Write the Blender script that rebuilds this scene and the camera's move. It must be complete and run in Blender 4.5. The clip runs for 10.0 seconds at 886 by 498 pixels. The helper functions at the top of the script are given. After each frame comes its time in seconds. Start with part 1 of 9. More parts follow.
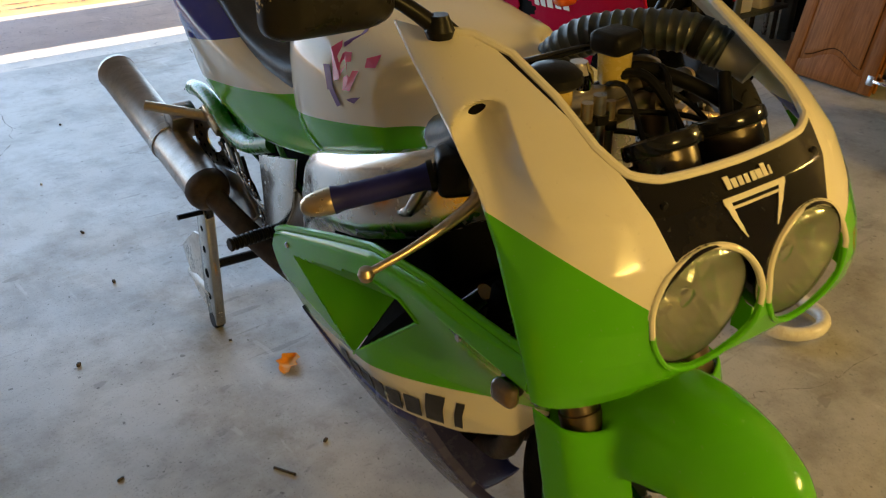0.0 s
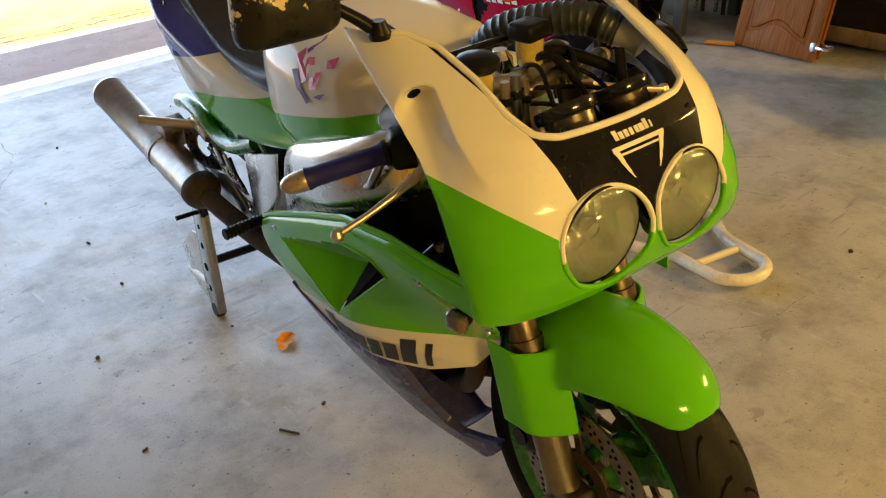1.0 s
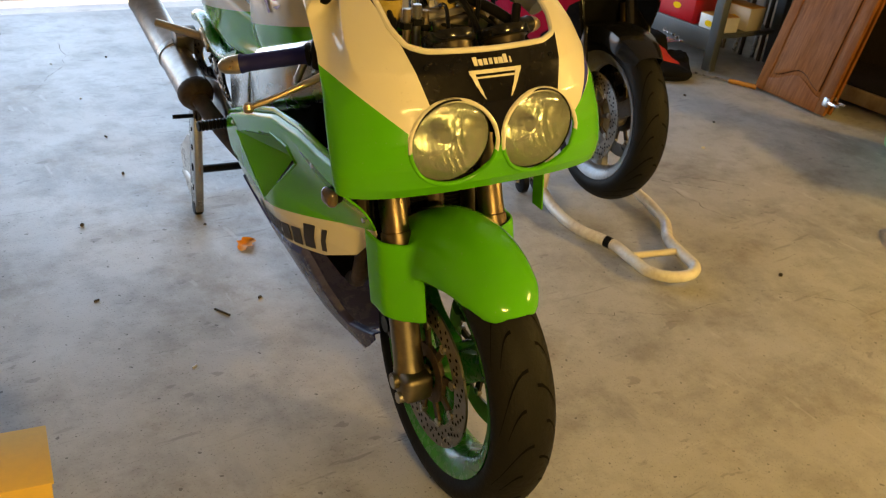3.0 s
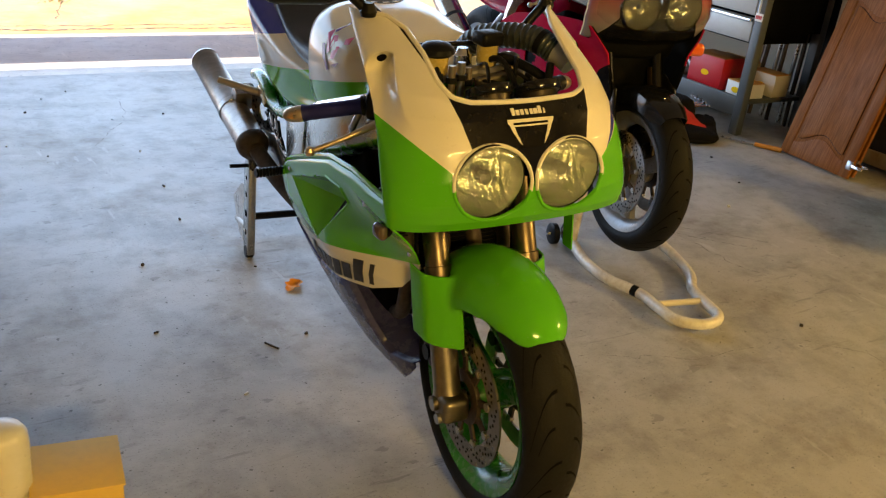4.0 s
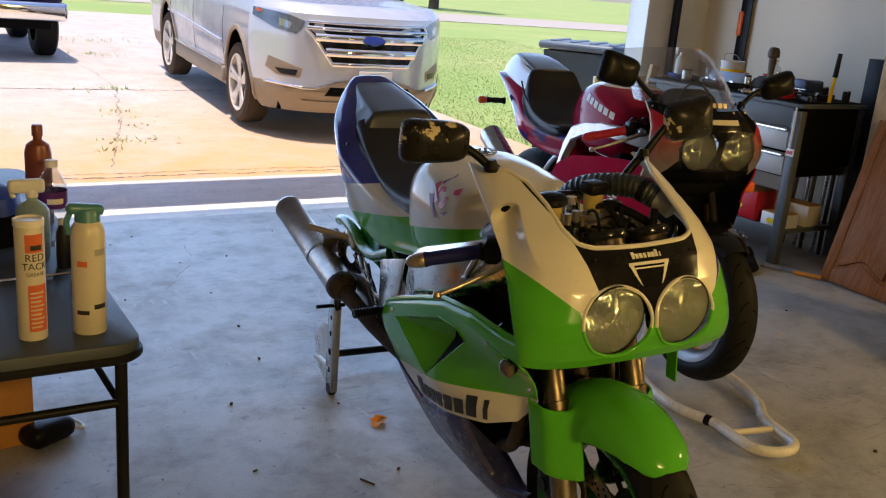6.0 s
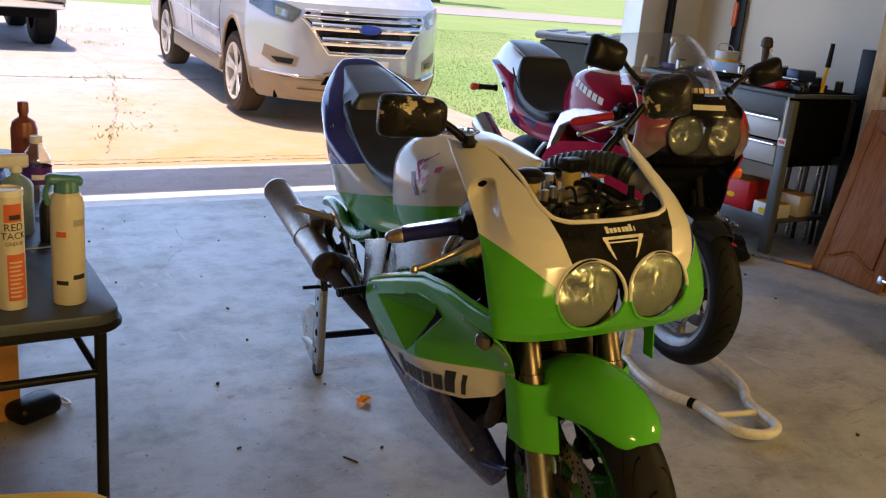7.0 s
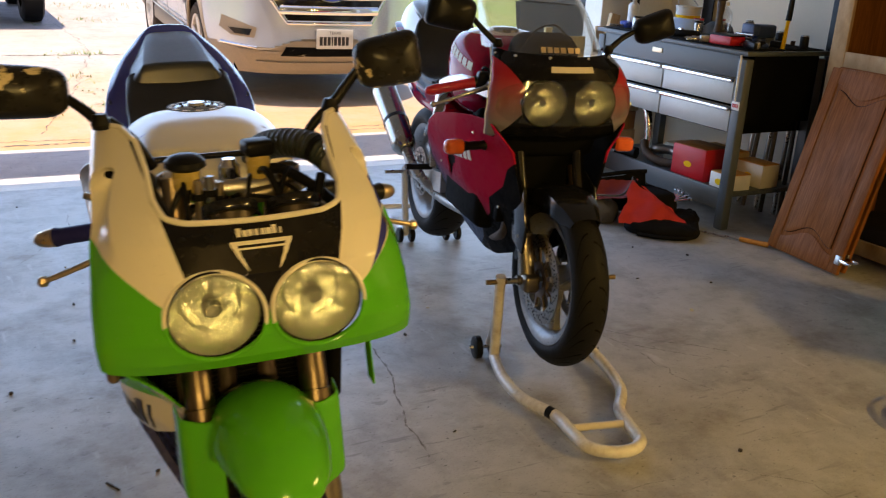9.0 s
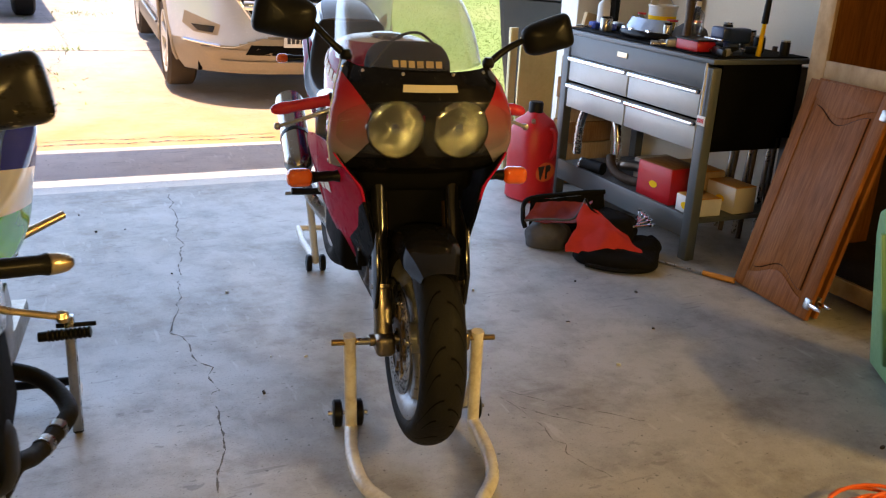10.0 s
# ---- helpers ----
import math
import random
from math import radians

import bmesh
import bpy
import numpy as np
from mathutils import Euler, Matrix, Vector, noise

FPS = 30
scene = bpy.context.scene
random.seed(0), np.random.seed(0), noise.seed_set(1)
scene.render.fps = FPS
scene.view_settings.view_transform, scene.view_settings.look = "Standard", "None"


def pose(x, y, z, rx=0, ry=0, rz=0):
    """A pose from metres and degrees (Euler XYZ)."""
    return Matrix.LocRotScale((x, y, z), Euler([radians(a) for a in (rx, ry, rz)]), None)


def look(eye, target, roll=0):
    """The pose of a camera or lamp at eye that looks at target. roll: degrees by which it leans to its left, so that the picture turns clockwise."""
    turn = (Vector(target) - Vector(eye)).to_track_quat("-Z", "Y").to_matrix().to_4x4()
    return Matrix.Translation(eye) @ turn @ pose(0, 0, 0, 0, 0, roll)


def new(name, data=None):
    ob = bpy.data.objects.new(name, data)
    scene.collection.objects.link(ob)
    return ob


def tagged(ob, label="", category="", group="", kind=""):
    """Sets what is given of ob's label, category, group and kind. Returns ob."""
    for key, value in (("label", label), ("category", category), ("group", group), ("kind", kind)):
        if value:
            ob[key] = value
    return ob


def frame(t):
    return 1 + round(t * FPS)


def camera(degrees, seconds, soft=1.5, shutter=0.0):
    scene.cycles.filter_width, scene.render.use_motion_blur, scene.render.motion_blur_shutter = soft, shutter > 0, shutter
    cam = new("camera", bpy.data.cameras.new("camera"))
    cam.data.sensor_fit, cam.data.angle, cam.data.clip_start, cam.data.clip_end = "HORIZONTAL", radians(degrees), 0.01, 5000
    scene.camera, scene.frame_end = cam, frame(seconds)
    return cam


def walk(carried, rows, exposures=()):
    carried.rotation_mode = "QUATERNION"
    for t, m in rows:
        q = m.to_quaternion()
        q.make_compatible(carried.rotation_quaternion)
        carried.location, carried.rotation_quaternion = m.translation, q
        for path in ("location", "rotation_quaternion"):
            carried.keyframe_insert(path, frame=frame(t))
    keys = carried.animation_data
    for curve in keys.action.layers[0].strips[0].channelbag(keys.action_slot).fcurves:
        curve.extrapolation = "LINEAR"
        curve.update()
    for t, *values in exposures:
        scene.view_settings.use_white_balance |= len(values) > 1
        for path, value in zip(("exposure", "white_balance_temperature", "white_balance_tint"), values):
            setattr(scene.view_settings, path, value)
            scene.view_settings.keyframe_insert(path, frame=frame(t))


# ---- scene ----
cam = camera(52.1, 10.0, soft=1.15, shutter=0.25)
PATH = [
    (0, (-0.002, -0.037, 1.367), (1.133, 1.299, 0.403), 1.4),
    (0.5, (-0.106, -0.173, 1.426), (1.036, 1.131, 0.428), -0.1),
    (1, (-0.124, -0.268, 1.436), (1.019, 1.06, 0.472), -3.0),
    (1.5, (-0.086, -0.309, 1.432), (1.065, 1.011, 0.466), -2.9),
    (2, (-0.051, -0.49, 1.369), (1.08, 0.803, 0.345), -1.5),
    (2.5, (-0.069, -0.625, 1.384), (1.041, 0.697, 0.374), 4.0),
    (3.8, (-0.15, -0.854, 1.403), (0.864, 0.661, 0.582), 7.2),
    (4, (-0.2, -0.872, 1.413), (0.823, 0.638, 0.592), 6.5),
    (4.5, (-0.383, -0.824, 1.422), (0.631, 0.688, 0.594), 1.4),
    (5, (-0.495, -0.809, 1.455), (0.566, 0.763, 0.822), 2.0),
    (5.2, (-0.499, -0.81, 1.464), (0.56, 0.792, 0.902), 2.1),
    (6.3, (-0.469, -0.859, 1.443), (0.57, 0.757, 0.888), 5.2),
    (6.5, (-0.473, -0.871, 1.43), (0.563, 0.747, 0.874), 5.0),
    (7, (-0.443, -0.894, 1.423), (0.594, 0.719, 0.857), 5.2),
    (7.5, (-0.292, -0.932, 1.422), (0.753, 0.673, 0.846), 4.4),
    (8, (-0.033, -0.987, 1.435), (0.97, 0.639, 0.843), 4.5),
    (8.5, (0.131, -1.004, 1.439), (1.05, 0.659, 0.815), 3.5),
    (9, (0.44, -0.923, 1.42), (1.355, 0.736, 0.781), 3.2),
    (9.5, (0.815, -0.772, 1.437), (1.742, 0.878, 0.792), 3.1),
    (10, (1.212, -0.693, 1.443), (2.036, 1.006, 0.785), 3.3),
]
walk(cam, [(t, look(eye, target, roll)) for t, eye, target, roll in PATH],
     [(0, 0.86, 6580, 16), (0.4, 1.30, 6820, 18), (2.5, 1.26, 6880, 18), (3.8, 1.00, 6530, 19), (4.5, 0.98, 6250, 21), (5.0, 0.86, 5860, 24), (6.3, 0.36, 5810, 23), (6.7, 0.42, 5780, 24), (7.5, 0.60, 5900, 27), (8.5, 0.54, 6130, 23), (9.2, 0.60, 6280, 24), (10, 0.80, 6430, 25)])

# world, sun and lamps ------------------------------------------------------
world = bpy.data.worlds.new("world")
scene.world = world
world.use_nodes = True
wn = world.node_tree.nodes
sky = wn.new("ShaderNodeTexSky")
sky.sky_type = "NISHITA"
sky.sun_disc = False
sky.sun_elevation = radians(82.4)
sky.sun_rotation = radians(270)
world.node_tree.links.new(sky.outputs[0], wn["Background"].inputs[0])
wn["Background"].inputs[1].default_value = 0.15

sun = new("sun", bpy.data.lights.new("sun", "SUN"))
sun.data.energy, sun.data.angle, sun.data.color = 4.3, radians(0.6), (1.0, 0.84, 0.61)
SUN_FROM = Vector((-0.13, -0.014, 0.991))
sun.matrix_world = look(SUN_FROM * 20, (0, 0, 0))


def area_lamp(name, eye, target, sx, sy, watts, colour):
    lamp = bpy.data.lights.new(name, "AREA")
    lamp.shape, lamp.size, lamp.size_y, lamp.energy, lamp.color = "RECTANGLE", sx, sy, watts, colour
    ob = new(name, lamp)
    ob.matrix_world = look(eye, target)
    return ob


# the sky's light in the garage doorway, and the two warm tube lamps behind the walk
area_lamp("doorway_skylight", (1.77, 4.62, 1.2), (1.77, 0.0, 0.6), 5.4, 1.9, 56, (0.49, 0.745, 1.0))
TUBES = ((0.1, -3.55, 0, 76), (5.10, -1.7, 90, 80))       # place on the wall, turn, watts
for tube_x, tube_y, turn, watts in TUBES:
    area_lamp("tube_light", pose(tube_x, tube_y, 2.10, 0, 0, turn) @ Vector((0, 0.12, 0)), (2.2, 1.0, 0.6), 1.2, 0.20, watts, (1.0, 0.67, 0.15))


# materials -----------------------------------------------------------------
def sock(nt, a, slot):
    """Joins a number, a colour or another node's output to an input."""
    if hasattr(a, "is_output"):
        nt.links.new(a, slot)
    elif isinstance(a, (tuple, list)):
        slot.default_value = (*a, 1.0) if len(a) == 3 and len(slot.default_value) == 4 else a
    else:
        slot.default_value = a


def op(nt, kind, a, b=0.0, c=None):
    n = nt.nodes.new("ShaderNodeMath")
    n.operation = kind
    sock(nt, a, n.inputs[0])
    sock(nt, b, n.inputs[1])
    if c is not None:
        sock(nt, c, n.inputs[2])
    return n.outputs[0]


def mixc(nt, f, a, b):
    n = nt.nodes.new("ShaderNodeMix")
    n.data_type = "RGBA"
    sock(nt, f, n.inputs[0])
    sock(nt, a, n.inputs[6])
    sock(nt, b, n.inputs[7])
    return n.outputs[2]


def grain(nt, scale, detail=4.0, rough=0.6, stretch=(1, 1, 1)):
    co = nt.nodes.new("ShaderNodeTexCoord")
    mp = nt.nodes.new("ShaderNodeMapping")
    mp.inputs["Scale"].default_value = stretch
    nt.links.new(co.outputs["Object"], mp.inputs[0])
    n = nt.nodes.new("ShaderNodeTexNoise")
    n.inputs["Scale"].default_value, n.inputs["Detail"].default_value, n.inputs["Roughness"].default_value = scale, detail, rough
    nt.links.new(mp.outputs[0], n.inputs["Vector"])
    return n.outputs[0]


def ramp(nt, f, lo, hi, a=0.0, b=1.0):
    n = nt.nodes.new("ShaderNodeMapRange")
    sock(nt, f, n.inputs[0])
    for i, v in enumerate((lo, hi, a, b)):
        n.inputs[i + 1].default_value = v
    return n.outputs[0]


def local(nt):
    """The three local coordinates of the thing."""
    co = nt.nodes.new("ShaderNodeTexCoord")
    sp = nt.nodes.new("ShaderNodeSeparateXYZ")
    nt.links.new(co.outputs["Object"], sp.inputs[0])
    return sp.outputs[0], sp.outputs[1], sp.outputs[2]


def shader(name):
    m = bpy.data.materials.new(name)
    m.use_nodes = True
    return m, m.node_tree, m.node_tree.nodes["Principled BSDF"]


def bumped(nt, b, height, strength, dist=0.01):
    n = nt.nodes.new("ShaderNodeBump")
    n.inputs["Strength"].default_value, n.inputs["Distance"].default_value = strength, dist
    nt.links.new(height, n.inputs["Height"])
    nt.links.new(n.outputs[0], b.inputs["Normal"])


def mat(name, colour, rough=0.5, metal=0.0, dirt=None, coarse=6.0, fine=60.0, amount=0.35, bump=0.0, coat=0.0, wobble=0.12, stretch=(1, 1, 1), spec=0.5):
    """A plain surface with two scales of variation: blotches towards the dirt colour, and fine grain in colour, gloss and relief."""
    m, nt, b = shader(name)
    dirt = dirt or tuple(c * 0.55 for c in colour)
    big, small = grain(nt, coarse, 5.0, 0.62, stretch), grain(nt, fine, 3.0, 0.6, stretch)
    base = mixc(nt, ramp(nt, big, 0.42, 0.75, 0.0, amount), colour, dirt)
    base = mixc(nt, ramp(nt, small, 0.4, 0.75, 0.0, amount * 0.6), base, dirt)
    nt.links.new(base, b.inputs["Base Color"])
    nt.links.new(ramp(nt, op(nt, "ADD", big, small), 0.6, 1.4, max(rough - wobble, 0.02), min(rough + wobble, 1.0)), b.inputs["Roughness"])
    b.inputs["Metallic"].default_value, b.inputs["Coat Weight"].default_value = metal, coat
    b.inputs["Coat Roughness"].default_value = 0.06
    b.inputs["Specular IOR Level"].default_value = spec
    if bump:
        bumped(nt, b, op(nt, "ADD", small, op(nt, "MULTIPLY", big, 0.6)), bump)
    return m


def thin_glass(name, colour, gloss=0.04, flutes=0.0, base=0.03):
    """A clear sheet: light goes straight through, and it gleams more at a slant."""
    m, nt, b = shader(name)
    nt.nodes.remove(b)
    clear, shine, lw, mix = (nt.nodes.new("ShaderNode" + k) for k in ("BsdfTransparent", "BsdfGlossy", "LayerWeight", "MixShader"))
    clear.inputs[0].default_value = (*colour, 1)
    shine.inputs["Roughness"].default_value = gloss
    if flutes:
        u, v, w = local(nt)
        bp = nt.nodes.new("ShaderNodeBump")
        bp.inputs["Strength"].default_value, bp.inputs["Distance"].default_value = 0.5, 0.002
        nt.links.new(op(nt, "SINE", op(nt, "MULTIPLY", u, flutes)), bp.inputs["Height"])
        nt.links.new(bp.outputs[0], shine.inputs["Normal"])
    nt.links.new(op(nt, "MULTIPLY_ADD", op(nt, "POWER", lw.outputs["Facing"], 4.0), 0.5, base), mix.inputs[0])
    nt.links.new(clear.outputs[0], mix.inputs[1])
    nt.links.new(shine.outputs[0], mix.inputs[2])
    nt.links.new(mix.outputs[0], nt.nodes["Material Output"].inputs[0])
    return m


def chips(name, base, chip, lo, rough=0.42):
    """Scuffed plastic with a few pale chips of bare paint."""
    m, nt, b = shader(name)
    n = op(nt, "ADD", grain(nt, 13.0, 5.0, 0.66), op(nt, "MULTIPLY", grain(nt, 90.0, 2.0, 0.5), 0.12))
    c = mixc(nt, ramp(nt, n, lo, lo + 0.02), base, chip)
    nt.links.new(c, b.inputs["Base Color"])
    nt.links.new(ramp(nt, grain(nt, 40.0), 0.3, 0.7, rough - 0.1, rough + 0.15), b.inputs["Roughness"])
    b.inputs["Specular IOR Level"].default_value = 0.25
    bumped(nt, b, n, 0.08, 0.004)
    return m


def lamp_bowl(name):
    """Silvered bowl behind a fluted glass: bright, a little hazy, ribbed."""
    m, nt, b = shader(name)
    u, v, w = local(nt)
    c = mixc(nt, ramp(nt, grain(nt, 26.0, 4.0, 0.6), 0.4, 0.75, 0.0, 0.5), (0.82, 0.84, 0.80), (0.66, 0.66, 0.60))
    nt.links.new(c, b.inputs["Base Color"])
    b.inputs["Metallic"].default_value, b.inputs["Roughness"].default_value = 0.88, 0.20
    flutes = op(nt, "SINE", op(nt, "MULTIPLY", u, 620.0))
    blocks = op(nt, "SINE", op(nt, "MULTIPLY", w, 240.0))
    h = op(nt, "ADD", op(nt, "ADD", flutes, blocks), op(nt, "MULTIPLY", grain(nt, 45.0, 2.0, 0.5), 1.2))
    bumped(nt, b, h, 0.10, 0.003)
    return m


def emission(name, colour, strength):
    m, nt, b = shader(name)
    b.inputs["Base Color"].default_value = (*colour, 1)
    b.inputs["Emission Color"].default_value, b.inputs["Emission Strength"].default_value = (*colour, 1), strength
    return m


GREEN, CREAM, BLUE, BLACK = (0.085, 0.42, 0.004), (0.73, 0.69, 0.58), (0.030, 0.035, 0.28), (0.006, 0.006, 0.007)


def lacquer(m, nt, b, colour, rough=0.07):
    """Clear-coated bodywork over a painted pattern, with dust and fine scuffs."""
    dust = ramp(nt, grain(nt, 9.0, 6.0, 0.7), 0.45, 0.8, 0.0, 0.04)
    speck = ramp(nt, grain(nt, 140.0, 2.0, 0.5), 0.69, 0.75, 0.0, 0.15)
    c = mixc(nt, op(nt, "MAXIMUM", dust, speck), colour, (0.30, 0.27, 0.21))
    sock(nt, c, b.inputs["Base Color"])
    nt.links.new(ramp(nt, grain(nt, 22.0, 5.0, 0.7), 0.3, 0.75, rough, rough + 0.10), b.inputs["Roughness"])
    b.inputs["Coat Weight"].default_value, b.inputs["Coat Roughness"].default_value = 0.0, 0.08
    b.inputs["Specular IOR Level"].default_value = 0.27
    return m


def less(nt, a, b):
    return op(nt, "LESS_THAN", a, b)


def both(nt, a, b):
    return op(nt, "MULTIPLY", a, b)


def fairing_paint():
    m, nt, b = shader("fairing_paint")
    u, v, w = local(nt)
    au = op(nt, "ABSOLUTE", u)
    c = mixc(nt, less(nt, w, op(nt, "MULTIPLY_ADD", au, 0.81, 0.727)), CREAM, GREEN)
    off = op(nt, "SUBTRACT", w, op(nt, "MULTIPLY_ADD", u, 0.92, 0.700))
    left = less(nt, 0.05, u)
    c = mixc(nt, both(nt, left, less(nt, off, 0.0)), c, GREEN)
    c = mixc(nt, both(nt, both(nt, less(nt, 0.006, off), less(nt, off, op(nt, "MULTIPLY_ADD", u, 0.75, -0.131))), less(nt, 0.18, u)), c, BLUE)
    c = mixc(nt, both(nt, less(nt, au, 0.10), less(nt, w, 0.842)), c, GREEN)
    du, dw = op(nt, "SUBTRACT", au, 0.085), op(nt, "MULTIPLY", op(nt, "SUBTRACT", w, 0.836), 1.09)
    r = op(nt, "SQRT", op(nt, "ADD", op(nt, "MULTIPLY", du, du), op(nt, "MULTIPLY", dw, dw)))
    c = mixc(nt, both(nt, less(nt, r, 0.0840), less(nt, 0.850, w)), c, CREAM)
    inner = less(nt, au, op(nt, "MULTIPLY_ADD", w, 0.29, -0.136))
    c = mixc(nt, both(nt, both(nt, inner, less(nt, 0.0840, r)), less(nt, 0.826, w)), c, BLACK)
    return lacquer(m, nt, b, c)


def banded_paint(name, k, lines, colours):
    """Bodywork in bands from below: each line is the height at v = 0, the rise along v following k."""
    m, nt, b = shader(name)
    u, v, w = local(nt)
    h = op(nt, "MULTIPLY_ADD", v, -k, w)
    c = colours[0]
    for line, colour in zip(lines, colours[1:]):
        c = mixc(nt, less(nt, line, h), c, colour)
    return lacquer(m, nt, b, c)


def concrete(name, colour, dark, warm, scale=1.0, relief=0.25, gloss=0.42):
    """Trowelled slab: cloudy tone, darker stains, swept streaks, grit, and worn sheen."""
    m, nt, b = shader(name)
    big, mid, fine = grain(nt, 0.9 * scale, 6.0, 0.65), grain(nt, 5.0 * scale, 7.0, 0.70), grain(nt, 160.0 * scale, 3.0, 0.6)
    c = mixc(nt, ramp(nt, big, 0.35, 0.68), colour, warm)
    c = mixc(nt, ramp(nt, mid, 0.46, 0.70, 0.0, 0.85), c, dark)
    c = mixc(nt, ramp(nt, grain(nt, 2.3 * scale, 8.0, 0.75, (1, 0.45, 1)), 0.53, 0.70, 0.0, 0.7), c, dark)
    c = mixc(nt, ramp(nt, grain(nt, 3.1 * scale, 9.0, 0.8, (0.5, 1.6, 1)), 0.60, 0.66, 0.0, 0.4), c, tuple(x * 1.3 for x in colour))
    c = mixc(nt, ramp(nt, grain(nt, 26.0 * scale, 4.0, 0.7), 0.66, 0.72, 0.0, 0.6), c, tuple(x * 0.45 for x in dark))
    c = mixc(nt, ramp(nt, fine, 0.60, 0.68, 0.0, 0.45), c, tuple(x * 0.35 for x in dark))
    for k, (sx, sy) in enumerate(((0.35, 3.0), (2.6, 0.5), (1.2, 2.4))):
        scuff = both(nt, ramp(nt, grain(nt, 11.0 * scale, 3.0, 0.5, (sx, sy, 1)), 0.635, 0.665), ramp(nt, grain(nt, (1.3 + 0.5 * k) * scale, 2.0, 0.5), 0.50, 0.60, 0.0, 0.45))
        c = mixc(nt, scuff, c, tuple(x * (1.25 if k == 1 else 0.55) for x in (colour if k == 1 else dark)))
    c = mixc(nt, ramp(nt, grain(nt, 55.0 * scale, 1.0, 0.4), 0.74, 0.76, 0.0, 0.7), c, tuple(x * 0.25 for x in dark))
    nt.links.new(c, b.inputs["Base Color"])
    nt.links.new(ramp(nt, op(nt, "ADD", mid, big), 0.7, 1.3, gloss, gloss + 0.30), b.inputs["Roughness"])
    bumped(nt, b, op(nt, "ADD", op(nt, "MULTIPLY", mid, 2.0), fine), relief, 0.006)
    return m


def blotched(m, colour, lo, hi, most):
    """Old brown spills soaked into a slab."""
    nt = m.node_tree
    b = nt.nodes["Principled BSDF"]
    was = b.inputs["Base Color"].links[0].from_socket
    spill = op(nt, "MULTIPLY", ramp(nt, grain(nt, 1.7, 7.0, 0.72), lo, hi, 0.0, most), ramp(nt, grain(nt, 9.0, 5.0, 0.7), 0.35, 0.6, 0.35, 1.0))
    nt.links.new(mixc(nt, spill, was, colour), b.inputs["Base Color"])
    return m


def wood(name, colour, dark, scale=1.0, rough=0.42):
    m, nt, b = shader(name)
    g = grain(nt, 14.0 * scale, 7.0, 0.65, (9, 1, 0.55))
    big = grain(nt, 2.2 * scale, 4.0, 0.6, (3, 1, 0.6))
    c = mixc(nt, ramp(nt, g, 0.38, 0.66), colour, dark)
    c = mixc(nt, ramp(nt, big, 0.45, 0.75, 0, 0.5), c, tuple(x * 0.6 for x in dark))
    nt.links.new(c, b.inputs["Base Color"])
    nt.links.new(ramp(nt, g, 0.3, 0.7, rough - 0.1, rough + 0.12), b.inputs["Roughness"])
    bumped(nt, b, g, 0.06, 0.003)
    b.inputs["Specular IOR Level"].default_value = 0.22
    return m


def warm_drive():
    """Pale slab whose colour carries the warm glow of sunlit ground towards the garage."""
    m = concrete("driveway_concrete", (0.58, 0.53, 0.47), (0.44, 0.39, 0.33), (0.56, 0.49, 0.41), 0.6)
    nt = m.node_tree
    b = nt.nodes["Principled BSDF"]
    was = b.inputs["Base Color"].links[0].from_socket
    u, v, w = local(nt)
    reach = ramp(nt, op(nt, "ADD", v, op(nt, "MULTIPLY", grain(nt, 0.8, 4.0, 0.6), 3.0)), 10.4, 7.2, 0.0, 1.0)
    nt.links.new(mixc(nt, op(nt, "MULTIPLY", reach, ramp(nt, grain(nt, 2.2, 7.0, 0.7), 0.30, 0.62, 0.50, 1.0)), was, (0.62, 0.375, 0.150)), b.inputs["Base Color"])
    return m


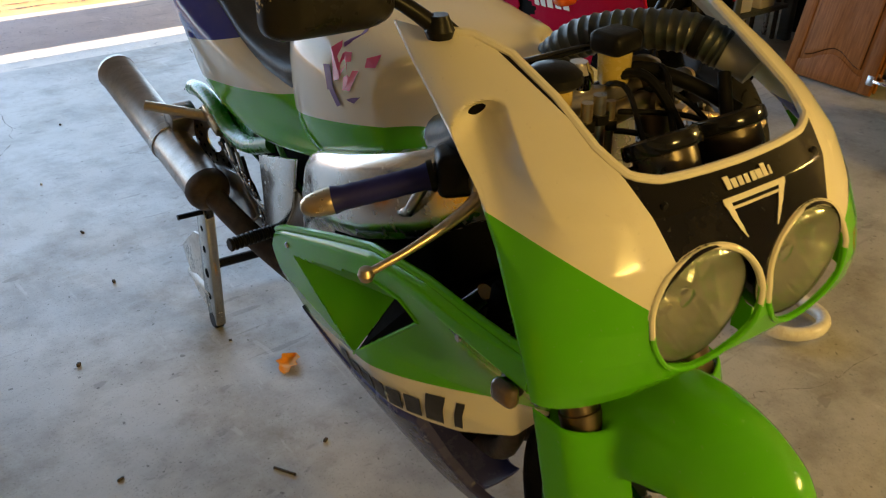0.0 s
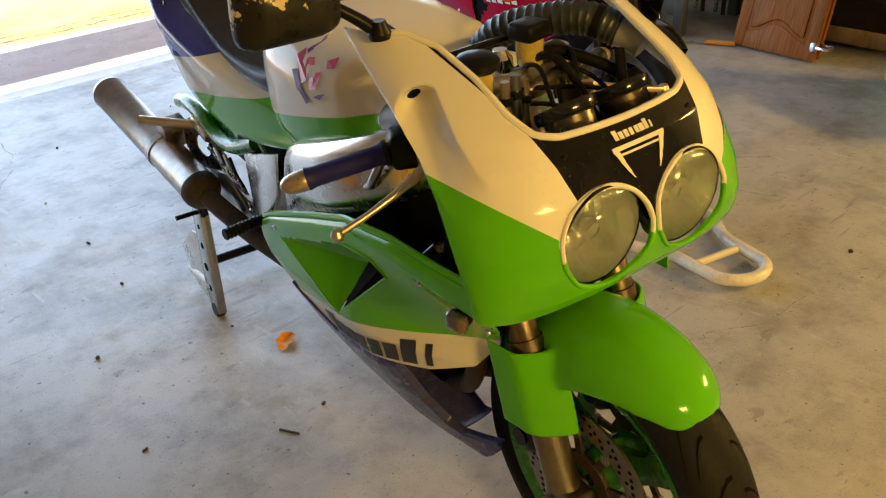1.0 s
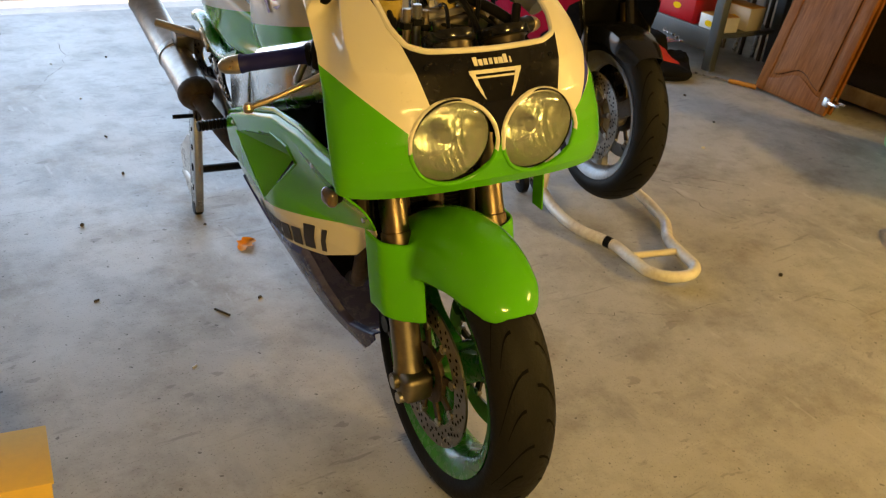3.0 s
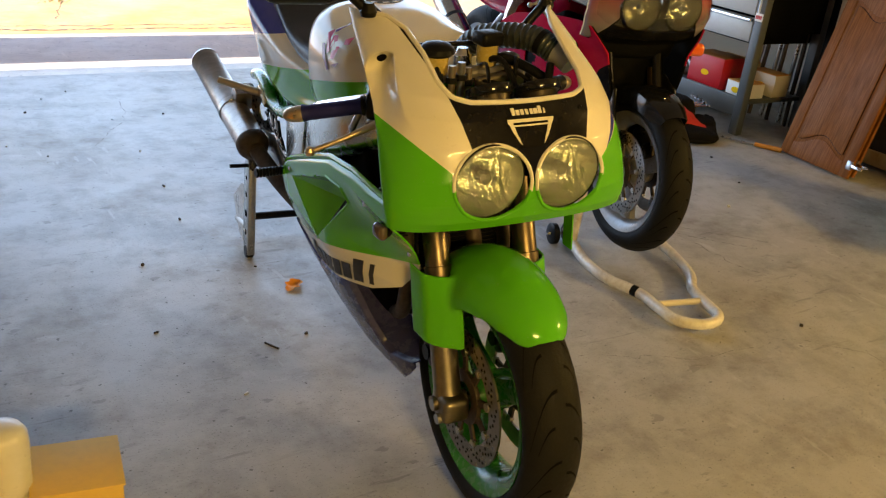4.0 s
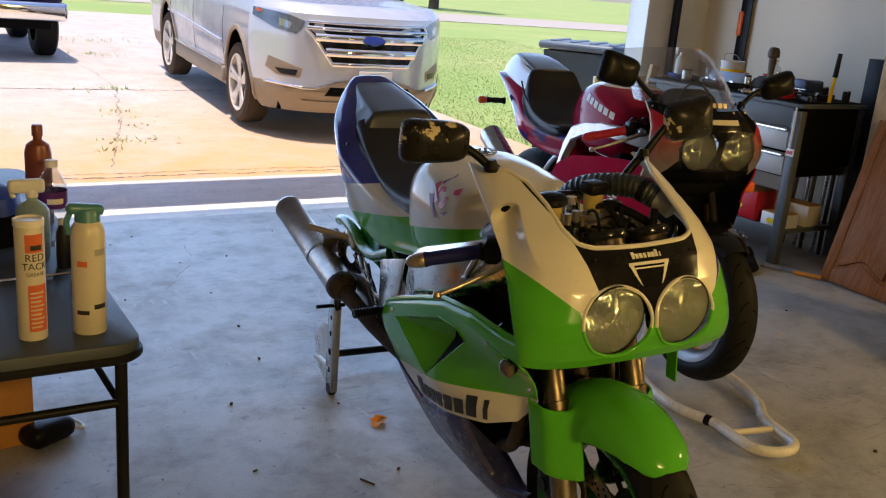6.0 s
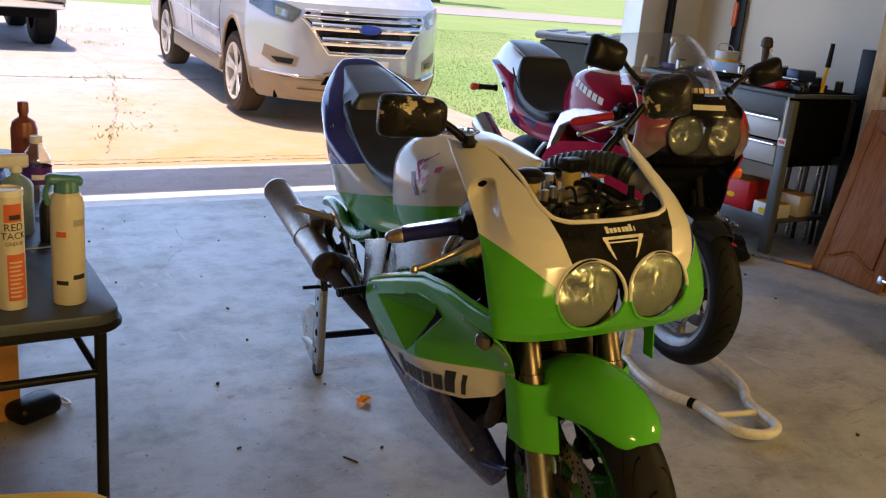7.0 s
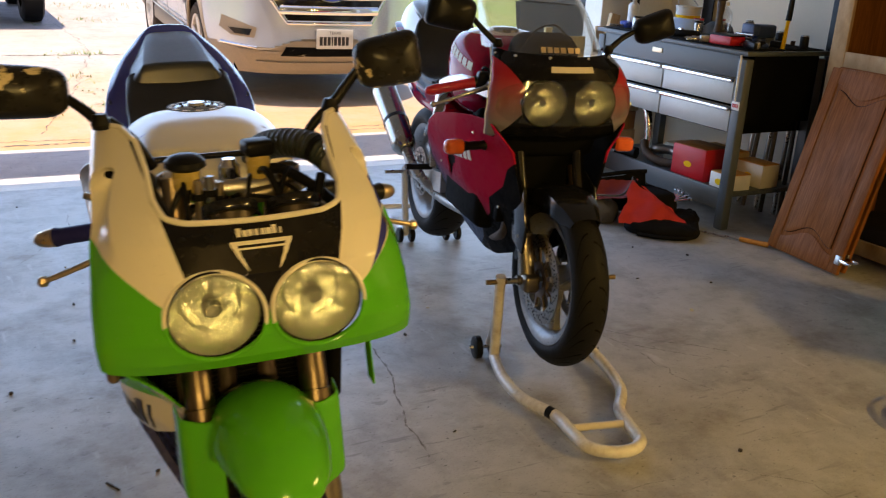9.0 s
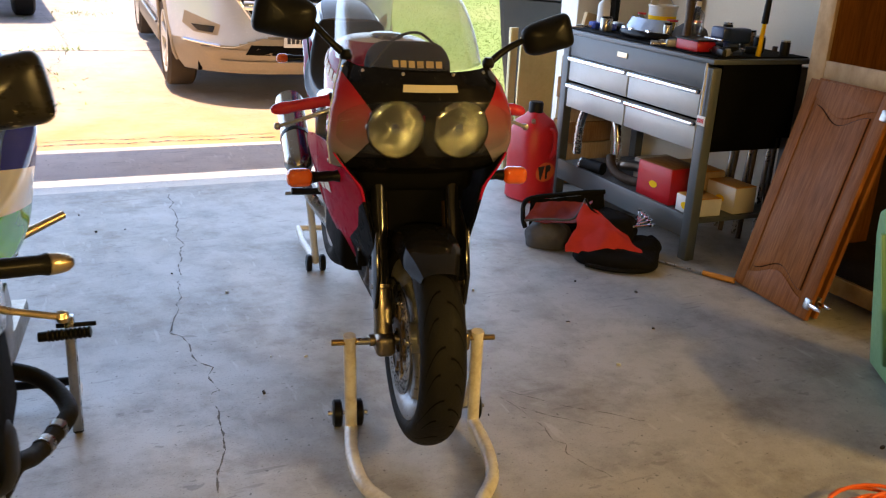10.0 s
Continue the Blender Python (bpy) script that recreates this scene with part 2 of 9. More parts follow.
M = {
    "floor": blotched(concrete("garage_concrete", (0.43, 0.435, 0.43), (0.25, 0.245, 0.235), (0.37, 0.355, 0.32), 1.0, 0.10, 0.36), (0.17, 0.145, 0.105), 0.50, 0.66, 0.75),
    "apron": concrete("apron_concrete", (0.70, 0.67, 0.63), (0.54, 0.51, 0.48), (0.66, 0.60, 0.53), 0.8),
    "drive": warm_drive(),
    "grass": mat("grass", (0.22, 0.35, 0.085), 0.9, dirt=(0.37, 0.42, 0.17), coarse=0.35, fine=22, amount=0.9, bump=0.5),
    "blade": mat("grass_blade", (0.24, 0.37, 0.09), 0.7, dirt=(0.37, 0.42, 0.17), coarse=0.35, fine=9, amount=0.8),
    "street": mat("street", (0.42, 0.40, 0.37), 0.9, fine=20),
    "drywall": mat("painted_drywall", (0.74, 0.66, 0.52), 0.75, coarse=1.6, fine=80, amount=0.14, bump=0.06),
    "dim_wall": mat("dark_unseen_wall", (0.34, 0.29, 0.23), 0.85, coarse=1.6, fine=80, amount=0.25, bump=0.06),
    "white_trim": mat("white_trim", (0.72, 0.70, 0.65), 0.5, coarse=4, fine=50, amount=0.25, bump=0.05),
    "dusty_rubber": mat("dusty_tyre", (0.050, 0.038, 0.028), 0.75, dirt=(0.085, 0.062, 0.040), coarse=4, fine=60, amount=0.6, bump=0.1, spec=0.15),
    "rubber": mat("tyre_rubber", (0.009, 0.009, 0.009), 0.6, dirt=(0.017, 0.015, 0.012), coarse=5, fine=90, amount=0.5, bump=0.12, spec=0.12),
    "groove": mat("groove_black", (0.002, 0.002, 0.002), 0.9, spec=0.1),
    "black": mat("satin_black", (0.005, 0.005, 0.005), 0.36, dirt=(0.016, 0.015, 0.013), coarse=9, fine=120, amount=0.3, bump=0.04, spec=0.16),
    "matt_black": mat("matt_black", (0.004, 0.004, 0.004), 0.8, amount=0.3, spec=0.06),
    "gloss_black": mat("gloss_black", (0.006, 0.006, 0.007), 0.12, dirt=(0.02, 0.02, 0.02), amount=0.3, wobble=0.06, spec=0.4),
    "chip_black": chips("chipped_black", (0.012, 0.011, 0.010), (0.55, 0.46, 0.28), 0.645, 0.30),
    "seat": mat("black_vinyl", (0.008, 0.008, 0.009), 0.42, dirt=(0.03, 0.03, 0.032), coarse=5, fine=220, amount=0.35, bump=0.14, spec=0.35),
    "pad": mat("grey_vinyl", (0.016, 0.019, 0.024), 0.36, dirt=(0.035, 0.040, 0.048), coarse=6, fine=220, amount=0.4, bump=0.06, spec=0.7),
    "alu": mat("cast_aluminium", (0.52, 0.51, 0.49), 0.34, 1.0, dirt=(0.25, 0.23, 0.20), coarse=9, fine=110, amount=0.5, bump=0.06),
    "polished": mat("polished_aluminium", (0.44, 0.43, 0.40), 0.20, 1.0, dirt=(0.22, 0.19, 0.15), coarse=7, fine=70, amount=0.4),
    "spar": mat("bead_polished_alloy", (0.74, 0.72, 0.68), 0.24, 1.0, dirt=(0.52, 0.48, 0.42), coarse=4, fine=40, amount=0.2),
    "brushed": mat("brushed_aluminium", (0.33, 0.295, 0.265), 0.34, 1.0, dirt=(0.19, 0.165, 0.14), coarse=6, fine=60, amount=0.6, bump=0.05, stretch=(1, 6, 6)),
    "steel": mat("steel", (0.46, 0.45, 0.43), 0.3, 1.0, amount=0.4),
    "chrome": mat("chrome", (0.85, 0.85, 0.85), 0.06, 1.0, amount=0.15, wobble=0.04),
    "brass": mat("anodised_bronze", (0.34, 0.24, 0.11), 0.36, 1.0, dirt=(0.16, 0.11, 0.06), amount=0.5),
    "lever": mat("champagne_alloy", (0.62, 0.50, 0.34), 0.33, 1.0, dirt=(0.32, 0.25, 0.16), amount=0.4),
    "bronze": mat("bronze_slider", (0.17, 0.130, 0.085), 0.36, 1.0, dirt=(0.11, 0.08, 0.05), coarse=8, amount=0.5),
    "grip_navy": mat("navy_grip", (0.012, 0.014, 0.13), 0.5, dirt=(0.012, 0.012, 0.07), coarse=9, amount=0.5, bump=0.05, spec=0.25),
    "fork": mat("champagne_fork", (0.27, 0.235, 0.18), 0.38, 1.0, dirt=(0.12, 0.10, 0.08), coarse=8, amount=0.6, bump=0.05),
    "rust": mat("burnt_steel", (0.080, 0.055, 0.038), 0.6, 0.45, dirt=(0.025, 0.018, 0.014), coarse=12, amount=0.7, bump=0.15),
    "green": lacquer(*(lambda s: (s[0], s[1], s[2], GREEN))(shader("lime_green_paint"))),
    "green_metal": mat("green_enamel", (0.03, 0.26, 0.03), 0.28, dirt=(0.03, 0.10, 0.025), amount=0.5, coat=0.4),
    "cream": lacquer(*(lambda s: (s[0], s[1], s[2], CREAM))(shader("white_paint"))),
    "fairing": fairing_paint(),
    "tank": banded_paint("tank_paint", -0.24, [1.005], [GREEN, CREAM]),
    "tail": banded_paint("tail_paint", -0.21, [1.000, 1.095], [GREEN, CREAM, BLUE]),
    "side": banded_paint("side_paint", -0.24, [0.612], [CREAM, GREEN]),
    "belly": lacquer(*(lambda s: (s[0], s[1], s[2], (0.045, 0.048, 0.15)))(shader("violet_blue_paint")), rough=0.22),
    "lens": thin_glass("headlamp_glass", (0.90, 0.92, 0.87), 0.07, 1500.0, base=0.13),
    "clear": thin_glass("clear_glass", (0.90, 0.92, 0.93), 0.03),
    "bottle_clear": thin_glass("bottle_plastic", (0.86, 0.88, 0.88), 0.08, base=0.16),
    "visor_blue": mat("visor_blue", (0.30, 0.42, 0.62), 0.12, dirt=(0.5, 0.6, 0.75), amount=0.3, coat=0.5),
    "smoke": thin_glass("clear_acrylic", (0.90, 0.89, 0.85), 0.18, base=0.14),
    "reflector": lamp_bowl("reflector"),
    "bowl_smooth": mat("smooth_lamp_bowl", (0.56, 0.55, 0.50), 0.24, 1.0, dirt=(0.36, 0.34, 0.28), coarse=14, fine=60, amount=0.5, wobble=0.06),
    "orange_lens": mat("orange_plastic", (0.75, 0.13, 0.01), 0.2, dirt=(0.4, 0.06, 0.01), amount=0.4, coat=0.5),
    "grey_lens": mat("clear_indicator", (0.06, 0.052, 0.045), 0.14, dirt=(0.26, 0.13, 0.05), coarse=18, amount=0.4, coat=0.6),
    "disc": mat("brake_disc_steel", (0.29, 0.275, 0.255), 0.32, 1.0, dirt=(0.18, 0.15, 0.12), amount=0.5, bump=0.03),
    "fluid": mat("yellow_fluid_pot", (0.50, 0.38, 0.10), 0.25, dirt=(0.38, 0.27, 0.06), coarse=14, amount=0.4, coat=0.4),
    "clock_case": mat("bronze_black_case", (0.10, 0.082, 0.058), 0.32, 0.85, dirt=(0.05, 0.04, 0.03), coarse=9, amount=0.5),
    "hose": mat("grey_rubber_hose", (0.020, 0.021, 0.021), 0.40, dirt=(0.05, 0.09, 0.085), amount=0.5, bump=0.05),
    "white_enamel": mat("white_enamel", (0.76, 0.74, 0.68), 0.30, dirt=(0.30, 0.22, 0.14), coarse=16, fine=90, amount=0.55, bump=0.06, coat=0.3),
    "deep_red": lacquer(*(lambda s: (s[0], s[1], s[2], (0.50, 0.03, 0.045)))(shader("red_paint"))),
    "violet": lacquer(*(lambda s: (s[0], s[1], s[2], (0.03, 0.025, 0.09)))(shader("dark_violet_paint"))),
    "silver_paint": mat("silver_paint", (0.52, 0.53, 0.55), 0.24, 0.55, dirt=(0.36, 0.35, 0.33), coarse=2, fine=300, amount=0.25, coat=0.6),
    "car_silver": mat("car_silver", (0.57, 0.61, 0.68), 0.24, 0.35, dirt=(0.52, 0.55, 0.60), coarse=0.8, fine=300, amount=0.06, coat=0.7),
    "lamp_dark": mat("bright_lamp_bowl", (0.42, 0.43, 0.45), 0.20, 0.8, dirt=(0.12, 0.12, 0.12), coarse=9, amount=0.8),
    "bin_lid": mat("blue_grey_lid", (0.11, 0.17, 0.25), 0.45, dirt=(0.16, 0.21, 0.27), coarse=3, amount=0.4, bump=0.04),
    "cladding": mat("grey_cladding", (0.27, 0.220, 0.160), 0.5, dirt=(0.36, 0.29, 0.20), coarse=3, amount=0.6, bump=0.05),
    "rim_grey": mat("grey_wheel_paint", (0.26, 0.265, 0.275), 0.34, 0.4, dirt=(0.12, 0.11, 0.10), coarse=6, amount=0.5),
    "alloy_rim": mat("alloy_rim", (0.74, 0.70, 0.63), 0.34, 0.15, dirt=(0.45, 0.38, 0.30), coarse=9, amount=0.4),
    "dark_glass": mat("dark_glass", (0.01, 0.012, 0.014), 0.05, amount=0.2, coat=0.6),
    "cart": mat("slate_powder_coat", (0.070, 0.084, 0.092), 0.36, dirt=(0.10, 0.10, 0.097), coarse=5, fine=90, amount=0.5, bump=0.05),
    "drawer": mat("drawer_grey", (0.42, 0.42, 0.40), 0.38, 0.3, dirt=(0.36, 0.34, 0.30), coarse=5, fine=80, amount=0.4),
    "oak": wood("stained_oak", (0.29, 0.105, 0.017), (0.17, 0.055, 0.007), 1.0, 0.55),
    "oak_groove": wood("dark_groove_oak", (0.06, 0.020, 0.004), (0.03, 0.010, 0.002), 1.0, 0.6),
    "rough_timber": wood("rough_timber", (0.42, 0.22, 0.09), (0.27, 0.13, 0.05), 1.2, 0.7),
    "yellow_board": mat("yellowed_paint", (0.66, 0.56, 0.28), 0.6, dirt=(0.48, 0.38, 0.16), coarse=7, amount=0.4),
    "pine": wood("pale_pine", (0.58, 0.42, 0.24), (0.42, 0.28, 0.14), 1.2, 0.6),
    "plastic_grey": mat("grey_table_plastic", (0.035, 0.048, 0.065), 0.5, dirt=(0.08, 0.09, 0.10), coarse=6, fine=160, amount=0.5, bump=0.1),
    "leg_black": mat("black_steel_tube", (0.008, 0.008, 0.009), 0.45, dirt=(0.020, 0.020, 0.020), amount=0.4, spec=0.15),
    "yellow_plastic": mat("yellow_plastic", (0.90, 0.55, 0.0), 0.6, dirt=(0.74, 0.42, 0.0), coarse=5, fine=80, amount=0.4, bump=0.03, spec=0.12),
    "frost": mat("frosted_plastic", (0.62, 0.62, 0.60), 0.35, amount=0.2, coat=0.2),
    "card": mat("yellowed_card", (0.66, 0.45, 0.10), 0.75, dirt=(0.52, 0.37, 0.15), coarse=9, amount=0.5, bump=0.05),
    "cardboard": mat("orange_box", (0.55, 0.24, 0.03), 0.7, dirt=(0.38, 0.15, 0.02), amount=0.4),
    "cream_can": mat("cream_can", (0.62, 0.57, 0.46), 0.36, dirt=(0.50, 0.44, 0.33), amount=0.25),
    "pale_teal": mat("pale_teal_plastic", (0.30, 0.42, 0.44), 0.3, amount=0.2),
    "teal": mat("teal_plastic", (0.07, 0.22, 0.25), 0.38, amount=0.3),
    "rust_can": mat("brown_can", (0.22, 0.055, 0.025), 0.4, amount=0.4),
    "ink": mat("dark_print", (0.02, 0.018, 0.02), 0.5, amount=0.15),
    "orange_print": mat("orange_print", (0.62, 0.13, 0.03), 0.5, amount=0.2),
    "white_print": mat("white_print", (0.78, 0.76, 0.72), 0.45, amount=0.15),
    "pink_print": mat("pink_print", (0.62, 0.02, 0.10), 0.35, amount=0.2),
    "violet_print": mat("violet_print", (0.10, 0.02, 0.20), 0.35, amount=0.2),
    "red_plastic": mat("red_plastic", (0.52, 0.012, 0.018), 0.38, dirt=(0.34, 0.01, 0.015), amount=0.35, bump=0.03),
    "red_cloth": mat("red_canvas", (0.42, 0.02, 0.02), 0.8, dirt=(0.22, 0.015, 0.015), coarse=8, fine=260, amount=0.5, bump=0.2),
    # darker copy of the red canvas, with the lid's shade in its colour
    "red_lining": mat("red_lining", (0.16, 0.012, 0.012), 0.8, dirt=(0.08, 0.008, 0.008), coarse=8, fine=260, amount=0.5, bump=0.2),
    "grey_cloth": mat("grey_canvas", (0.075, 0.072, 0.070), 0.85, dirt=(0.03, 0.03, 0.03), coarse=9, fine=260, amount=0.6, bump=0.2),
    "black_cloth": mat("black_canvas", (0.003, 0.003, 0.0035), 0.85, dirt=(0.012, 0.011, 0.010), coarse=8, fine=260, amount=0.5, bump=0.2, spec=0.1),
    "mint": mat("mint_green_plastic", (0.26, 0.52, 0.25), 0.42, dirt=(0.18, 0.38, 0.18), coarse=5, fine=60, amount=0.3, bump=0.03),
    "bin_grey": mat("bin_plastic", (0.055, 0.090, 0.115), 0.5, dirt=(0.10, 0.13, 0.15), coarse=3, amount=0.4, bump=0.04),
    "cord": mat("orange_cord", (0.80, 0.14, 0.01), 0.40, dirt=(0.55, 0.09, 0.01), amount=0.3),
    "vise_blue": mat("vise_blue", (0.010, 0.028, 0.11), 0.4, amount=0.5),
    "blue_plastic": mat("blue_plastic", (0.02, 0.06, 0.42), 0.4, amount=0.3),
    "leaf": mat("dry_leaf", (0.90, 0.36, 0.01), 0.6, dirt=(0.80, 0.24, 0.01), coarse=60, amount=0.6),
    "litter": mat("dark_litter", (0.05, 0.04, 0.032), 0.9, amount=0.4),
    "crack": mat("crack_shadow", (0.18, 0.17, 0.155), 0.95, amount=0.4),
    # near-black that puts the shade inside the cabinet into its colour
    "dark_room": mat("cupboard_shade", (0.022, 0.013, 0.009), 0.8, amount=0.4),
    "plate": mat("plate_white", (0.72, 0.72, 0.70), 0.4, amount=0.2),
    "tube": emission("tube_glow", (1.0, 0.74, 0.42), 14.0),
    "bark": mat("bark", (0.10, 0.075, 0.055), 0.9, coarse=5, fine=40, amount=0.7, bump=0.6),
}


# mesh kit ------------------------------------------------------------------
def part(name, bm, material, parent=None, label="", smooth=True, sharp=38, category="", kind="", group=""):
    """One mesh object out of a bmesh, under a thing or a part."""
    bmesh.ops.recalc_face_normals(bm, faces=bm.faces)
    me = bpy.data.meshes.new(name)
    bm.to_mesh(me)
    bm.free()
    for m in material if isinstance(material, (list, tuple)) else [material]:
        me.materials.append(M[m] if isinstance(m, str) else m)
    if smooth:
        me.polygons.foreach_set("use_smooth", [True] * len(me.polygons))
        me.set_sharp_from_angle(angle=radians(sharp))
    ob = new(name, me)
    if parent is not None:
        ob.parent = parent
    return tagged(ob, label, category, group, kind)


def thing(name, m, label, category, group="", kind=""):
    """An Empty at a thing's base, which carries its parts."""
    ob = new(name)
    ob.matrix_world = m
    ob.empty_display_size = 0.05
    return tagged(ob, label, category, group, kind)


def block(bm, c, s, rot=(0, 0, 0), bev=0.0, seg=2):
    """Adds a box with rounded edges to bm."""
    r = bmesh.ops.create_cube(bm, size=1.0)
    vs = r["verts"]
    bmesh.ops.scale(bm, vec=s, verts=vs)
    if bev:
        es = list({e for v in vs for e in v.link_edges})
        out = bmesh.ops.bevel(bm, geom=es, offset=min(bev, min(s) * 0.49), segments=seg, affect="EDGES", profile=0.5)
        vs = list({v for f in out["faces"] for v in f.verts} | {v for v in vs if v.is_valid})
    bmesh.ops.transform(bm, matrix=pose(*c, *rot), verts=vs)
    return bm


def box(c, s, rot=(0, 0, 0), bev=0.0, seg=2):
    return block(bmesh.new(), c, s, rot, bev, seg)


def spline(pts, n, closed=False):
    """Points on a smooth curve through pts."""
    p = [Vector(q) for q in pts]
    k = len(p)
    out = []
    spans = k if closed else k - 1
    for i in range(spans):
        a, b, c, d = (p[(i + j) % k] if closed else p[min(max(i + j, 0), k - 1)] for j in (-1, 0, 1, 2))
        for j in range(n):
            t = j / n
            out.append(0.5 * (2 * b + (c - a) * t + (2 * a - 5 * b + 4 * c - d) * t * t + (3 * b - a - 3 * c + d) * t ** 3))
    if not closed:
        out.append(p[-1])
    return out


def skin(bm, rows, closed=False, caps=False, flip=False, mat_of=None):
    """Faces between rows of points; closed: each row is a loop."""
    vs = [[bm.verts.new(q) for q in r] for r in rows]
    for i in range(len(vs) - 1):
        a, b = vs[i], vs[i + 1]
        n = len(a)
        for j in range(n if closed else n - 1):
            k = (j + 1) % n
            try:
                f = bm.faces.new((a[j], a[k], b[k], b[j]))
                if mat_of:
                    f.material_index = mat_of(i, j)
            except ValueError:
                pass
    if caps:
        for r in (vs[0], vs[-1]):
            try:
                bm.faces.new(r)
            except ValueError:
                pass
    return bm


def sweep(bm, pts, r, seg=10, closed=False, caps=True):
    """A round tube along pts; r: a number or one for each point."""
    pts = [Vector(p) for p in pts]
    n = len(pts)
    rows, side = [], None
    for i, p in enumerate(pts):
        a, b = (pts[i - 1], pts[(i + 1) % n]) if closed else (pts[max(i - 1, 0)], pts[min(i + 1, n - 1)])
        d = (b - a).normalized()
        if side is None:
            side = d.orthogonal().normalized()
        side = (side - d * side.dot(d)).normalized()
        up = d.cross(side)
        q = r[i] if isinstance(r, (list, tuple)) else r
        rows.append([p + q * (math.cos(t) * side + math.sin(t) * up) for t in (2 * math.pi * j / seg for j in range(seg))])
    if closed:
        rows.append(rows[0])
    skin(bm, rows, True, caps and not closed)
    if closed:
        bmesh.ops.remove_doubles(bm, verts=bm.verts, dist=1e-6)
    return bm


def tube(pts, r, n=6, seg=10, closed=False):
    return sweep(bmesh.new(), spline(pts, n, closed) if n > 1 else pts, r, seg, closed)


def rod(p0, p1, r0, r1=None, seg=16):
    return sweep(bmesh.new(), [p0, p1], [r0, r0 if r1 is None else r1], seg)


def lathe(profile, axis, centre, seg=48, bm=None):
    """Turns (radius, along) points about an axis ('x', 'y' or 'z') through centre."""
    bm = bm or bmesh.new()
    rows = []
    for r, h in profile:
        row = []
        for j in range(seg):
            t = 2 * math.pi * j / seg
            c, s = r * math.cos(t), r * math.sin(t)
            row.append(Vector(centre) + Vector({"x": (h, c, s), "y": (c, h, s), "z": (c, s, h)}[axis]))
        rows.append(row)
    skin(bm, rows, True)
    bmesh.ops.remove_doubles(bm, verts=bm.verts, dist=1e-6)
    if profile[0] != profile[-1]:                # small open ends are closed, wide ones stay open
        for r, h in (profile[0], profile[-1]):
            if 1e-6 < r < 0.03:
                ring = [v for v in bm.verts if v.is_boundary and abs((v.co - Vector(centre))["xyz".index(axis)] - h) < 1e-6]
                if len(ring) == seg:
                    bmesh.ops.contextual_create(bm, geom=[e for e in {e for v in ring for e in v.link_edges} if e.is_boundary])
    return bm


def prism(poly, depth, m, bev=0.0):
    """A flat plate: a polygon in its plane, depth thick, laid by the pose m."""
    bm = bmesh.new()
    f = bm.faces.new([bm.verts.new((x, y, 0)) for x, y in poly])
    r = bmesh.ops.extrude_face_region(bm, geom=[f])
    bmesh.ops.translate(bm, vec=(0, 0, depth), verts=[g for g in r["geom"] if isinstance(g, bmesh.types.BMVert)])
    if bev:
        bmesh.ops.bevel(bm, geom=list(bm.edges), offset=bev, segments=2, affect="EDGES", profile=0.5)
    bmesh.ops.transform(bm, matrix=m, verts=bm.verts)
    return bm


def thicken(bm, t):
    """Gives an open skin its thickness."""
    bmesh.ops.recalc_face_normals(bm, faces=bm.faces)
    bmesh.ops.solidify(bm, geom=list(bm.faces), thickness=t)
    return bm


def add(bm, other):
    me = bpy.data.meshes.new("tmp")
    other.to_mesh(me)
    other.free()
    bm.from_mesh(me)
    bpy.data.meshes.remove(me)
    return bm


def curve1(keys, x):
    """Smooth value at x between (x, value) keys."""
    if x <= keys[0][0]:
        return keys[0][1]
    for (a, p), (b, q) in zip(keys, keys[1:]):
        if x <= b:
            t = (x - a) / (b - a)
            return p + (q - p) * t
    return keys[-1][1]


def writing(name, text, size, m, material, parent, depth=0.0008):
    """Raised lettering in the built-in typeface."""
    cu = bpy.data.curves.new(name, "FONT")
    cu.body, cu.size, cu.extrude, cu.align_x, cu.align_y = text, size, depth, "CENTER", "CENTER"
    tmp = bpy.data.objects.new(name, cu)
    me = bpy.data.meshes.new_from_object(tmp)
    bpy.data.objects.remove(tmp)
    me.transform(m)
    me.materials.append(M[material])
    ob = new(name, me)
    ob.parent = parent
    return ob


def bars(bm, m, widths, gap, h, depth=0.0015):
    """Plain upright bars in place of a line of letters, laid by the pose m from its left end."""
    x = 0.0
    for w in widths:
        b = box((x + w / 2, 0, 0), (w, h, depth))
        bmesh.ops.transform(b, matrix=m, verts=b.verts)
        add(bm, b)
        x += w + gap
    return bm


# setting -------------------------------------------------------------------
THRESH, APRON, SLOPE = 4.44, 5.48, 0.035     # garage slab's edge, apron's far edge, the driveway's rise
RIGHT, LEFT, BACK, CEIL = 5.15, -2.6, -3.6, 2.62
OPEN_L, OPEN_R, HEAD = -0.98, 4.52, 2.20


def rise(y):
    return SLOPE * max(0.0, min(y, 17.0) - APRON) - 0.012


def ground_sheet(name, xs, ys, material, lift, label, cat):
    bm = bmesh.new()
    skin(bm, [[(x, y, rise(y) + lift) for x in xs] for y in ys])
    return part(name, bm, material, None, label, kind="structure", category=cat)


bm = box((1.3, 0.42, -0.06), (7.9, 8.04, 0.12), bev=0.008)
floor = part("floor", bm, "floor", None, "stained grey concrete garage floor with cracks", kind="structure", category="floor")
bm = box((2.2, (THRESH + APRON) / 2 + 0.006, -0.066), (8.6, APRON - THRESH - 0.012, 0.12), bev=0.006)
part("pavement", bm, "apron", None, "grey concrete apron in the garage doorway", kind="structure", category="pavement")
ys = [APRON + 0.01, 7, 8.5, 9.6, 11, 13, 15, 17, 19]
ground_sheet("road", [-7.5, -3, 0, 2.5, 4.98], ys, "drive", 0.0, "sunlit pale concrete driveway with cracks and weeds", "driveway")
ys2 = [-60, 4.2, 5.48, 7, 9, 11, 13, 15, 17, 19, 26, 40, 120, 600]
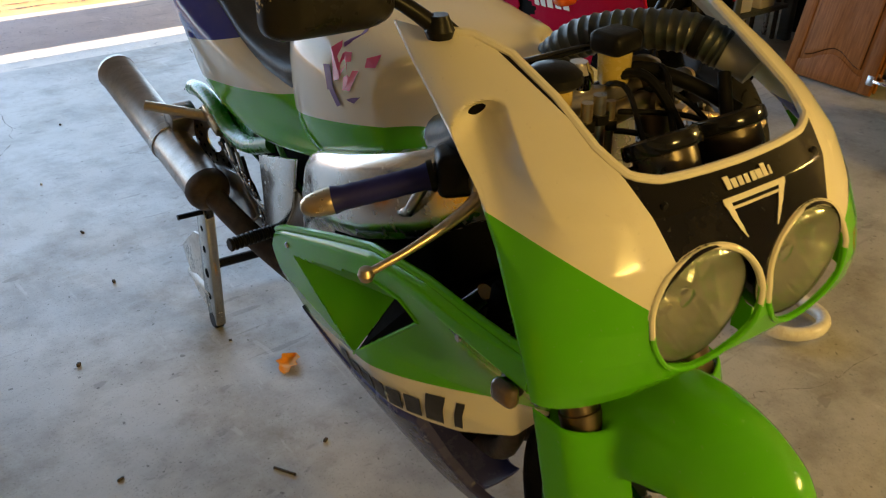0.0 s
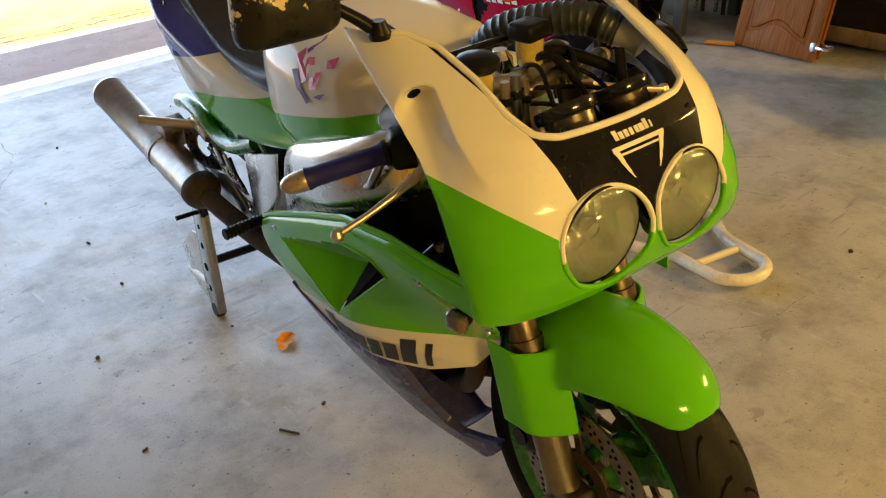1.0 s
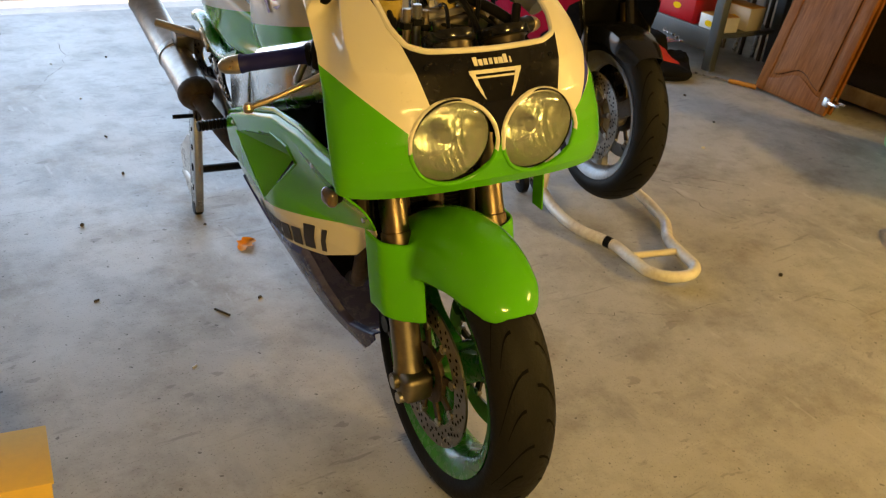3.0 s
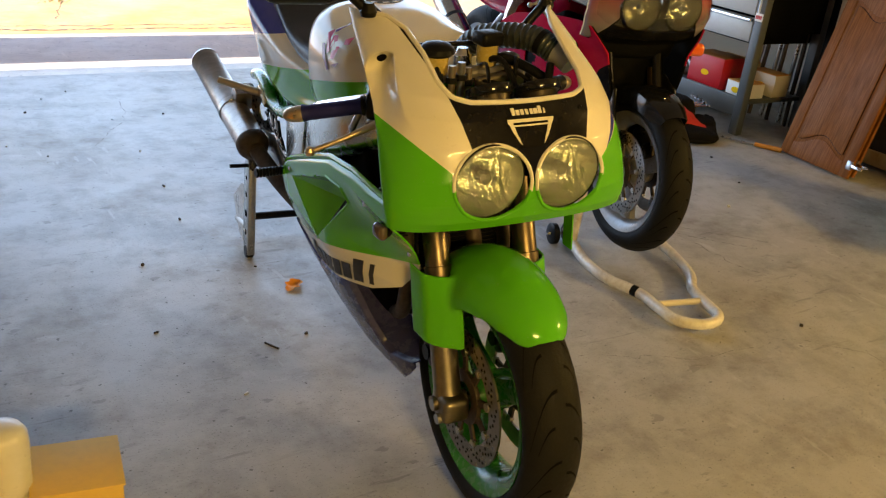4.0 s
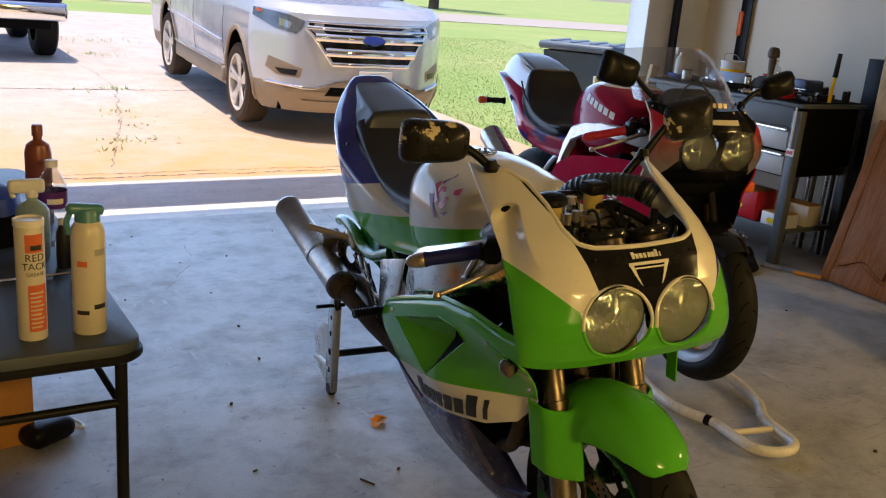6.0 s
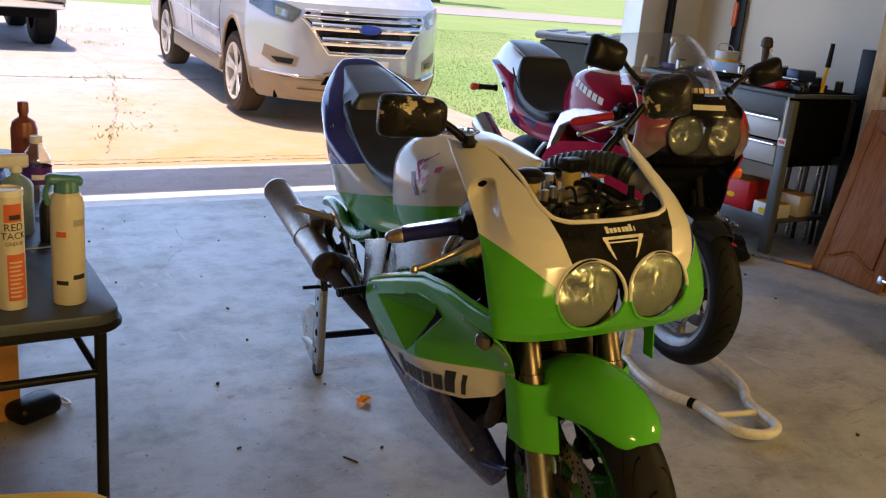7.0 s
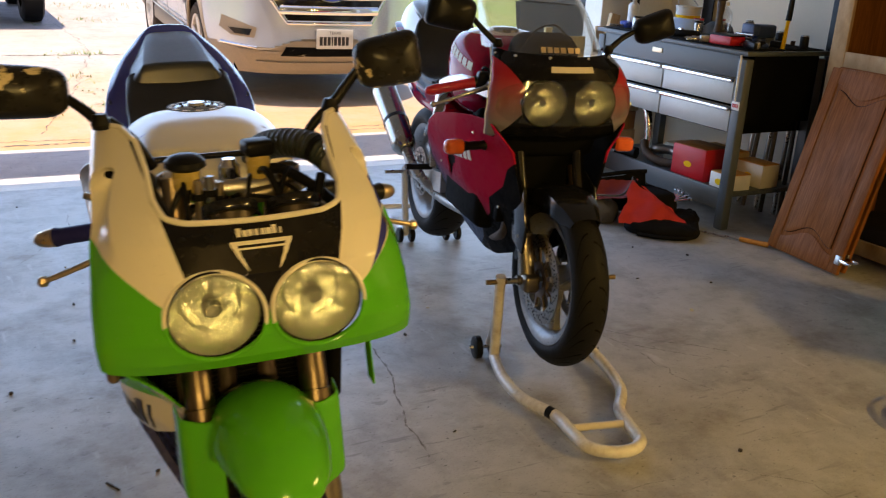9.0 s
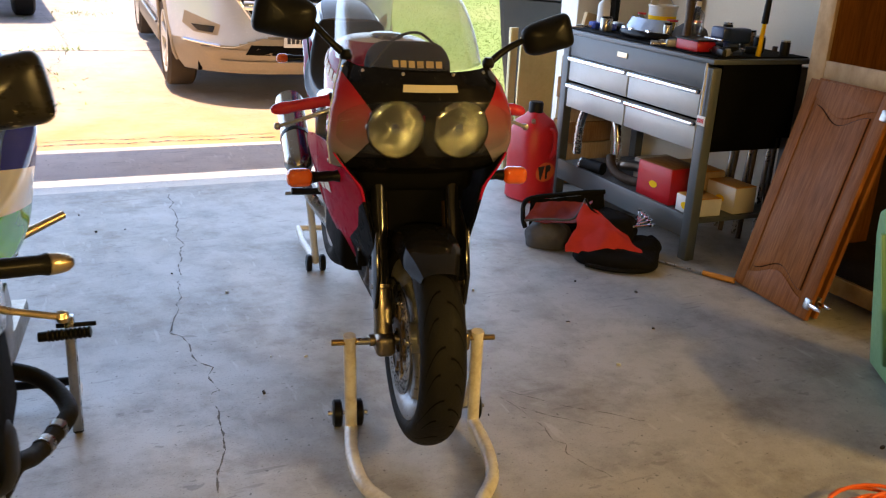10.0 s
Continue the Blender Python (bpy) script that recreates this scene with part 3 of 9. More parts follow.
ground_sheet("ground", [-500, -60, -7.5, 4.95, 5.6, 8, 12, 20, 60, 500], ys2, "grass", -0.06, "green lawn beside the driveway", "lawn")
ground_sheet("street", [-500, -40, 0, 40, 500], [26, 34], "street", -0.045, "pale far street beyond the lawn", "street").name = "road"

# driveway joints and cracks
def ribbon(bm, pts, w, z, seed, jag=0.009, onrise=False):
    """A thin irregular dark line on the ground."""
    rnd = random.Random(seed)
    fine, off, nxt, left = [], Vector((0, 0)), Vector((0, 0)), 0
    for a, b in zip(pts, pts[1:]):
        n = max(2, int((Vector(b) - Vector(a)).length / 0.016))
        for i in range(n):
            if left <= 0:                        # a fresh kink every few centimetres
                off, nxt, left = nxt, Vector((rnd.uniform(-jag, jag), rnd.uniform(-jag, jag))) * 2.0, rnd.randint(2, 6)
                span = left
            k, t = 1 - left / span, i / n
            left -= 1
            o = off.lerp(nxt, k)
            fine.append((a[0] + (b[0] - a[0]) * t + o.x + rnd.uniform(-jag, jag) * 0.2, a[1] + (b[1] - a[1]) * t + o.y))
    fine.append(pts[-1])
    rows = []
    for i, (x, y) in enumerate(fine):
        a, b = fine[max(i - 1, 0)], fine[min(i + 1, len(fine) - 1)]
        d = Vector((b[0] - a[0], b[1] - a[1]))
        d = d.normalized() if d.length > 1e-6 else Vector((0, 1))
        q = w * max(0.02, rnd.uniform(-0.25, 1.0)) * 0.5
        h = rise(y) + z if onrise else z
        rows.append([(x - d.y * q, y + d.x * q, h), (x + d.y * q, y - d.x * q, h)])
    return skin(bm, rows)


bm = bmesh.new()
ribbon(bm, [(1.93, 4.28), (1.88, 3.8), (1.85, 3.37), (1.74, 2.8), (1.66, 2.45), (1.73, 2.1), (1.70, 1.9), (1.69, 1.68), (1.63, 1.5), (1.60, 1.38), (1.55, 1.1)], 0.009, 0.0008, 3)
ribbon(bm, [(2.58, 1.62), (2.62, 1.40), (2.61, 1.25), (2.66, 1.1)], 0.0045, 0.0008, 5)
ribbon(bm, [(2.3, 0.72), (2.5, 0.55), (2.52, 0.4), (2.6, 0.2)], 0.003, 0.0008, 6)
ribbon(bm, [(0.62, 3.2), (0.85, 3.6), (0.9, 3.9)], 0.005, 0.0008, 7)
ribbon(bm, [(1.55, 0.9), (1.9, 0.75), (2.15, 0.72)], 0.003, 0.0008, 8)
part("crack", bm, "crack", None, "fine dark cracks running through the floor", kind="structure", category="crack", smooth=False)
bm = bmesh.new()
ribbon(bm, [(2.62, 1.66), (2.75, 1.5), (2.95, 1.33)], 0.006, 0.0009, 9, 0.004)
ribbon(bm, [(2.56, 1.60), (2.68, 1.46), (2.84, 1.30)], 0.005, 0.0009, 10, 0.004)
part("tyre_mark", bm, "crack", None, "faint dark skid marks on the concrete", kind="structure", category="tyre mark", smooth=False)
bm = bmesh.new()
ribbon(bm, [(-7, 9.25), (4.9, 9.25)], 0.05, 0.003, 11, 0.008, True)
ribbon(bm, [(-7, 5.62), (4.9, 5.60)], 0.03, 0.003, 12, 0.012, True)
ribbon(bm, [(-7, 5.72), (4.9, 5.71)], 0.016, 0.003, 13, 0.012, True)
ribbon(bm, [(1.6, 12.0), (1.75, 10.4), (1.72, 9.3), (1.5, 8.2), (1.3, 7.2), (1.1, 6.5), (0.95, 5.9)], 0.012, 0.003, 14, 0.014, True)
part("crack", bm, "crack", None, "weedy cracks and joints in the driveway", kind="structure", category="crack", smooth=False)

# weed tufts along the driveway's cracks
rnd = random.Random(41)
verts, faces = [], []
for cx, cy, spread, count in ((2.30, 13.6, 0.30, 60), (2.06, 12.0, 0.16, 40), (1.72, 9.3, 0.10, 26), (1.45, 8.05, 0.08, 20), (1.16, 6.75, 0.09, 24), (1.05, 6.40, 0.07, 18)):
    for i in range(count):
        x, y, a, h = cx + rnd.gauss(0, spread), cy + rnd.gauss(0, spread * 0.6), rnd.uniform(0, 6.28), rnd.uniform(0.02, 0.055)
        z, n = rise(y), len(verts)
        verts += [(x - 0.006 * math.cos(a), y - 0.006 * math.sin(a), z), (x + 0.006 * math.cos(a), y + 0.006 * math.sin(a), z), (x + 0.05 * math.sin(a) * h / 0.05, y + 0.05 * math.cos(a) * h / 0.05, z + h)]
        faces.append((n, n + 1, n + 2))
me = bpy.data.meshes.new("weeds")
me.from_pydata(verts, [], faces)
me.materials.append(M["blade"])
tagged(new("weeds", me), "small green weeds in the driveway's cracks", "weeds", kind="stuff")

# shell of the garage
def wall(name, c, s, label, material="drywall", bev=0.0):
    return part(name, box(c, s, bev=bev), material, None, label, kind="structure", category="wall", smooth=False)


wall("wall_east", (RIGHT + 0.08, (BACK + THRESH) / 2, CEIL / 2), (0.16, THRESH - BACK, CEIL), "off-white painted garage side wall")
# unseen west and back walls and the ceiling, kept dark to cut bounced light
wall("wall_west", (LEFT - 0.08, (BACK + THRESH) / 2, CEIL / 2), (0.16, THRESH - BACK, CEIL), "unseen garage side wall, kept dark to cut bounced light", "dim_wall")
wall("wall_south", ((LEFT + RIGHT) / 2, BACK - 0.08, CEIL / 2), (RIGHT - LEFT + 0.32, 0.16, CEIL), "unseen garage back wall, kept dark to cut bounced light", "dim_wall")
wall("wall_north_east", ((OPEN_R + RIGHT + 0.16) / 2, THRESH + 0.02, CEIL / 2), (RIGHT + 0.16 - OPEN_R, 0.20, CEIL), "white wall stub beside the garage opening", "white_trim", 0.006)
wall("wall_north_west", ((OPEN_L + LEFT - 0.16) / 2, THRESH + 0.02, CEIL / 2), (OPEN_L - LEFT + 0.16, 0.20, CEIL), "white wall stub beside the garage opening", "white_trim", 0.006)
wall("wall_north_head", ((OPEN_L + OPEN_R) / 2, THRESH + 0.02, (HEAD + CEIL) / 2), (OPEN_R - OPEN_L - 0.004, 0.20, CEIL - HEAD), "white header above the garage opening", "white_trim")
part("ceiling", box(((LEFT + RIGHT) / 2, (BACK + THRESH) / 2 + 0.01, CEIL + 0.07), (RIGHT - LEFT + 0.32, THRESH - BACK + 0.18, 0.13)), "dim_wall", None, "unseen garage ceiling, kept dark to cut bounced light", kind="structure", category="ceiling", smooth=False)
# the roof, then an unseen board added to shade the apron; sun passes between
part("roof", box(((LEFT + RIGHT) / 2, THRESH - 3.8, CEIL + 0.30), (RIGHT - LEFT + 1.2, 7.8, 0.16)), "cladding", None, "low roof over the garage", kind="structure", category="roof", smooth=False)

part("eaves", box((0.5, 5.02, CEIL + 0.0), (15.0, 0.66, 0.05), bev=0.008), "white_trim", None, "unseen white board added to shade the apron", kind="structure", category="eaves", smooth=False)

# the tube lamps on the walls
for tube_x, tube_y, turn, watts in TUBES:
    lamp = thing("wall_light", pose(tube_x, tube_y, 2.10, 0, 0, turn), "white tube light fixture glowing warm on the wall", "wall light", group="tube lights")
    part("frame", box((0, -0.015, 0.0), (1.30, 0.06, 0.2), bev=0.01), "white_trim", lamp)
    for dz in (-0.05, 0.05):
        part("tube", rod((-0.60, 0.04, dz), (0.60, 0.04, dz), 0.016), "tube", lamp, "glowing warm tube")

# door track beside the opening
part("trim", box((OPEN_R + 0.25, THRESH - 0.13, 1.2), (0.035, 0.06, 2.4), bev=0.004), "black", None, "dark steel door track beside the opening", kind="structure", category="door track")

# lawn blades near the driveway
rnd = random.Random(21)
verts, faces = [], []
for i in range(52000):
    x, y = 5.0 + 7.5 * rnd.random() ** 1.5, 5.6 + 12 * rnd.random()
    h, a, l = rnd.uniform(0.008, 0.026), rnd.uniform(0, 6.283), rnd.uniform(-0.03, 0.03)
    z = rise(y) - 0.06
    k = len(verts)
    c, s = math.cos(a) * 0.006, math.sin(a) * 0.006
    verts += [(x - c, y - s, z), (x + c, y + s, z), (x + l, y + l * 0.5, z + h)]
    faces.append((k, k + 1, k + 2))
me = bpy.data.meshes.new("grass")
me.from_pydata(verts, [], faces)
me.materials.append(M["blade"])
tagged(new("grass", me), "short green lawn blades beside the driveway", "grass", kind="stuff")
# weeds in the driveway crack
verts, faces = [], []
for i in range(90):
    t = rnd.random()
    x, y = 1.3 + 0.45 * t + rnd.gauss(0, 0.07), 6.8 + 5 * rnd.choice((0.0, 0.12, 0.2, 0.5, 0.95)) + rnd.gauss(0, 0.1)
    a, l, h = rnd.uniform(0, 6.283), rnd.uniform(0.03, 0.09), rnd.uniform(0.005, 0.03)
    z = rise(y)
    k = len(verts)
    verts += [(x - 0.008 * math.sin(a), y + 0.008 * math.cos(a), z), (x + 0.008 * math.sin(a), y - 0.008 * math.cos(a), z), (x + l * math.cos(a), y + l * math.sin(a), z + h)]
    faces.append((k, k + 1, k + 2))
me = bpy.data.meshes.new("weeds")
me.from_pydata(verts, [], faces)
me.materials.append(M["blade"])
tagged(new("weeds", me), "low weeds growing in the driveway crack", "weeds", kind="stuff")


# motorcycle kit: x to the rider's left, y to the rear, z up; the front axle stands over the origin ------
def moved(bm, m):
    bmesh.ops.transform(bm, matrix=m, verts=bm.verts)
    return bm


def wheel(bike, name, m, r, rim_r, width, rim_mat, spokes, disc_r, disc_x, tread_seed=0, lip=None, label=""):
    """Cast wheel with its tyre, tread cuts, brake discs and bolts, its axle along x at the pose m."""
    hw, rw = width / 2, width * 0.40
    bm = lathe([(rim_r - 0.004, -rw), (rim_r + 0.010, -rw - 0.004), (rim_r + 0.012, -rw + 0.008), (rim_r - 0.012, -rw + 0.012), (rim_r - 0.026, -rw * 0.45), (rim_r - 0.028, rw * 0.45),
                (rim_r - 0.012, rw - 0.012), (rim_r + 0.012, rw - 0.008), (rim_r + 0.010, rw + 0.004), (rim_r - 0.004, rw),
                (rim_r - 0.022, rw * 0.8), (rim_r - 0.036, rw * 0.4), (rim_r - 0.036, -rw * 0.4), (rim_r - 0.022, -rw * 0.8), (rim_r - 0.004, -rw)], "x", (0, 0, 0), 72)
    rim = part(name, moved(bm, m), rim_mat, bike, label)
    part("hub", moved(lathe([(0.012, -0.055), (0.040, -0.055), (0.046, -0.03), (0.046, 0.03), (0.040, 0.055), (0.012, 0.055)], "x", (0, 0, 0), 24), m), rim_mat, rim)
    for i in range(spokes):
        a = 2 * math.pi * i / spokes + 0.5
        rows = []
        for k in range(7):
            t = k / 6
            q = 0.035 + (rim_r - 0.065) * t + 0.012 * t
            wd, th = 0.026 + 0.014 * abs(t - 0.45), 0.024 - 0.008 * math.sin(t * 3.14)
            rows.append([(sx * th, math.cos(a) * q - math.sin(a) * sy * wd, math.sin(a) * q + math.cos(a) * sy * wd) for sx, sy in ((-1, -0.6), (-0.6, -1), (0.6, -1), (1, -0.6), (1, 0.6), (0.6, 1), (-0.6, 1), (-1, 0.6))])
        part("spoke", moved(skin(bmesh.new(), rows, True, True), m), rim_mat, rim)
    prof = []
    for k in range(21):
        a = math.pi * (k / 20 - 0.5) * 1.16
        prof.append((rim_r + (r - rim_r) * 0.40 + (r - rim_r) * 0.60 * max(-0.35, math.cos(a)) , hw * math.sin(a) if abs(a) < math.pi / 2 else math.copysign(hw * (1 - 0.25 * (abs(a) - math.pi / 2)), a)))
    prof = [(rim_r + 0.004, -rw + 0.004)] + prof + [(rim_r + 0.004, rw - 0.004)]
    part("tyre", moved(lathe(prof, "x", (0, 0, 0), 96), m), "rubber", rim, "black road tyre with worn tread")

    def on_tyre(th, la, lift=0.0012):
        a = la * 1.25
        q = rim_r + (r - rim_r) * 0.40 + ((r - rim_r) * 0.60 + lift) * math.cos(a)
        return Vector(((hw + lift) * math.sin(a), q * math.cos(th), q * math.sin(th)))

    bm = bmesh.new()
    n = 13
    for i in range(n):
        base = 2 * math.pi * i / n + tread_seed
        for side in (-1, 1):
            for off, la0, la1, lean in ((0.0, 0.08, 0.95, 0.42), (0.24, 0.25, 0.70, 0.20)):
                rows = []
                for k in range(7):
                    t = k / 6
                    th, la = base + off + side * 0.05 + lean * t * t, side * (la0 + (la1 - la0) * t)
                    d = 0.0115 * (1 - 0.5 * t)
                    rows.append([on_tyre(th - d, la), on_tyre(th + d, la)])
                skin(bm, rows)
    part("tread_groove", moved(bm, m), "groove", rim)
    for sx in disc_x:
        bm = lathe([(disc_r * 0.70, sx - 0.0025), (disc_r, sx - 0.0025), (disc_r, sx + 0.0025), (disc_r * 0.70, sx + 0.0025), (disc_r * 0.70, sx - 0.0025)], "x", (0, 0, 0), 72)
        disc = part("brake_disc", moved(bm, m), "disc", rim, "perforated steel brake disc")
        bm = bmesh.new()
        face = sx + math.copysign(0.0032, sx)
        for i in range(48):
            a = 2 * math.pi * i / 48
            for q in ((0.77, 0.86, 0.94)[i % 3], (0.90, 0.80, 0.83)[i % 3]):
                c = (face, disc_r * q * math.cos(a + q), disc_r * q * math.sin(a + q))
                f = [bm.verts.new((c[0], c[1] + 0.0042 * math.cos(t), c[2] + 0.0042 * math.sin(t))) for t in (1.047 * k for k in range(6))]
                bm.faces.new(f)
        part("drilling", moved(bm, m), "groove", rim)
        part("disc_carrier", moved(lathe([(0.035, sx - 0.005), (disc_r * 0.40, sx - 0.005), (disc_r * 0.40, sx + 0.005), (0.035, sx + 0.005)], "x", (0, 0, 0), 36), m), "rust", rim, "dark disc carrier")
        for i in range(9):
            a = 2 * math.pi * i / 9
            c, s = math.cos(a), math.sin(a)
            bm = rod((sx - 0.006, disc_r * 0.67 * c, disc_r * 0.67 * s), (sx + 0.006, disc_r * 0.67 * c, disc_r * 0.67 * s), 0.010, seg=10)
            part("bobbin", moved(bm, m), "steel", rim)
            part("carrier_arm", moved(box((sx, disc_r * 0.52 * c, disc_r * 0.52 * s), (0.006, 0.016, disc_r * 0.32), (math.degrees(a) - 90, 0, 0)), m), "rust", rim)
    return rim


def fork_leg(bike, x, foot, top, lower_r, upper_r, split, lower_mat, upper_mat):
    """One fork leg from the axle to the yokes: cast foot, slider and stanchion."""
    foot, top = Vector((x, *foot)), Vector((x, *top))
    mid = foot + (top - foot) * split
    bm = sweep(bmesh.new(), [foot + (top - foot) * t for t in (0.0, 0.05, split * 0.6, split - 0.02, split - 0.015, split)], [lower_r * 1.15, lower_r, lower_r, lower_r, lower_r * 1.12, lower_r * 1.12], 20)
    add(bm, box(foot + Vector((0, -0.012, -0.004)), (lower_r * 2.1, 0.075, 0.06), bev=0.014, seg=3))
    add(bm, rod(foot + Vector((-0.04, 0, 0)), foot + Vector((0.04, 0, 0)), 0.017, seg=14))
    leg = part("fork_leg", bm, lower_mat, bike, "cast alloy fork leg")
    part("fork_tube", rod(mid, top, upper_r, seg=20), upper_mat, leg)
    return leg


def caliper(bike, c, rx):
    bm = box(c, (0.055, 0.055, 0.115), (rx, 0, 0), bev=0.012, seg=3)
    add(bm, rod(Vector(c) + Vector((-0.032, 0.0, 0.02)), Vector(c) + Vector((0.032, 0.0, 0.02)), 0.018))
    add(bm, rod(Vector(c) + Vector((-0.032, 0.0, -0.025)), Vector(c) + Vector((0.032, 0.0, -0.025)), 0.018))
    return part("brake_caliper", bm, "black", bike, "dark four-piston brake caliper")


def mirror(bike, base, arm, head, sx, material, tilt=0, size=(0.165, 0.05, 0.095)):
    """Mirror on a stalk with a rubber foot."""
    bm = sweep(bmesh.new(), spline([base, arm, head], 6), [0.011 - 0.0002 * i for i in range(13)], 12)
    stalk = part("mirror", bm, "black", bike, "black mirror on a stalk")
    c = Vector(head) + Vector((sx * size[0] * 0.46, 0.004, size[2] * 0.16))
    bm = bmesh.new()
    rows = []
    for k in range(7):
        t = k / 6
        y = -size[1] * (1 - t)
        q = (0.0, 0.55, 0.80, 0.92, 0.985, 1.0, 1.0)[k]
        row = []
        for j in range(28):
            a = 2 * math.pi * j / 28
            ca, sa = math.cos(a), math.sin(a)
            x = math.copysign(abs(ca) ** 0.42, ca) * size[0] * 0.5 * q
            z = math.copysign(abs(sa) ** 0.42, sa) * size[2] * 0.5 * q * (1 - 0.16 * sx * -ca)
            row.append((x, y, z))
        rows.append(row)
    rows.append([(x * 0.93, 0.001, z * 0.91) for x, y, z in rows[-1]])
    rows.append([(x * 0.93, -0.004, z * 0.91) for x, y, z in rows[-2]])
    skin(bm, rows, True)
    bmesh.ops.remove_doubles(bm, verts=bm.verts, dist=1e-5)
    m = Matrix.Translation(c) @ pose(0, 0, 0, 0, tilt, 0)
    part("mirror_shell", moved(bm, m), material, stalk, "scuffed black mirror housing")
    bm = prism([(0.46 * size[0] * math.copysign(abs(math.cos(a)) ** 0.55, math.cos(a)), 0.45 * size[2] * math.copysign(abs(math.sin(a)) ** 0.55, math.sin(a))) for a in (2 * math.pi * j / 28 for j in range(28))], 0.002, m @ pose(0, -0.006, 0, -90))
    part("mirror_glass", bm, "chrome", stalk, "mirror glass")
    bm = lathe([(0.0, -0.010), (0.015, -0.009), (0.018, 0.0), (0.014, 0.010), (0.011, 0.018)], "z", base, 20)
    part("rubber_boot", bm, "black", stalk)
    return stalk


def clip_on(bike, sx, inner, outer, grip_mat, end_mat, lever_mat, lever_drop, label, flare=0.0):
    """One handlebar with grip, bar end, switch box and lever."""
    a, b = Vector(inner), Vector(outer)
    d = (b - a).normalized()
    bar = part("handlebar", rod(a, b, 0.011), "black", bike, label)
    g0, g1 = a + d * ((b - a).length - 0.155), a + d * ((b - a).length - 0.025)
    rows = [g0 + (g1 - g0) * (i / 14) for i in range(15)]
    part("grip", sweep(bmesh.new(), rows, [0.0195 if i in (0, 14) else 0.0165 + 0.0006 * (i % 2) for i in range(15)], 18), grip_mat, bar, "ribbed rubber grip")
    part("bar_end", sweep(bmesh.new(), [g1 + d * t for t in (0.0, 0.004, 0.02, 0.034, 0.042, 0.045)], [0.0175, 0.0185, 0.0175, 0.0145, 0.009, 0.003], 18), end_mat, bar, "alloy bar end")
    bm = box(g0 - d * 0.035, (0.052, 0.056, 0.062), (0, 0, math.degrees(math.atan2(d.y, d.x))), bev=0.012, seg=3)
    add(bm, rod(g0 - d * 0.008, g0, 0.022))
    part("switch_box", bm, "black", bar)
    p0 = g0 - d * 0.045 + Vector((0, -0.045, -0.008))
    pts = [q + Vector((0, -flare * (q - p0).length / 0.2, 0)) for q in (p0, p0 + d * 0.03 + Vector((0, -0.018, -0.004)), p0 + d * 0.09 + Vector((0, -0.028, lever_drop * 0.35)), p0 + d * 0.15 + Vector((0, -0.022, lever_drop * 0.7)), p0 + d * 0.205 + Vector((0, -0.010, lever_drop)))]
    bm = sweep(bmesh.new(), spline(pts, 5), [0.011 - 0.0055 * min(1, i / 14) for i in range(21)], 12)
    add(bm, lathe([(0.0, -0.011), (0.008, -0.008), (0.011, 0.0), (0.008, 0.008), (0.0, 0.011)], "z", pts[-1], 14))
    part("lever", bm, lever_mat, bar, "champagne alloy lever")
    bm = box(p0 - d * 0.002, (0.036, 0.04, 0.024), (0, 0, math.degrees(math.atan2(d.y, d.x))), bev=0.006)
    add(bm, rod(p0 + Vector((0, 0, -0.018)), p0 + Vector((0, 0, 0.018)), 0.008))
    part("lever_clamp", bm, lever_mat, bar)
    return bar


def headlamp(bike, c, r, tilt, bezel_mat, name="headlamp", dome=0.22, bowl="reflector", pane="lens"):
    """Round lamp: bowl, bulb shield, bezel and domed glass, facing -y and tipped back by tilt degrees."""
    m = Matrix.Translation(c) @ pose(0, 0, 0, -tilt)
    bm = lathe([(0.012, 0.078), (r * 0.45, 0.064), (r * 0.75, 0.040), (r * 0.93, 0.012), (r * 0.97, -0.004)], "y", (0, 0, 0), 40)
    lampo = part(name, moved(bm, m), bowl, bike, "round headlamp with a silvered bowl")
    bm = lathe([(0.0, 0.010), (0.012, 0.012), (0.017, 0.020), (0.016, 0.040), (0.010, 0.062)], "y", (0, 0, 0), 20)
    part("bulb_shield", moved(bm, m), "chrome", lampo)
    bm = lathe([(r * 0.60, 0.052), (r * 0.63, 0.046), (r * 0.66, 0.048)], "y", (0, 0, 0), 40)
    part("bowl_step", moved(bm, m), "chrome", lampo)
    bm = lathe([(r * 0.975, -0.003), (r * 0.995, -0.006), (r * 1.02, -0.003), (r * 1.03, 0.014), (r * 0.965, 0.014), (r * 0.975, -0.003)], "y", (0, 0, 0), 48)
    part("bezel", moved(bm, m), bezel_mat, lampo)
    prof = [(max(r * 0.965 * math.sin(a), 0.0), -0.006 - r * dome * (math.cos(a) - math.cos(1.2)) / (1 - math.cos(1.2))) for a in (1.2 * k / 8 * 1.0 for k in range(9))]
    prof = [(q * 1.0 / math.sin(1.2), h) for q, h in prof]
    prof += [(q * 0.985, h + 0.003) for q, h in reversed(prof)]
    ob = part("lens", moved(lathe(prof, "y", (0, 0, 0), 48), m), pane, lampo, "clear glass lens")
    ob.visible_shadow = False
    return lampo


def indicator(bike, root, tip, lens_mat, size=(0.075, 0.05, 0.05)):
    root, tip = Vector(root), Vector(tip)
    stalk = part("indicator", sweep(bmesh.new(), [root + (tip - root) * t for t in (0, 0.25, 0.5, 0.75, 1.0)], [0.020, 0.014, 0.016, 0.014, 0.018], 14), "black", bike, "turn indicator on a rubber stalk")
    d = 1 if tip.x > root.x else -1
    part("indicator_lens", box(tip + Vector((d * size[0] / 2, -0.004, 0.0)), size, (0, 0, -8 * d), bev=0.018, seg=4), lens_mat, stalk)
    return stalk


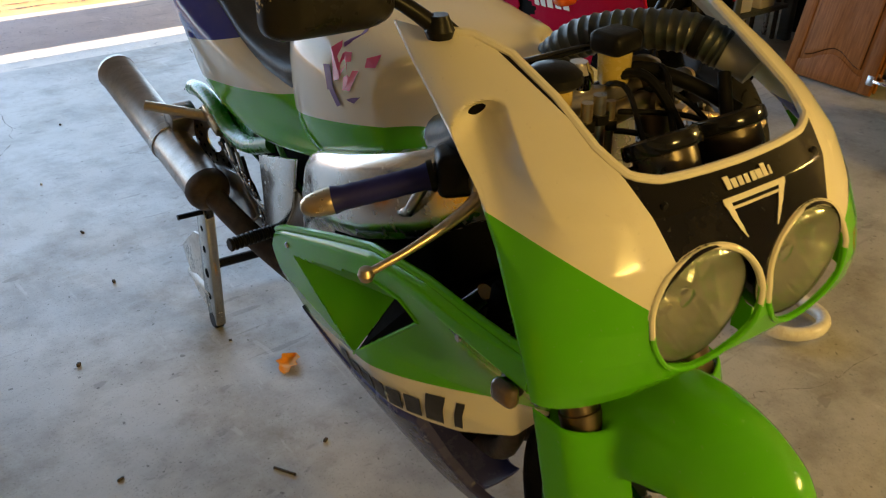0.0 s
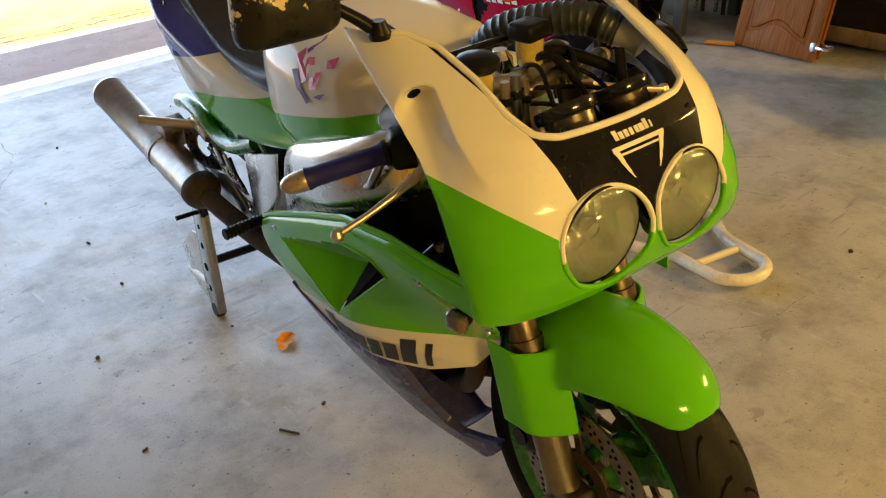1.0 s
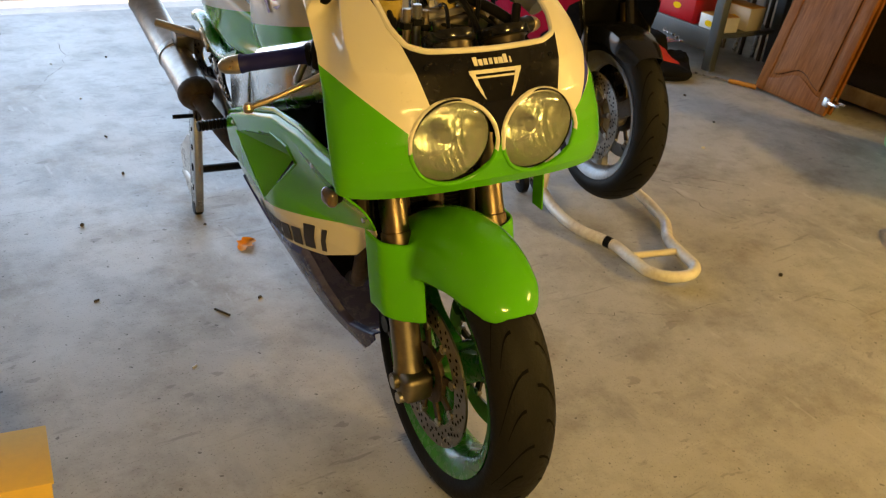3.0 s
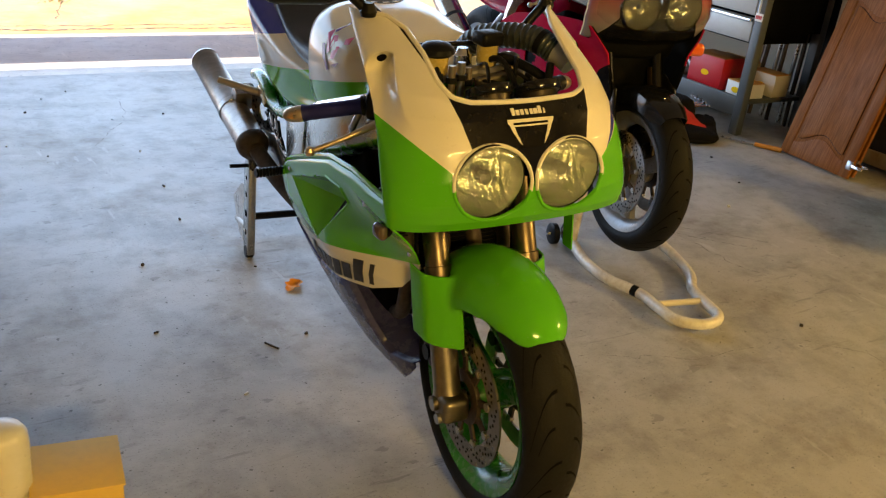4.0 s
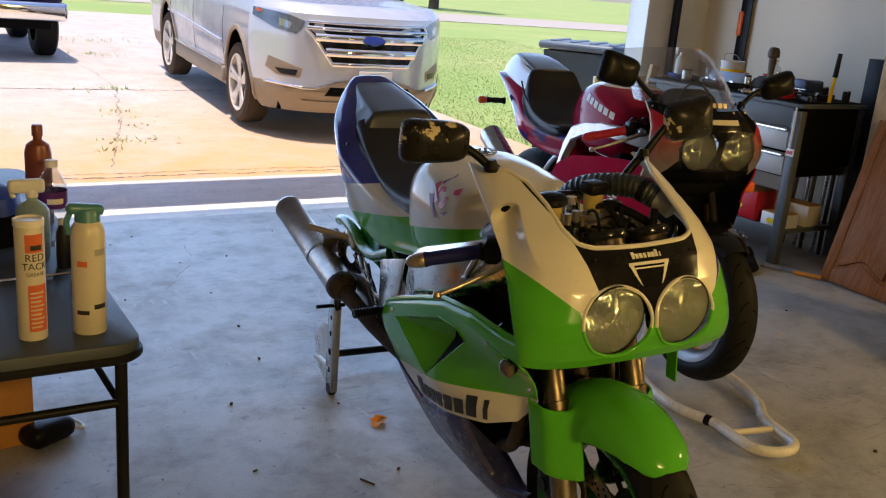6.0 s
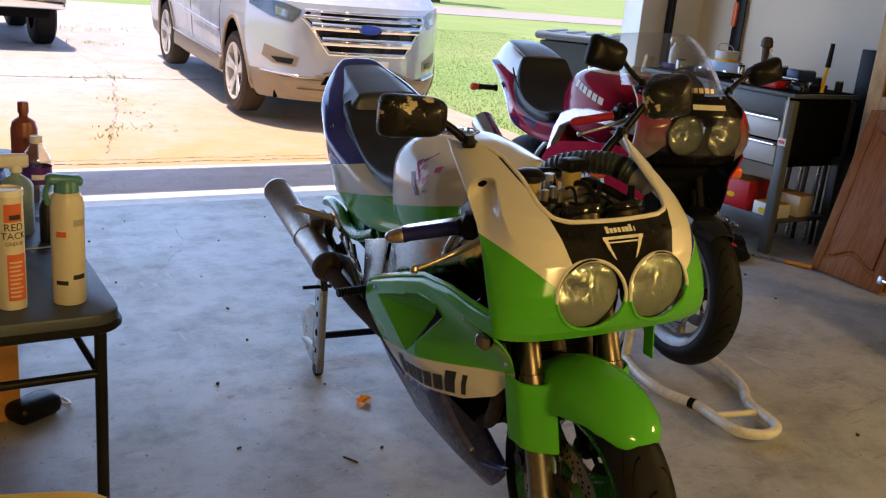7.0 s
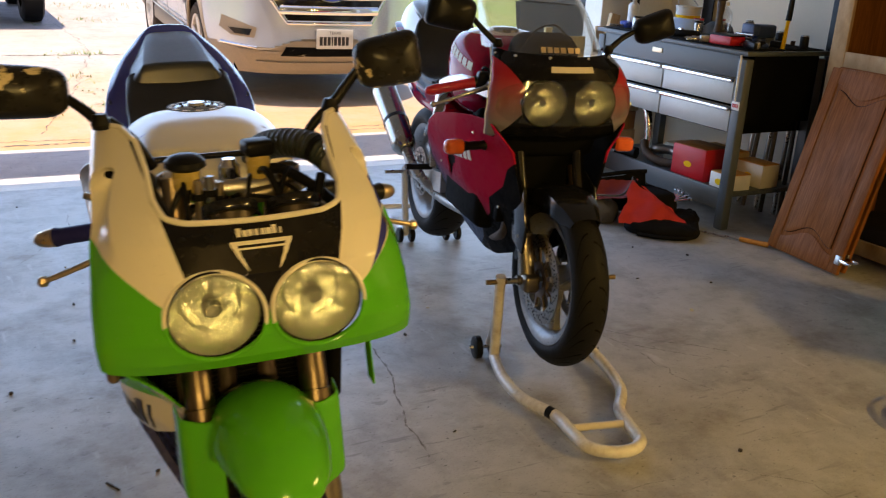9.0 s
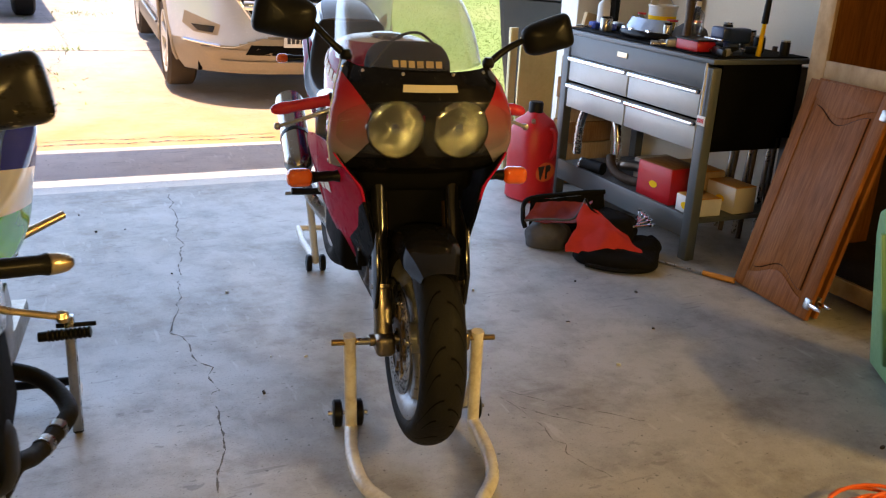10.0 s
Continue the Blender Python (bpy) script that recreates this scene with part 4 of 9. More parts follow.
# green, white and blue sports bike on a rear stand ---------------------------
K = thing("motorcycle", pose(0.908, 0.4785, 0.0, 0, -3.0, -6.2), "lime green and white sports motorcycle on a rear stand", "motorcycle")


def fair_front(w):
    return curve1([(0.73, -0.050), (0.76, -0.072), (0.80, -0.084), (0.84, -0.082), (0.90, -0.066), (0.95, -0.043), (0.985, -0.012), (1.03, 0.055), (1.07, 0.135), (1.12, 0.235)], w)


def fair_half(w):
    return curve1([(0.73, 0.266), (0.75, 0.270), (0.78, 0.273), (0.84, 0.271), (0.92, 0.262), (1.0, 0.250), (1.06, 0.237), (1.12, 0.222)], w)


def fair_rear(w):
    return curve1([(0.73, 0.008), (0.78, 0.018), (0.84, 0.048), (0.90, 0.085), (0.95, 0.128), (1.0, 0.198), (1.06, 0.300), (1.12, 0.395)], w)


def fair_point(s, w):
    """Point of the nose at height w; s runs from the middle (0) round to the rear edge (1 or -1)."""
    f, h, r = fair_front(w), fair_half(w), fair_rear(w)
    d = min(0.225, (r - f) * 0.92)
    t = abs(s)
    k = 0.80
    if t < k:
        a = t / k * math.pi / 2
        u, v = h * math.sin(a) ** 0.92, f + d * (1 - math.cos(a)) ** 1.25
    else:
        u, v = h - 0.004 * (t - k) / (1 - k), f + d + (r - f - d) * (t - k) / (1 - k)
    return Vector((math.copysign(u, s) if s else 0.0, v, w))


def fair_top(s):
    t = abs(s)
    return curve1([(0.0, 0.975), (0.22, 0.977), (0.29, 0.984), (0.33, 1.003), (0.352, 1.045), (0.39, 1.075), (0.47, 1.091), (0.72, 1.094), (1.0, 1.088)], t)


def fair_low(s):
    t = abs(s)
    return curve1([(0.0, 0.738), (0.5, 0.740), (0.8, 0.742), (1.0, 0.742)], t)


LAMP_FLAT = 1.09                                 # the lamp openings are a little wider than high


def in_lamp(p, r=0.0775):
    return (abs(p.x) - 0.085) ** 2 + ((p.z - 0.836) * LAMP_FLAT) ** 2 < r * r and p.y < 0.1


bm = bmesh.new()
NS, NW = 280, 116
grid = []
for i in range(NS + 1):
    s = -1 + 2 * i / NS
    lo, hi = fair_low(s), fair_top(s)
    grid.append([fair_point(s, lo + (hi - lo) * j / NW) for j in range(NW + 1)])
# the ram-air hollow beside each pillar
HOLLOW = (0.154, 1.010)
for col in grid:
    for p in col:
        al, ac = -(p.y - HOLLOW[0]) * 0.80 - (p.z - HOLLOW[1]) * 0.60, -(p.y - HOLLOW[0]) * 0.60 + (p.z - HOLLOW[1]) * 0.80
        half = 0.032 - 0.03 * max(0.0, al - 0.06)
        away = math.hypot(ac, min(al, 0.0)) / max(half, 0.001)
        if half > 0.002 and away < 1 and abs(p.x) > 0.15:
            fade = min(1.0, max(0.0, (0.185 - al) / 0.185))
            k = 0.046 * (1 - away ** 2.4) ** 1.2 * fade ** 1.2
            p.x, p.y = p.x - math.copysign(k * 0.75, p.x), p.y + k * 0.65
for col in grid:
    for p in col:                                # the lamp openings' round edges
        c = math.copysign(0.085, p.x)
        q = math.hypot(p.x - c, (p.z - 0.836) * LAMP_FLAT)
        if 0.0725 < q < 0.0835 and p.y < 0.1:
            k = (0.0775 if q < 0.0800 else 0.0812) / q
            p.x, p.z = c + (p.x - c) * k, 0.836 + (p.z - 0.836) * k
vs = [[bm.verts.new(p) for p in col] for col in grid]
for i in range(NS):
    for j in range(NW):
        q = (vs[i][j], vs[i + 1][j], vs[i + 1][j + 1], vs[i][j + 1])
        if not in_lamp(sum((v.co for v in q), Vector()) / 4):
            bm.faces.new(q)
bmesh.ops.delete(bm, geom=[v for v in bm.verts if not v.link_faces], context="VERTS")
thicken(bm, 0.004)
fairing = part("upper_fairing", bm, "fairing", K, "white, black and green nose fairing", sharp=50)
rim_pts = [fair_point(-0.585 + 1.17 * i / 60, fair_top(-0.585 + 1.17 * i / 60) + 0.002) for i in range(61)]
part("edge_trim", sweep(bmesh.new(), rim_pts, 0.0055, 8), "cream", fairing, "cream bead round the screen opening")
for sx in (-1, 1):
    part("screw", lathe([(0.0, -0.003), (0.004, -0.003), (0.005, 0.0)], "y", fair_point(sx * 0.235, 0.958), 10), "black", fairing)
    for a0, a1, material in ((-14, 186, "cream"), (184, 348, "green")):
        bead = []
        for k in range(23):                      # raised lip round the lamp: pale above, green below
            a = radians(a0 + (a1 - a0) * k / 22)
            u, w = 0.085 - 0.0800 * math.cos(a), 0.836 + 0.0800 / LAMP_FLAT * math.sin(a)
            s = min((abs(fair_point(q / 400, w).x - u), q / 400) for q in range(0, 401))[1]
            p = fair_point(s, w)
            bead.append(Vector((sx * p.x, p.y - 0.001, p.z)))
        part("lamp_bead", sweep(bmesh.new(), bead, 0.0036, 8), material, fairing)
for sx in (-1, 1):                               # the dark mouth at the hollow's upper end
    mouth = min((fair_point(s / 400, HOLLOW[1] + 0.016) for s in range(100, 401)), key=lambda p: abs(p.y - HOLLOW[0] - 0.022))
    bm = lathe([(0.0, 0.0), (0.0145, 0.0), (0.0150, 0.004)], "y", (0, 0, 0), 28)
    spot = Matrix.Translation((sx * (mouth.x - 0.025), mouth.y + 0.008, mouth.z - 0.002)) @ Vector((sx * 0.25, -0.80, -0.55)).normalized().to_track_quat("-Y", "Z").to_matrix().to_4x4()
    part("ram_air_mouth", moved(bm, spot), "groove", fairing, "dark intake opening")
for sx in (-1, 1):
    headlamp(K, (sx * 0.085, -0.056, 0.836), 0.0750, -3, "gloss_black")
# emblem and lettering bars on the black nose
bm = bmesh.new()
def on_nose(u, w, lift=0.002):
    best = min((fair_point(s / 400, w) for s in range(-200, 201)), key=lambda p: abs(p.x - u))
    return best + Vector((0, -lift, lift * 0.5))
for w0, half, wide in ((0.9470, 0.0030, 0.049), (0.9385, 0.0015, 0.037)):
    skin(bm, [[on_nose(-wide + 2 * wide * t / 12, w0 - half), on_nose(-wide + 2 * wide * t / 12, w0 + half)] for t in range(13)])
for sx in (-1, 1):                               # arms, broad above and pointed below
    rows = []
    for t in range(9):
        k = t / 8
        u, w, half = 0.0465 - 0.0215 * k ** 1.2, 0.9495 - 0.044 * k, 0.0048 * (1 - k) ** 0.8 + 0.0010
        rows.append([on_nose(sx * (u - half), w, 0.0024), on_nose(sx * (u + half * 0.8), w, 0.0024)])
    skin(bm, rows)
part("emblem", thicken(bm, 0.001), "cream", fairing, "cream winged emblem")
bm = bmesh.new()
for i in range(8):
    u = -0.034 + 0.0097 * i
    h, q = (0.0115 if i in (0, 6) else 0.0082), (0.0016 if i == 7 else 0.0038)
    skin(bm, [[on_nose(u - q, 0.956), on_nose(u - q, 0.956 + h)], [on_nose(u + q, 0.956), on_nose(u + q, 0.956 + h)]])
part("lettering", thicken(bm, 0.001), "cream", fairing, "cream lettering bars")


# side fairings and belly pan
def side_u(v, w):
    """Half width of the side fairing: full above, a keel below, drawn in towards the front wheel."""
    u = curve1([(0.12, 0.040), (0.15, 0.072), (0.215, 0.125), (0.33, 0.182), (0.43, 0.224), (0.50, 0.246), (0.60, 0.252), (0.77, 0.250)], w)
    u -= 0.10 * max(0.0, v - 0.48) ** 2 + 0.05 * max(0.0, w - 0.62) ** 1.2
    return u - 0.11 * min(1.5, max(0.0, (0.45 - v) / 0.3)) ** 1.5 * min(1.0, max(0.0, (0.72 - w) / 0.16)) * min(1.0, max(0.3, (w - 0.10) / 0.3))


BELLY = [(0.19, 0.268), (0.22, 0.232), (0.27, 0.190), (0.34, 0.150), (0.44, 0.128), (0.61, 0.152), (0.69, 0.215), (0.74, 0.330), (0.76, 0.400)]
VENT = [(0.500, 0.494), (0.300, 0.667), (0.335, 0.690), (0.425, 0.686), (0.715, 0.580)]


def inside(poly, x, y):
    hit = False
    for (a, b), (c, d) in zip(poly, poly[1:] + poly[:1]):
        if (b > y) != (d > y) and x < (c - a) * (y - b) / (d - b) + a:
            hit = not hit
    return hit


def side_panel(sx, top, low, v0, v1, material, name, label, vent=False, nv=150, nw=70):
    bm = bmesh.new()
    cols = []
    for i in range(nv + 1):
        v = v0 + (v1 - v0) * i / nv
        lo, hi = curve1(low, v), curve1(top, v)
        col = []
        for j in range(nw + 1):
            t = j / nw
            w = lo + (hi - lo) * t
            u = side_u(v, w) - 0.014 * max(0, (t - 0.93) / 0.07) ** 2
            col.append(Vector((sx * u, v, w)))
        cols.append(col)
    vs = [[bm.verts.new(p) for p in c] for c in cols]
    for i in range(nv):
        for j in range(nw):
            q = (vs[i][j], vs[i + 1][j], vs[i + 1][j + 1], vs[i][j + 1])
            c = sum((x.co for x in q), Vector()) / 4
            if not (vent and inside(VENT, c.y, c.z)):
                bm.faces.new(q)
    bmesh.ops.delete(bm, geom=[v for v in bm.verts if not v.link_faces], context="VERTS")
    thicken(bm, 0.004)
    return part(name, bm, material, K, label, sharp=50)


for sx in (-1, 1):
    if sx > 0:                                   # the near side alone is fitted
        continue
    sp = side_panel(sx, [(0.04, 0.764), (0.16, 0.757), (0.27, 0.755), (0.42, 0.735), (0.55, 0.692), (0.68, 0.644), (0.77, 0.608), (0.81, 0.586), (0.835, 0.545)],
                    [(0.04, 0.700), (0.09, 0.625), (0.13, 0.565), (0.18, 0.500), (0.28, 0.452), (0.50, 0.402), (0.62, 0.376), (0.70, 0.400), (0.76, 0.440), (0.81, 0.490), (0.835, 0.530)],
                    0.04, 0.835, "side", "side_fairing", "green and white side fairing with an air vent", True)
    belly = side_panel(sx, [(0.19, 0.282), (0.23, 0.270), (0.29, 0.256), (0.325, 0.272), (0.352, 0.335), (0.372, 0.431), (0.50, 0.401), (0.62, 0.375), (0.70, 0.399), (0.76, 0.438)],
                       BELLY, 0.19, 0.76, "belly", "belly_fairing", "scuffed violet-blue belly fairing")
    # scoop: a green ramp that sinks forward into a dark throat, with a wall above it and a lip in front
    rim = [Vector((sx * (side_u(v, w) + 0.0005), v, w)) for v, w in VENT]
    deep = Vector((sx * (side_u(0.44, 0.60) - 0.060), 0.445, 0.612))
    bm = bmesh.new()
    skin(bm, [[rim[4].lerp(deep, k / 8), rim[0].lerp(deep, k / 8)] for k in range(9)])
    part("vent_ramp", bm, "green", sp, "green vent ramp", smooth=False)
    bm = bmesh.new()
    bm.faces.new([bm.verts.new(p) for p in (rim[4], rim[3], rim[3] - Vector((sx * 0.055, -0.01, 0.03)), deep)])
    part("vent_wall", bm, "green", sp, smooth=False)
    bm = bmesh.new()
    back = [rim[3] - Vector((sx * 0.055, -0.01, 0.03)), rim[2] - Vector((sx * 0.06, 0, 0)), rim[1] - Vector((sx * 0.06, 0, 0)), rim[0] - Vector((sx * 0.004, 0, 0)), deep]
    bm.faces.new([bm.verts.new(p) for p in back])
    skin(bm, [[rim[3], rim[2], rim[1], rim[0]], back[:4]])
    part("vent_mesh", bm, "groove", sp, "dark vent throat", smooth=False)
    part("vent_lip", sweep(bmesh.new(), [rim[0], rim[0].lerp(rim[1], 0.5), rim[1], rim[2], rim[3]], 0.0030, 8), "green", sp)
    top_edge = [(0.04, 0.764), (0.16, 0.757), (0.27, 0.755), (0.42, 0.735), (0.55, 0.692), (0.68, 0.644), (0.77, 0.608), (0.81, 0.586)]
    part("panel_rim", sweep(bmesh.new(), [Vector((sx * (side_u(v, w) - 0.009), v, w + 0.001)) for v, w in top_edge], 0.0065, 8), "green", sp, "rolled upper edge")
    # lettering bars on the white band
    bm = bmesh.new()
    for i, h in enumerate((0.066, 0.048, 0.048, 0.048, 0.048, 0.048, 0.066, 0.060)):
        v = 0.585 - 0.0445 * i if sx < 0 else 0.265 + 0.0445 * i
        dv = 0.0172 if i < 7 else 0.007
        rows = []
        for t in (0.0, 0.5, 1.0):                # one slanted plain bar for each letter
            x = v + dv - 2 * dv * t
            base = 0.530 - 0.235 * x
            rows.append([Vector((sx * (side_u(x - 0.25 * e, base + e) + 0.0022), x - 0.25 * e, base + e)) for e in (0, h / 2, h)])
        skin(bm, rows)
    part("lettering", thicken(bm, 0.001), "ink", sp, "dark lettering bars")
    for v, w in ((0.113, 0.616), (0.185, 0.712), (0.735, 0.592), (0.10, 0.69), (0.42, 0.455)):
        part("screw", lathe([(0.0, sx * 0.003), (0.005, sx * 0.003), (0.006, 0.0)], "x", (sx * (side_u(v, w) + 0.001), v, w), 10), "steel", sp)
    indicator(K, (sx * 0.215, 0.10, 0.700), (sx * 0.240, 0.080, 0.698), "grey_lens", (0.022, 0.040, 0.034))
bm = bmesh.new()
rows = []
for i in range(25):
    v = 0.42 + 0.30 * i / 24
    lo = curve1(BELLY, v)
    u = side_u(v, lo)
    rows.append([(u * math.sin(a), v, lo - 0.012 * math.cos(a)) for a in (math.pi * (k / 10 - 0.5) for k in range(11))])
part("belly_floor", thicken(skin(bm, rows), 0.004), "belly", K)

# front mudguard: a hood over the tyre with legs beside the fork
bm = bmesh.new()
rows = []
for i in range(41):
    th = radians(128 - 78 * i / 40)           # from the rear, over the top, to the tip in front
    r = 0.318 + 0.010 * math.sin(i / 40 * math.pi)
    half = curve1([(0, 0.110), (10, 0.112), (20, 0.106), (28, 0.094), (34, 0.080), (38, 0.060), (40, 0.040)], i)
    deep = curve1([(0, 0.085), (8, 0.112), (18, 0.105), (26, 0.084), (33, 0.060), (38, 0.038), (40, 0.020)], i)
    q = Vector((0, math.cos(th), math.sin(th)))
    c = Vector((0, 0, 0.300)) + q * (r + 0.012 - 0.016 * max(0, (i - 34) / 6) ** 2)
    row = []
    for k in range(21):
        a = radians(-98 + 9.8 * k)
        row.append(c + Vector((half * math.sin(a), 0, 0)) - q * deep * (1 - math.cos(a)))
    rows.append(row)
skin(bm, rows)
bmesh.ops.transform(bm, matrix=Matrix.Diagonal((1, -1, 1, 1)), verts=bm.verts)
for sx in (-1, 1):
    rows = []
    for i in range(13):                          # a plate in front of the fork leg, turned back at its outer edge
        w = 0.428 + 0.160 * i / 12
        rake = 0.235 * (w - 0.428)
        row = []
        for k in range(13):
            t = k / 12
            if t < 0.72:
                q = t / 0.72
                row.append((sx * (0.078 - 0.03 * max(0, (i - 7) / 5) + (0.074 + 0.03 * max(0, (i - 7) / 5)) * q), -0.012 + 0.050 * q ** 1.6 + rake, w))
            else:
                q = (t - 0.72) / 0.28
                row.append((sx * (0.152 + 0.005 * q), 0.038 + 0.070 * q + rake, w))
        rows.append(row)
    skin(bm, rows)
thicken(bm, 0.008)
guard = part("front_mudguard", bm, "green", K, "lime green front mudguard")
mesher = guard.modifiers.new("blend", "REMESH")
mesher.mode, mesher.voxel_size, mesher.use_smooth_shade = "VOXEL", 0.0040, True
softer = guard.modifiers.new("soften", "SMOOTH")
softer.factor, softer.iterations = 0.5, 44

wheel(K, "front_wheel", pose(0.0, 0, 0.302, 0, 0, 0), 0.302, 0.2159, 0.130, "green_metal", 3, 0.158, (-0.066, 0.066), 0.2, label="green three-spoke front wheel")
for sx in (-1, 1):
    fork_leg(K, sx * 0.108, (0.004, 0.300), (0.235, 0.990), 0.030, 0.0215, 0.30, "fork", "bronze")
    bm = sweep(bmesh.new(), [Vector((sx * 0.108, 0.082 + 0.0 * t, 0.555)).lerp(Vector((sx * 0.108, 0.125, 0.665)), t) for t in (0, 0.3, 0.31, 0.9, 1)], [0.030, 0.030, 0.027, 0.027, 0.0225], 20)
    part("fork_slider", bm, "bronze", K, "bronze fork slider above the mudguard")
    caliper(K, (sx * 0.085, 0.115, 0.385), -35)
part("front_axle", rod((-0.15, 0.0, 0.300), (0.15, 0.0, 0.300), 0.012), "steel", K)
bm = lathe([(0.0, -0.004), (0.012, -0.004), (0.0125, 0.012), (0.0, 0.012)], "x", (-0.143, -0.02, 0.275), 12)
part("axle_pinch_bolt", bm, "steel", K)
for sx in (-1, 1):
    part("brake_hose", tube([(sx * 0.10, 0.15, 0.42), (sx * 0.12, 0.17, 0.52), (sx * 0.115, 0.19, 0.66), (sx * 0.06, 0.22, 0.80)], 0.0055, 8, 8), "black", K)

# cockpit: yoke, clocks, reservoir, ignition, wiring, steering damper and air hose
part("top_yoke", box((0, 0.262, 0.955), (0.29, 0.085, 0.032), (-18, 0, 0), bev=0.012, seg=3), "alu", K, "cast alloy top yoke")
for sx in (-1, 1):
    bm = lathe([(0.0, 0.030), (0.012, 0.030), (0.024, 0.024), (0.026, 0.0), (0.026, -0.03)], "z", (sx * 0.108, 0.245, 0.972), 24)
    part("fork_cap", bm, "lever", K, "bronze fork cap")
bm = lathe([(0.0, 0.040), (0.012, 0.040), (0.016, 0.030), (0.020, 0.026), (0.022, 0.0), (0.030, -0.006), (0.030, -0.03)], "z", (0.0, 0.255, 0.975), 20)
part("steering_nut", bm, "chrome", K, "polished steering stem nut")
bm = lathe([(0.0, 0.033), (0.016, 0.032), (0.028, 0.028), (0.036, 0.020), (0.037, 0.010), (0.030, 0.004)], "z", (-0.084, 0.207, 1.010), 32)
res = part("brake_reservoir", lathe([(0.026, 0.016), (0.024, -0.022), (0.018, -0.030), (0.0, -0.030)], "z", (-0.084, 0.207, 1.002), 28), "fluid", K, "clear reservoir of yellow fluid")
part("reservoir_cap", bm, "black", res)
pot = part("clutch_reservoir", lathe([(0.0, -0.028), (0.018, -0.028), (0.022, -0.022), (0.0235, 0.018), (0.0, 0.018)], "z", (0.054, 0.245, 1.004), 28), "fluid", K, "yellow fluid reservoir with a black lid")
part("reservoir_cap", box((0.054, 0.245, 1.035), (0.056, 0.052, 0.030), (0, 0, 8), bev=0.009, seg=3), "black", pot)
part("pivot_nut", lathe([(0.0, -0.012), (0.009, -0.012), (0.0095, -0.004), (0.019, -0.006), (0.022, 0.0), (0.022, 0.020)], "y", (0.104, 0.200, 0.954), 24), "fork", K, "round steel pivot nut")
part("pivot_arm", box((0.062, 0.212, 0.953), (0.10, 0.022, 0.030), (0, -8, 0), bev=0.010, seg=3), "fork", K, "cast arm")
for px, pz, prr, pm in ((-0.070, 1.004, 0.0075, "lever"), (-0.050, 1.010, 0.0085, "steel"), (-0.032, 0.998, 0.0065, "lever")):
    post = part("adjuster", rod((px, 0.158, pz - 0.075), (px, 0.158, pz), prr, seg=14), pm, K, "polished adjuster post")
    part("adjuster_nut", rod((px, 0.158, pz - 0.036), (px, 0.158, pz - 0.024), prr * 1.7, seg=6), "black", post)
part("vent_hose", tube([(0.05, 0.255, 0.985), (0.086, 0.230, 0.994), (0.115, 0.195, 0.986), (0.139, 0.164, 0.972), (0.165, 0.120, 0.950)], 0.0105, 8, 14), "black", K, "black rubber vent hose")
part("reservoir_pipe", tube([(-0.086, 0.205, 0.985), (-0.06, 0.25, 0.94), (-0.10, 0.24, 0.90)], 0.006, 6, 8), "black", K)
bm = box((0.010, 0.115, 0.880), (0.25, 0.06, 0.07), (25, 0, 0), bev=0.018, seg=3)
part("instrument_panel", bm, "matt_black", K, "matt black instrument bracket")
for cx, r in ((-0.030, 0.046), (0.080, 0.046)):
    m = Matrix.Translation((cx, 0.068, 0.968)) @ pose(0, 0, 0, -30)
    clock = part("clock", moved(lathe([(0.0, -0.085), (r * 0.55, -0.085), (r * 0.74, -0.078), (r * 0.80, -0.066), (r * 0.84, -0.008), (r * 0.98, -0.004), (r, 0.0), (r, 0.010), (r * 0.95, 0.013), (r * 0.90, 0.008), (0.0, 0.008)], "z", (0, 0, 0), 36), m), "clock_case", K, "round bronze-black instrument")
    part("dial_ring", moved(lathe([(r * 1.03, 0.012), (r * 1.05, 0.008), (r * 1.05, -0.002), (r * 1.0, -0.006), (r * 0.97, 0.012), (r * 1.03, 0.012)], "z", (0, 0, 0), 36), m), "gloss_black", clock, "black rim")
    part("dial", moved(lathe([(0.0, 0.009), (r * 0.9, 0.009)], "z", (0, 0, 0.0), 32), m), "ink", clock)
    part("trip_knob", moved(rod((0.0, -0.030, -0.085), (0.0, -0.030, -0.105), 0.008, seg=12), m), "steel", clock)
# brown-grey bodies seen in the opening below the clocks
part("fairing_stay", tube([(-0.15, 0.14, 1.00), (-0.10, 0.08, 0.90), (0.0, 0.06, 0.87), (0.10, 0.08, 0.90), (0.15, 0.14, 1.00)], 0.009, 8, 10), "black", K, "black fairing stay")
for cx in (-0.045, 0.062):
    part("lamp_back", lathe([(0.0, 0.06), (0.022, 0.058), (0.030, 0.03), (0.046, 0.0), (0.060, -0.03)], "y", (cx, 0.055, 0.860), 28), "matt_black", K, "black lamp back")
rnd = random.Random(5)
for i in range(9):
    x0, x1 = rnd.uniform(-0.16, 0.16), rnd.uniform(-0.16, 0.16)
    part("cable", tube([(x0, 0.30, 0.93 + rnd.uniform(-0.03, 0.02)), ((x0 + x1) / 2, 0.20, 0.985 + rnd.uniform(-0.04, 0.02)), (x1, 0.13, 0.93), (x1 * 0.8, 0.05, 0.84)], rnd.choice((0.004, 0.005, 0.007)), 6, 8), "black", K, "black control cable" if i % 2 else "")
part("crossbar", rod((-0.165, 0.30, 1.012), (0.13, 0.30, 1.012), 0.006, seg=10), "gloss_black", K)
hose_pts = spline([(0.176, 0.165, 1.018), (0.150, 0.210, 1.036), (0.112, 0.275, 1.032), (0.080, 0.345, 1.008), (0.07, 0.40, 0.96)], 16)
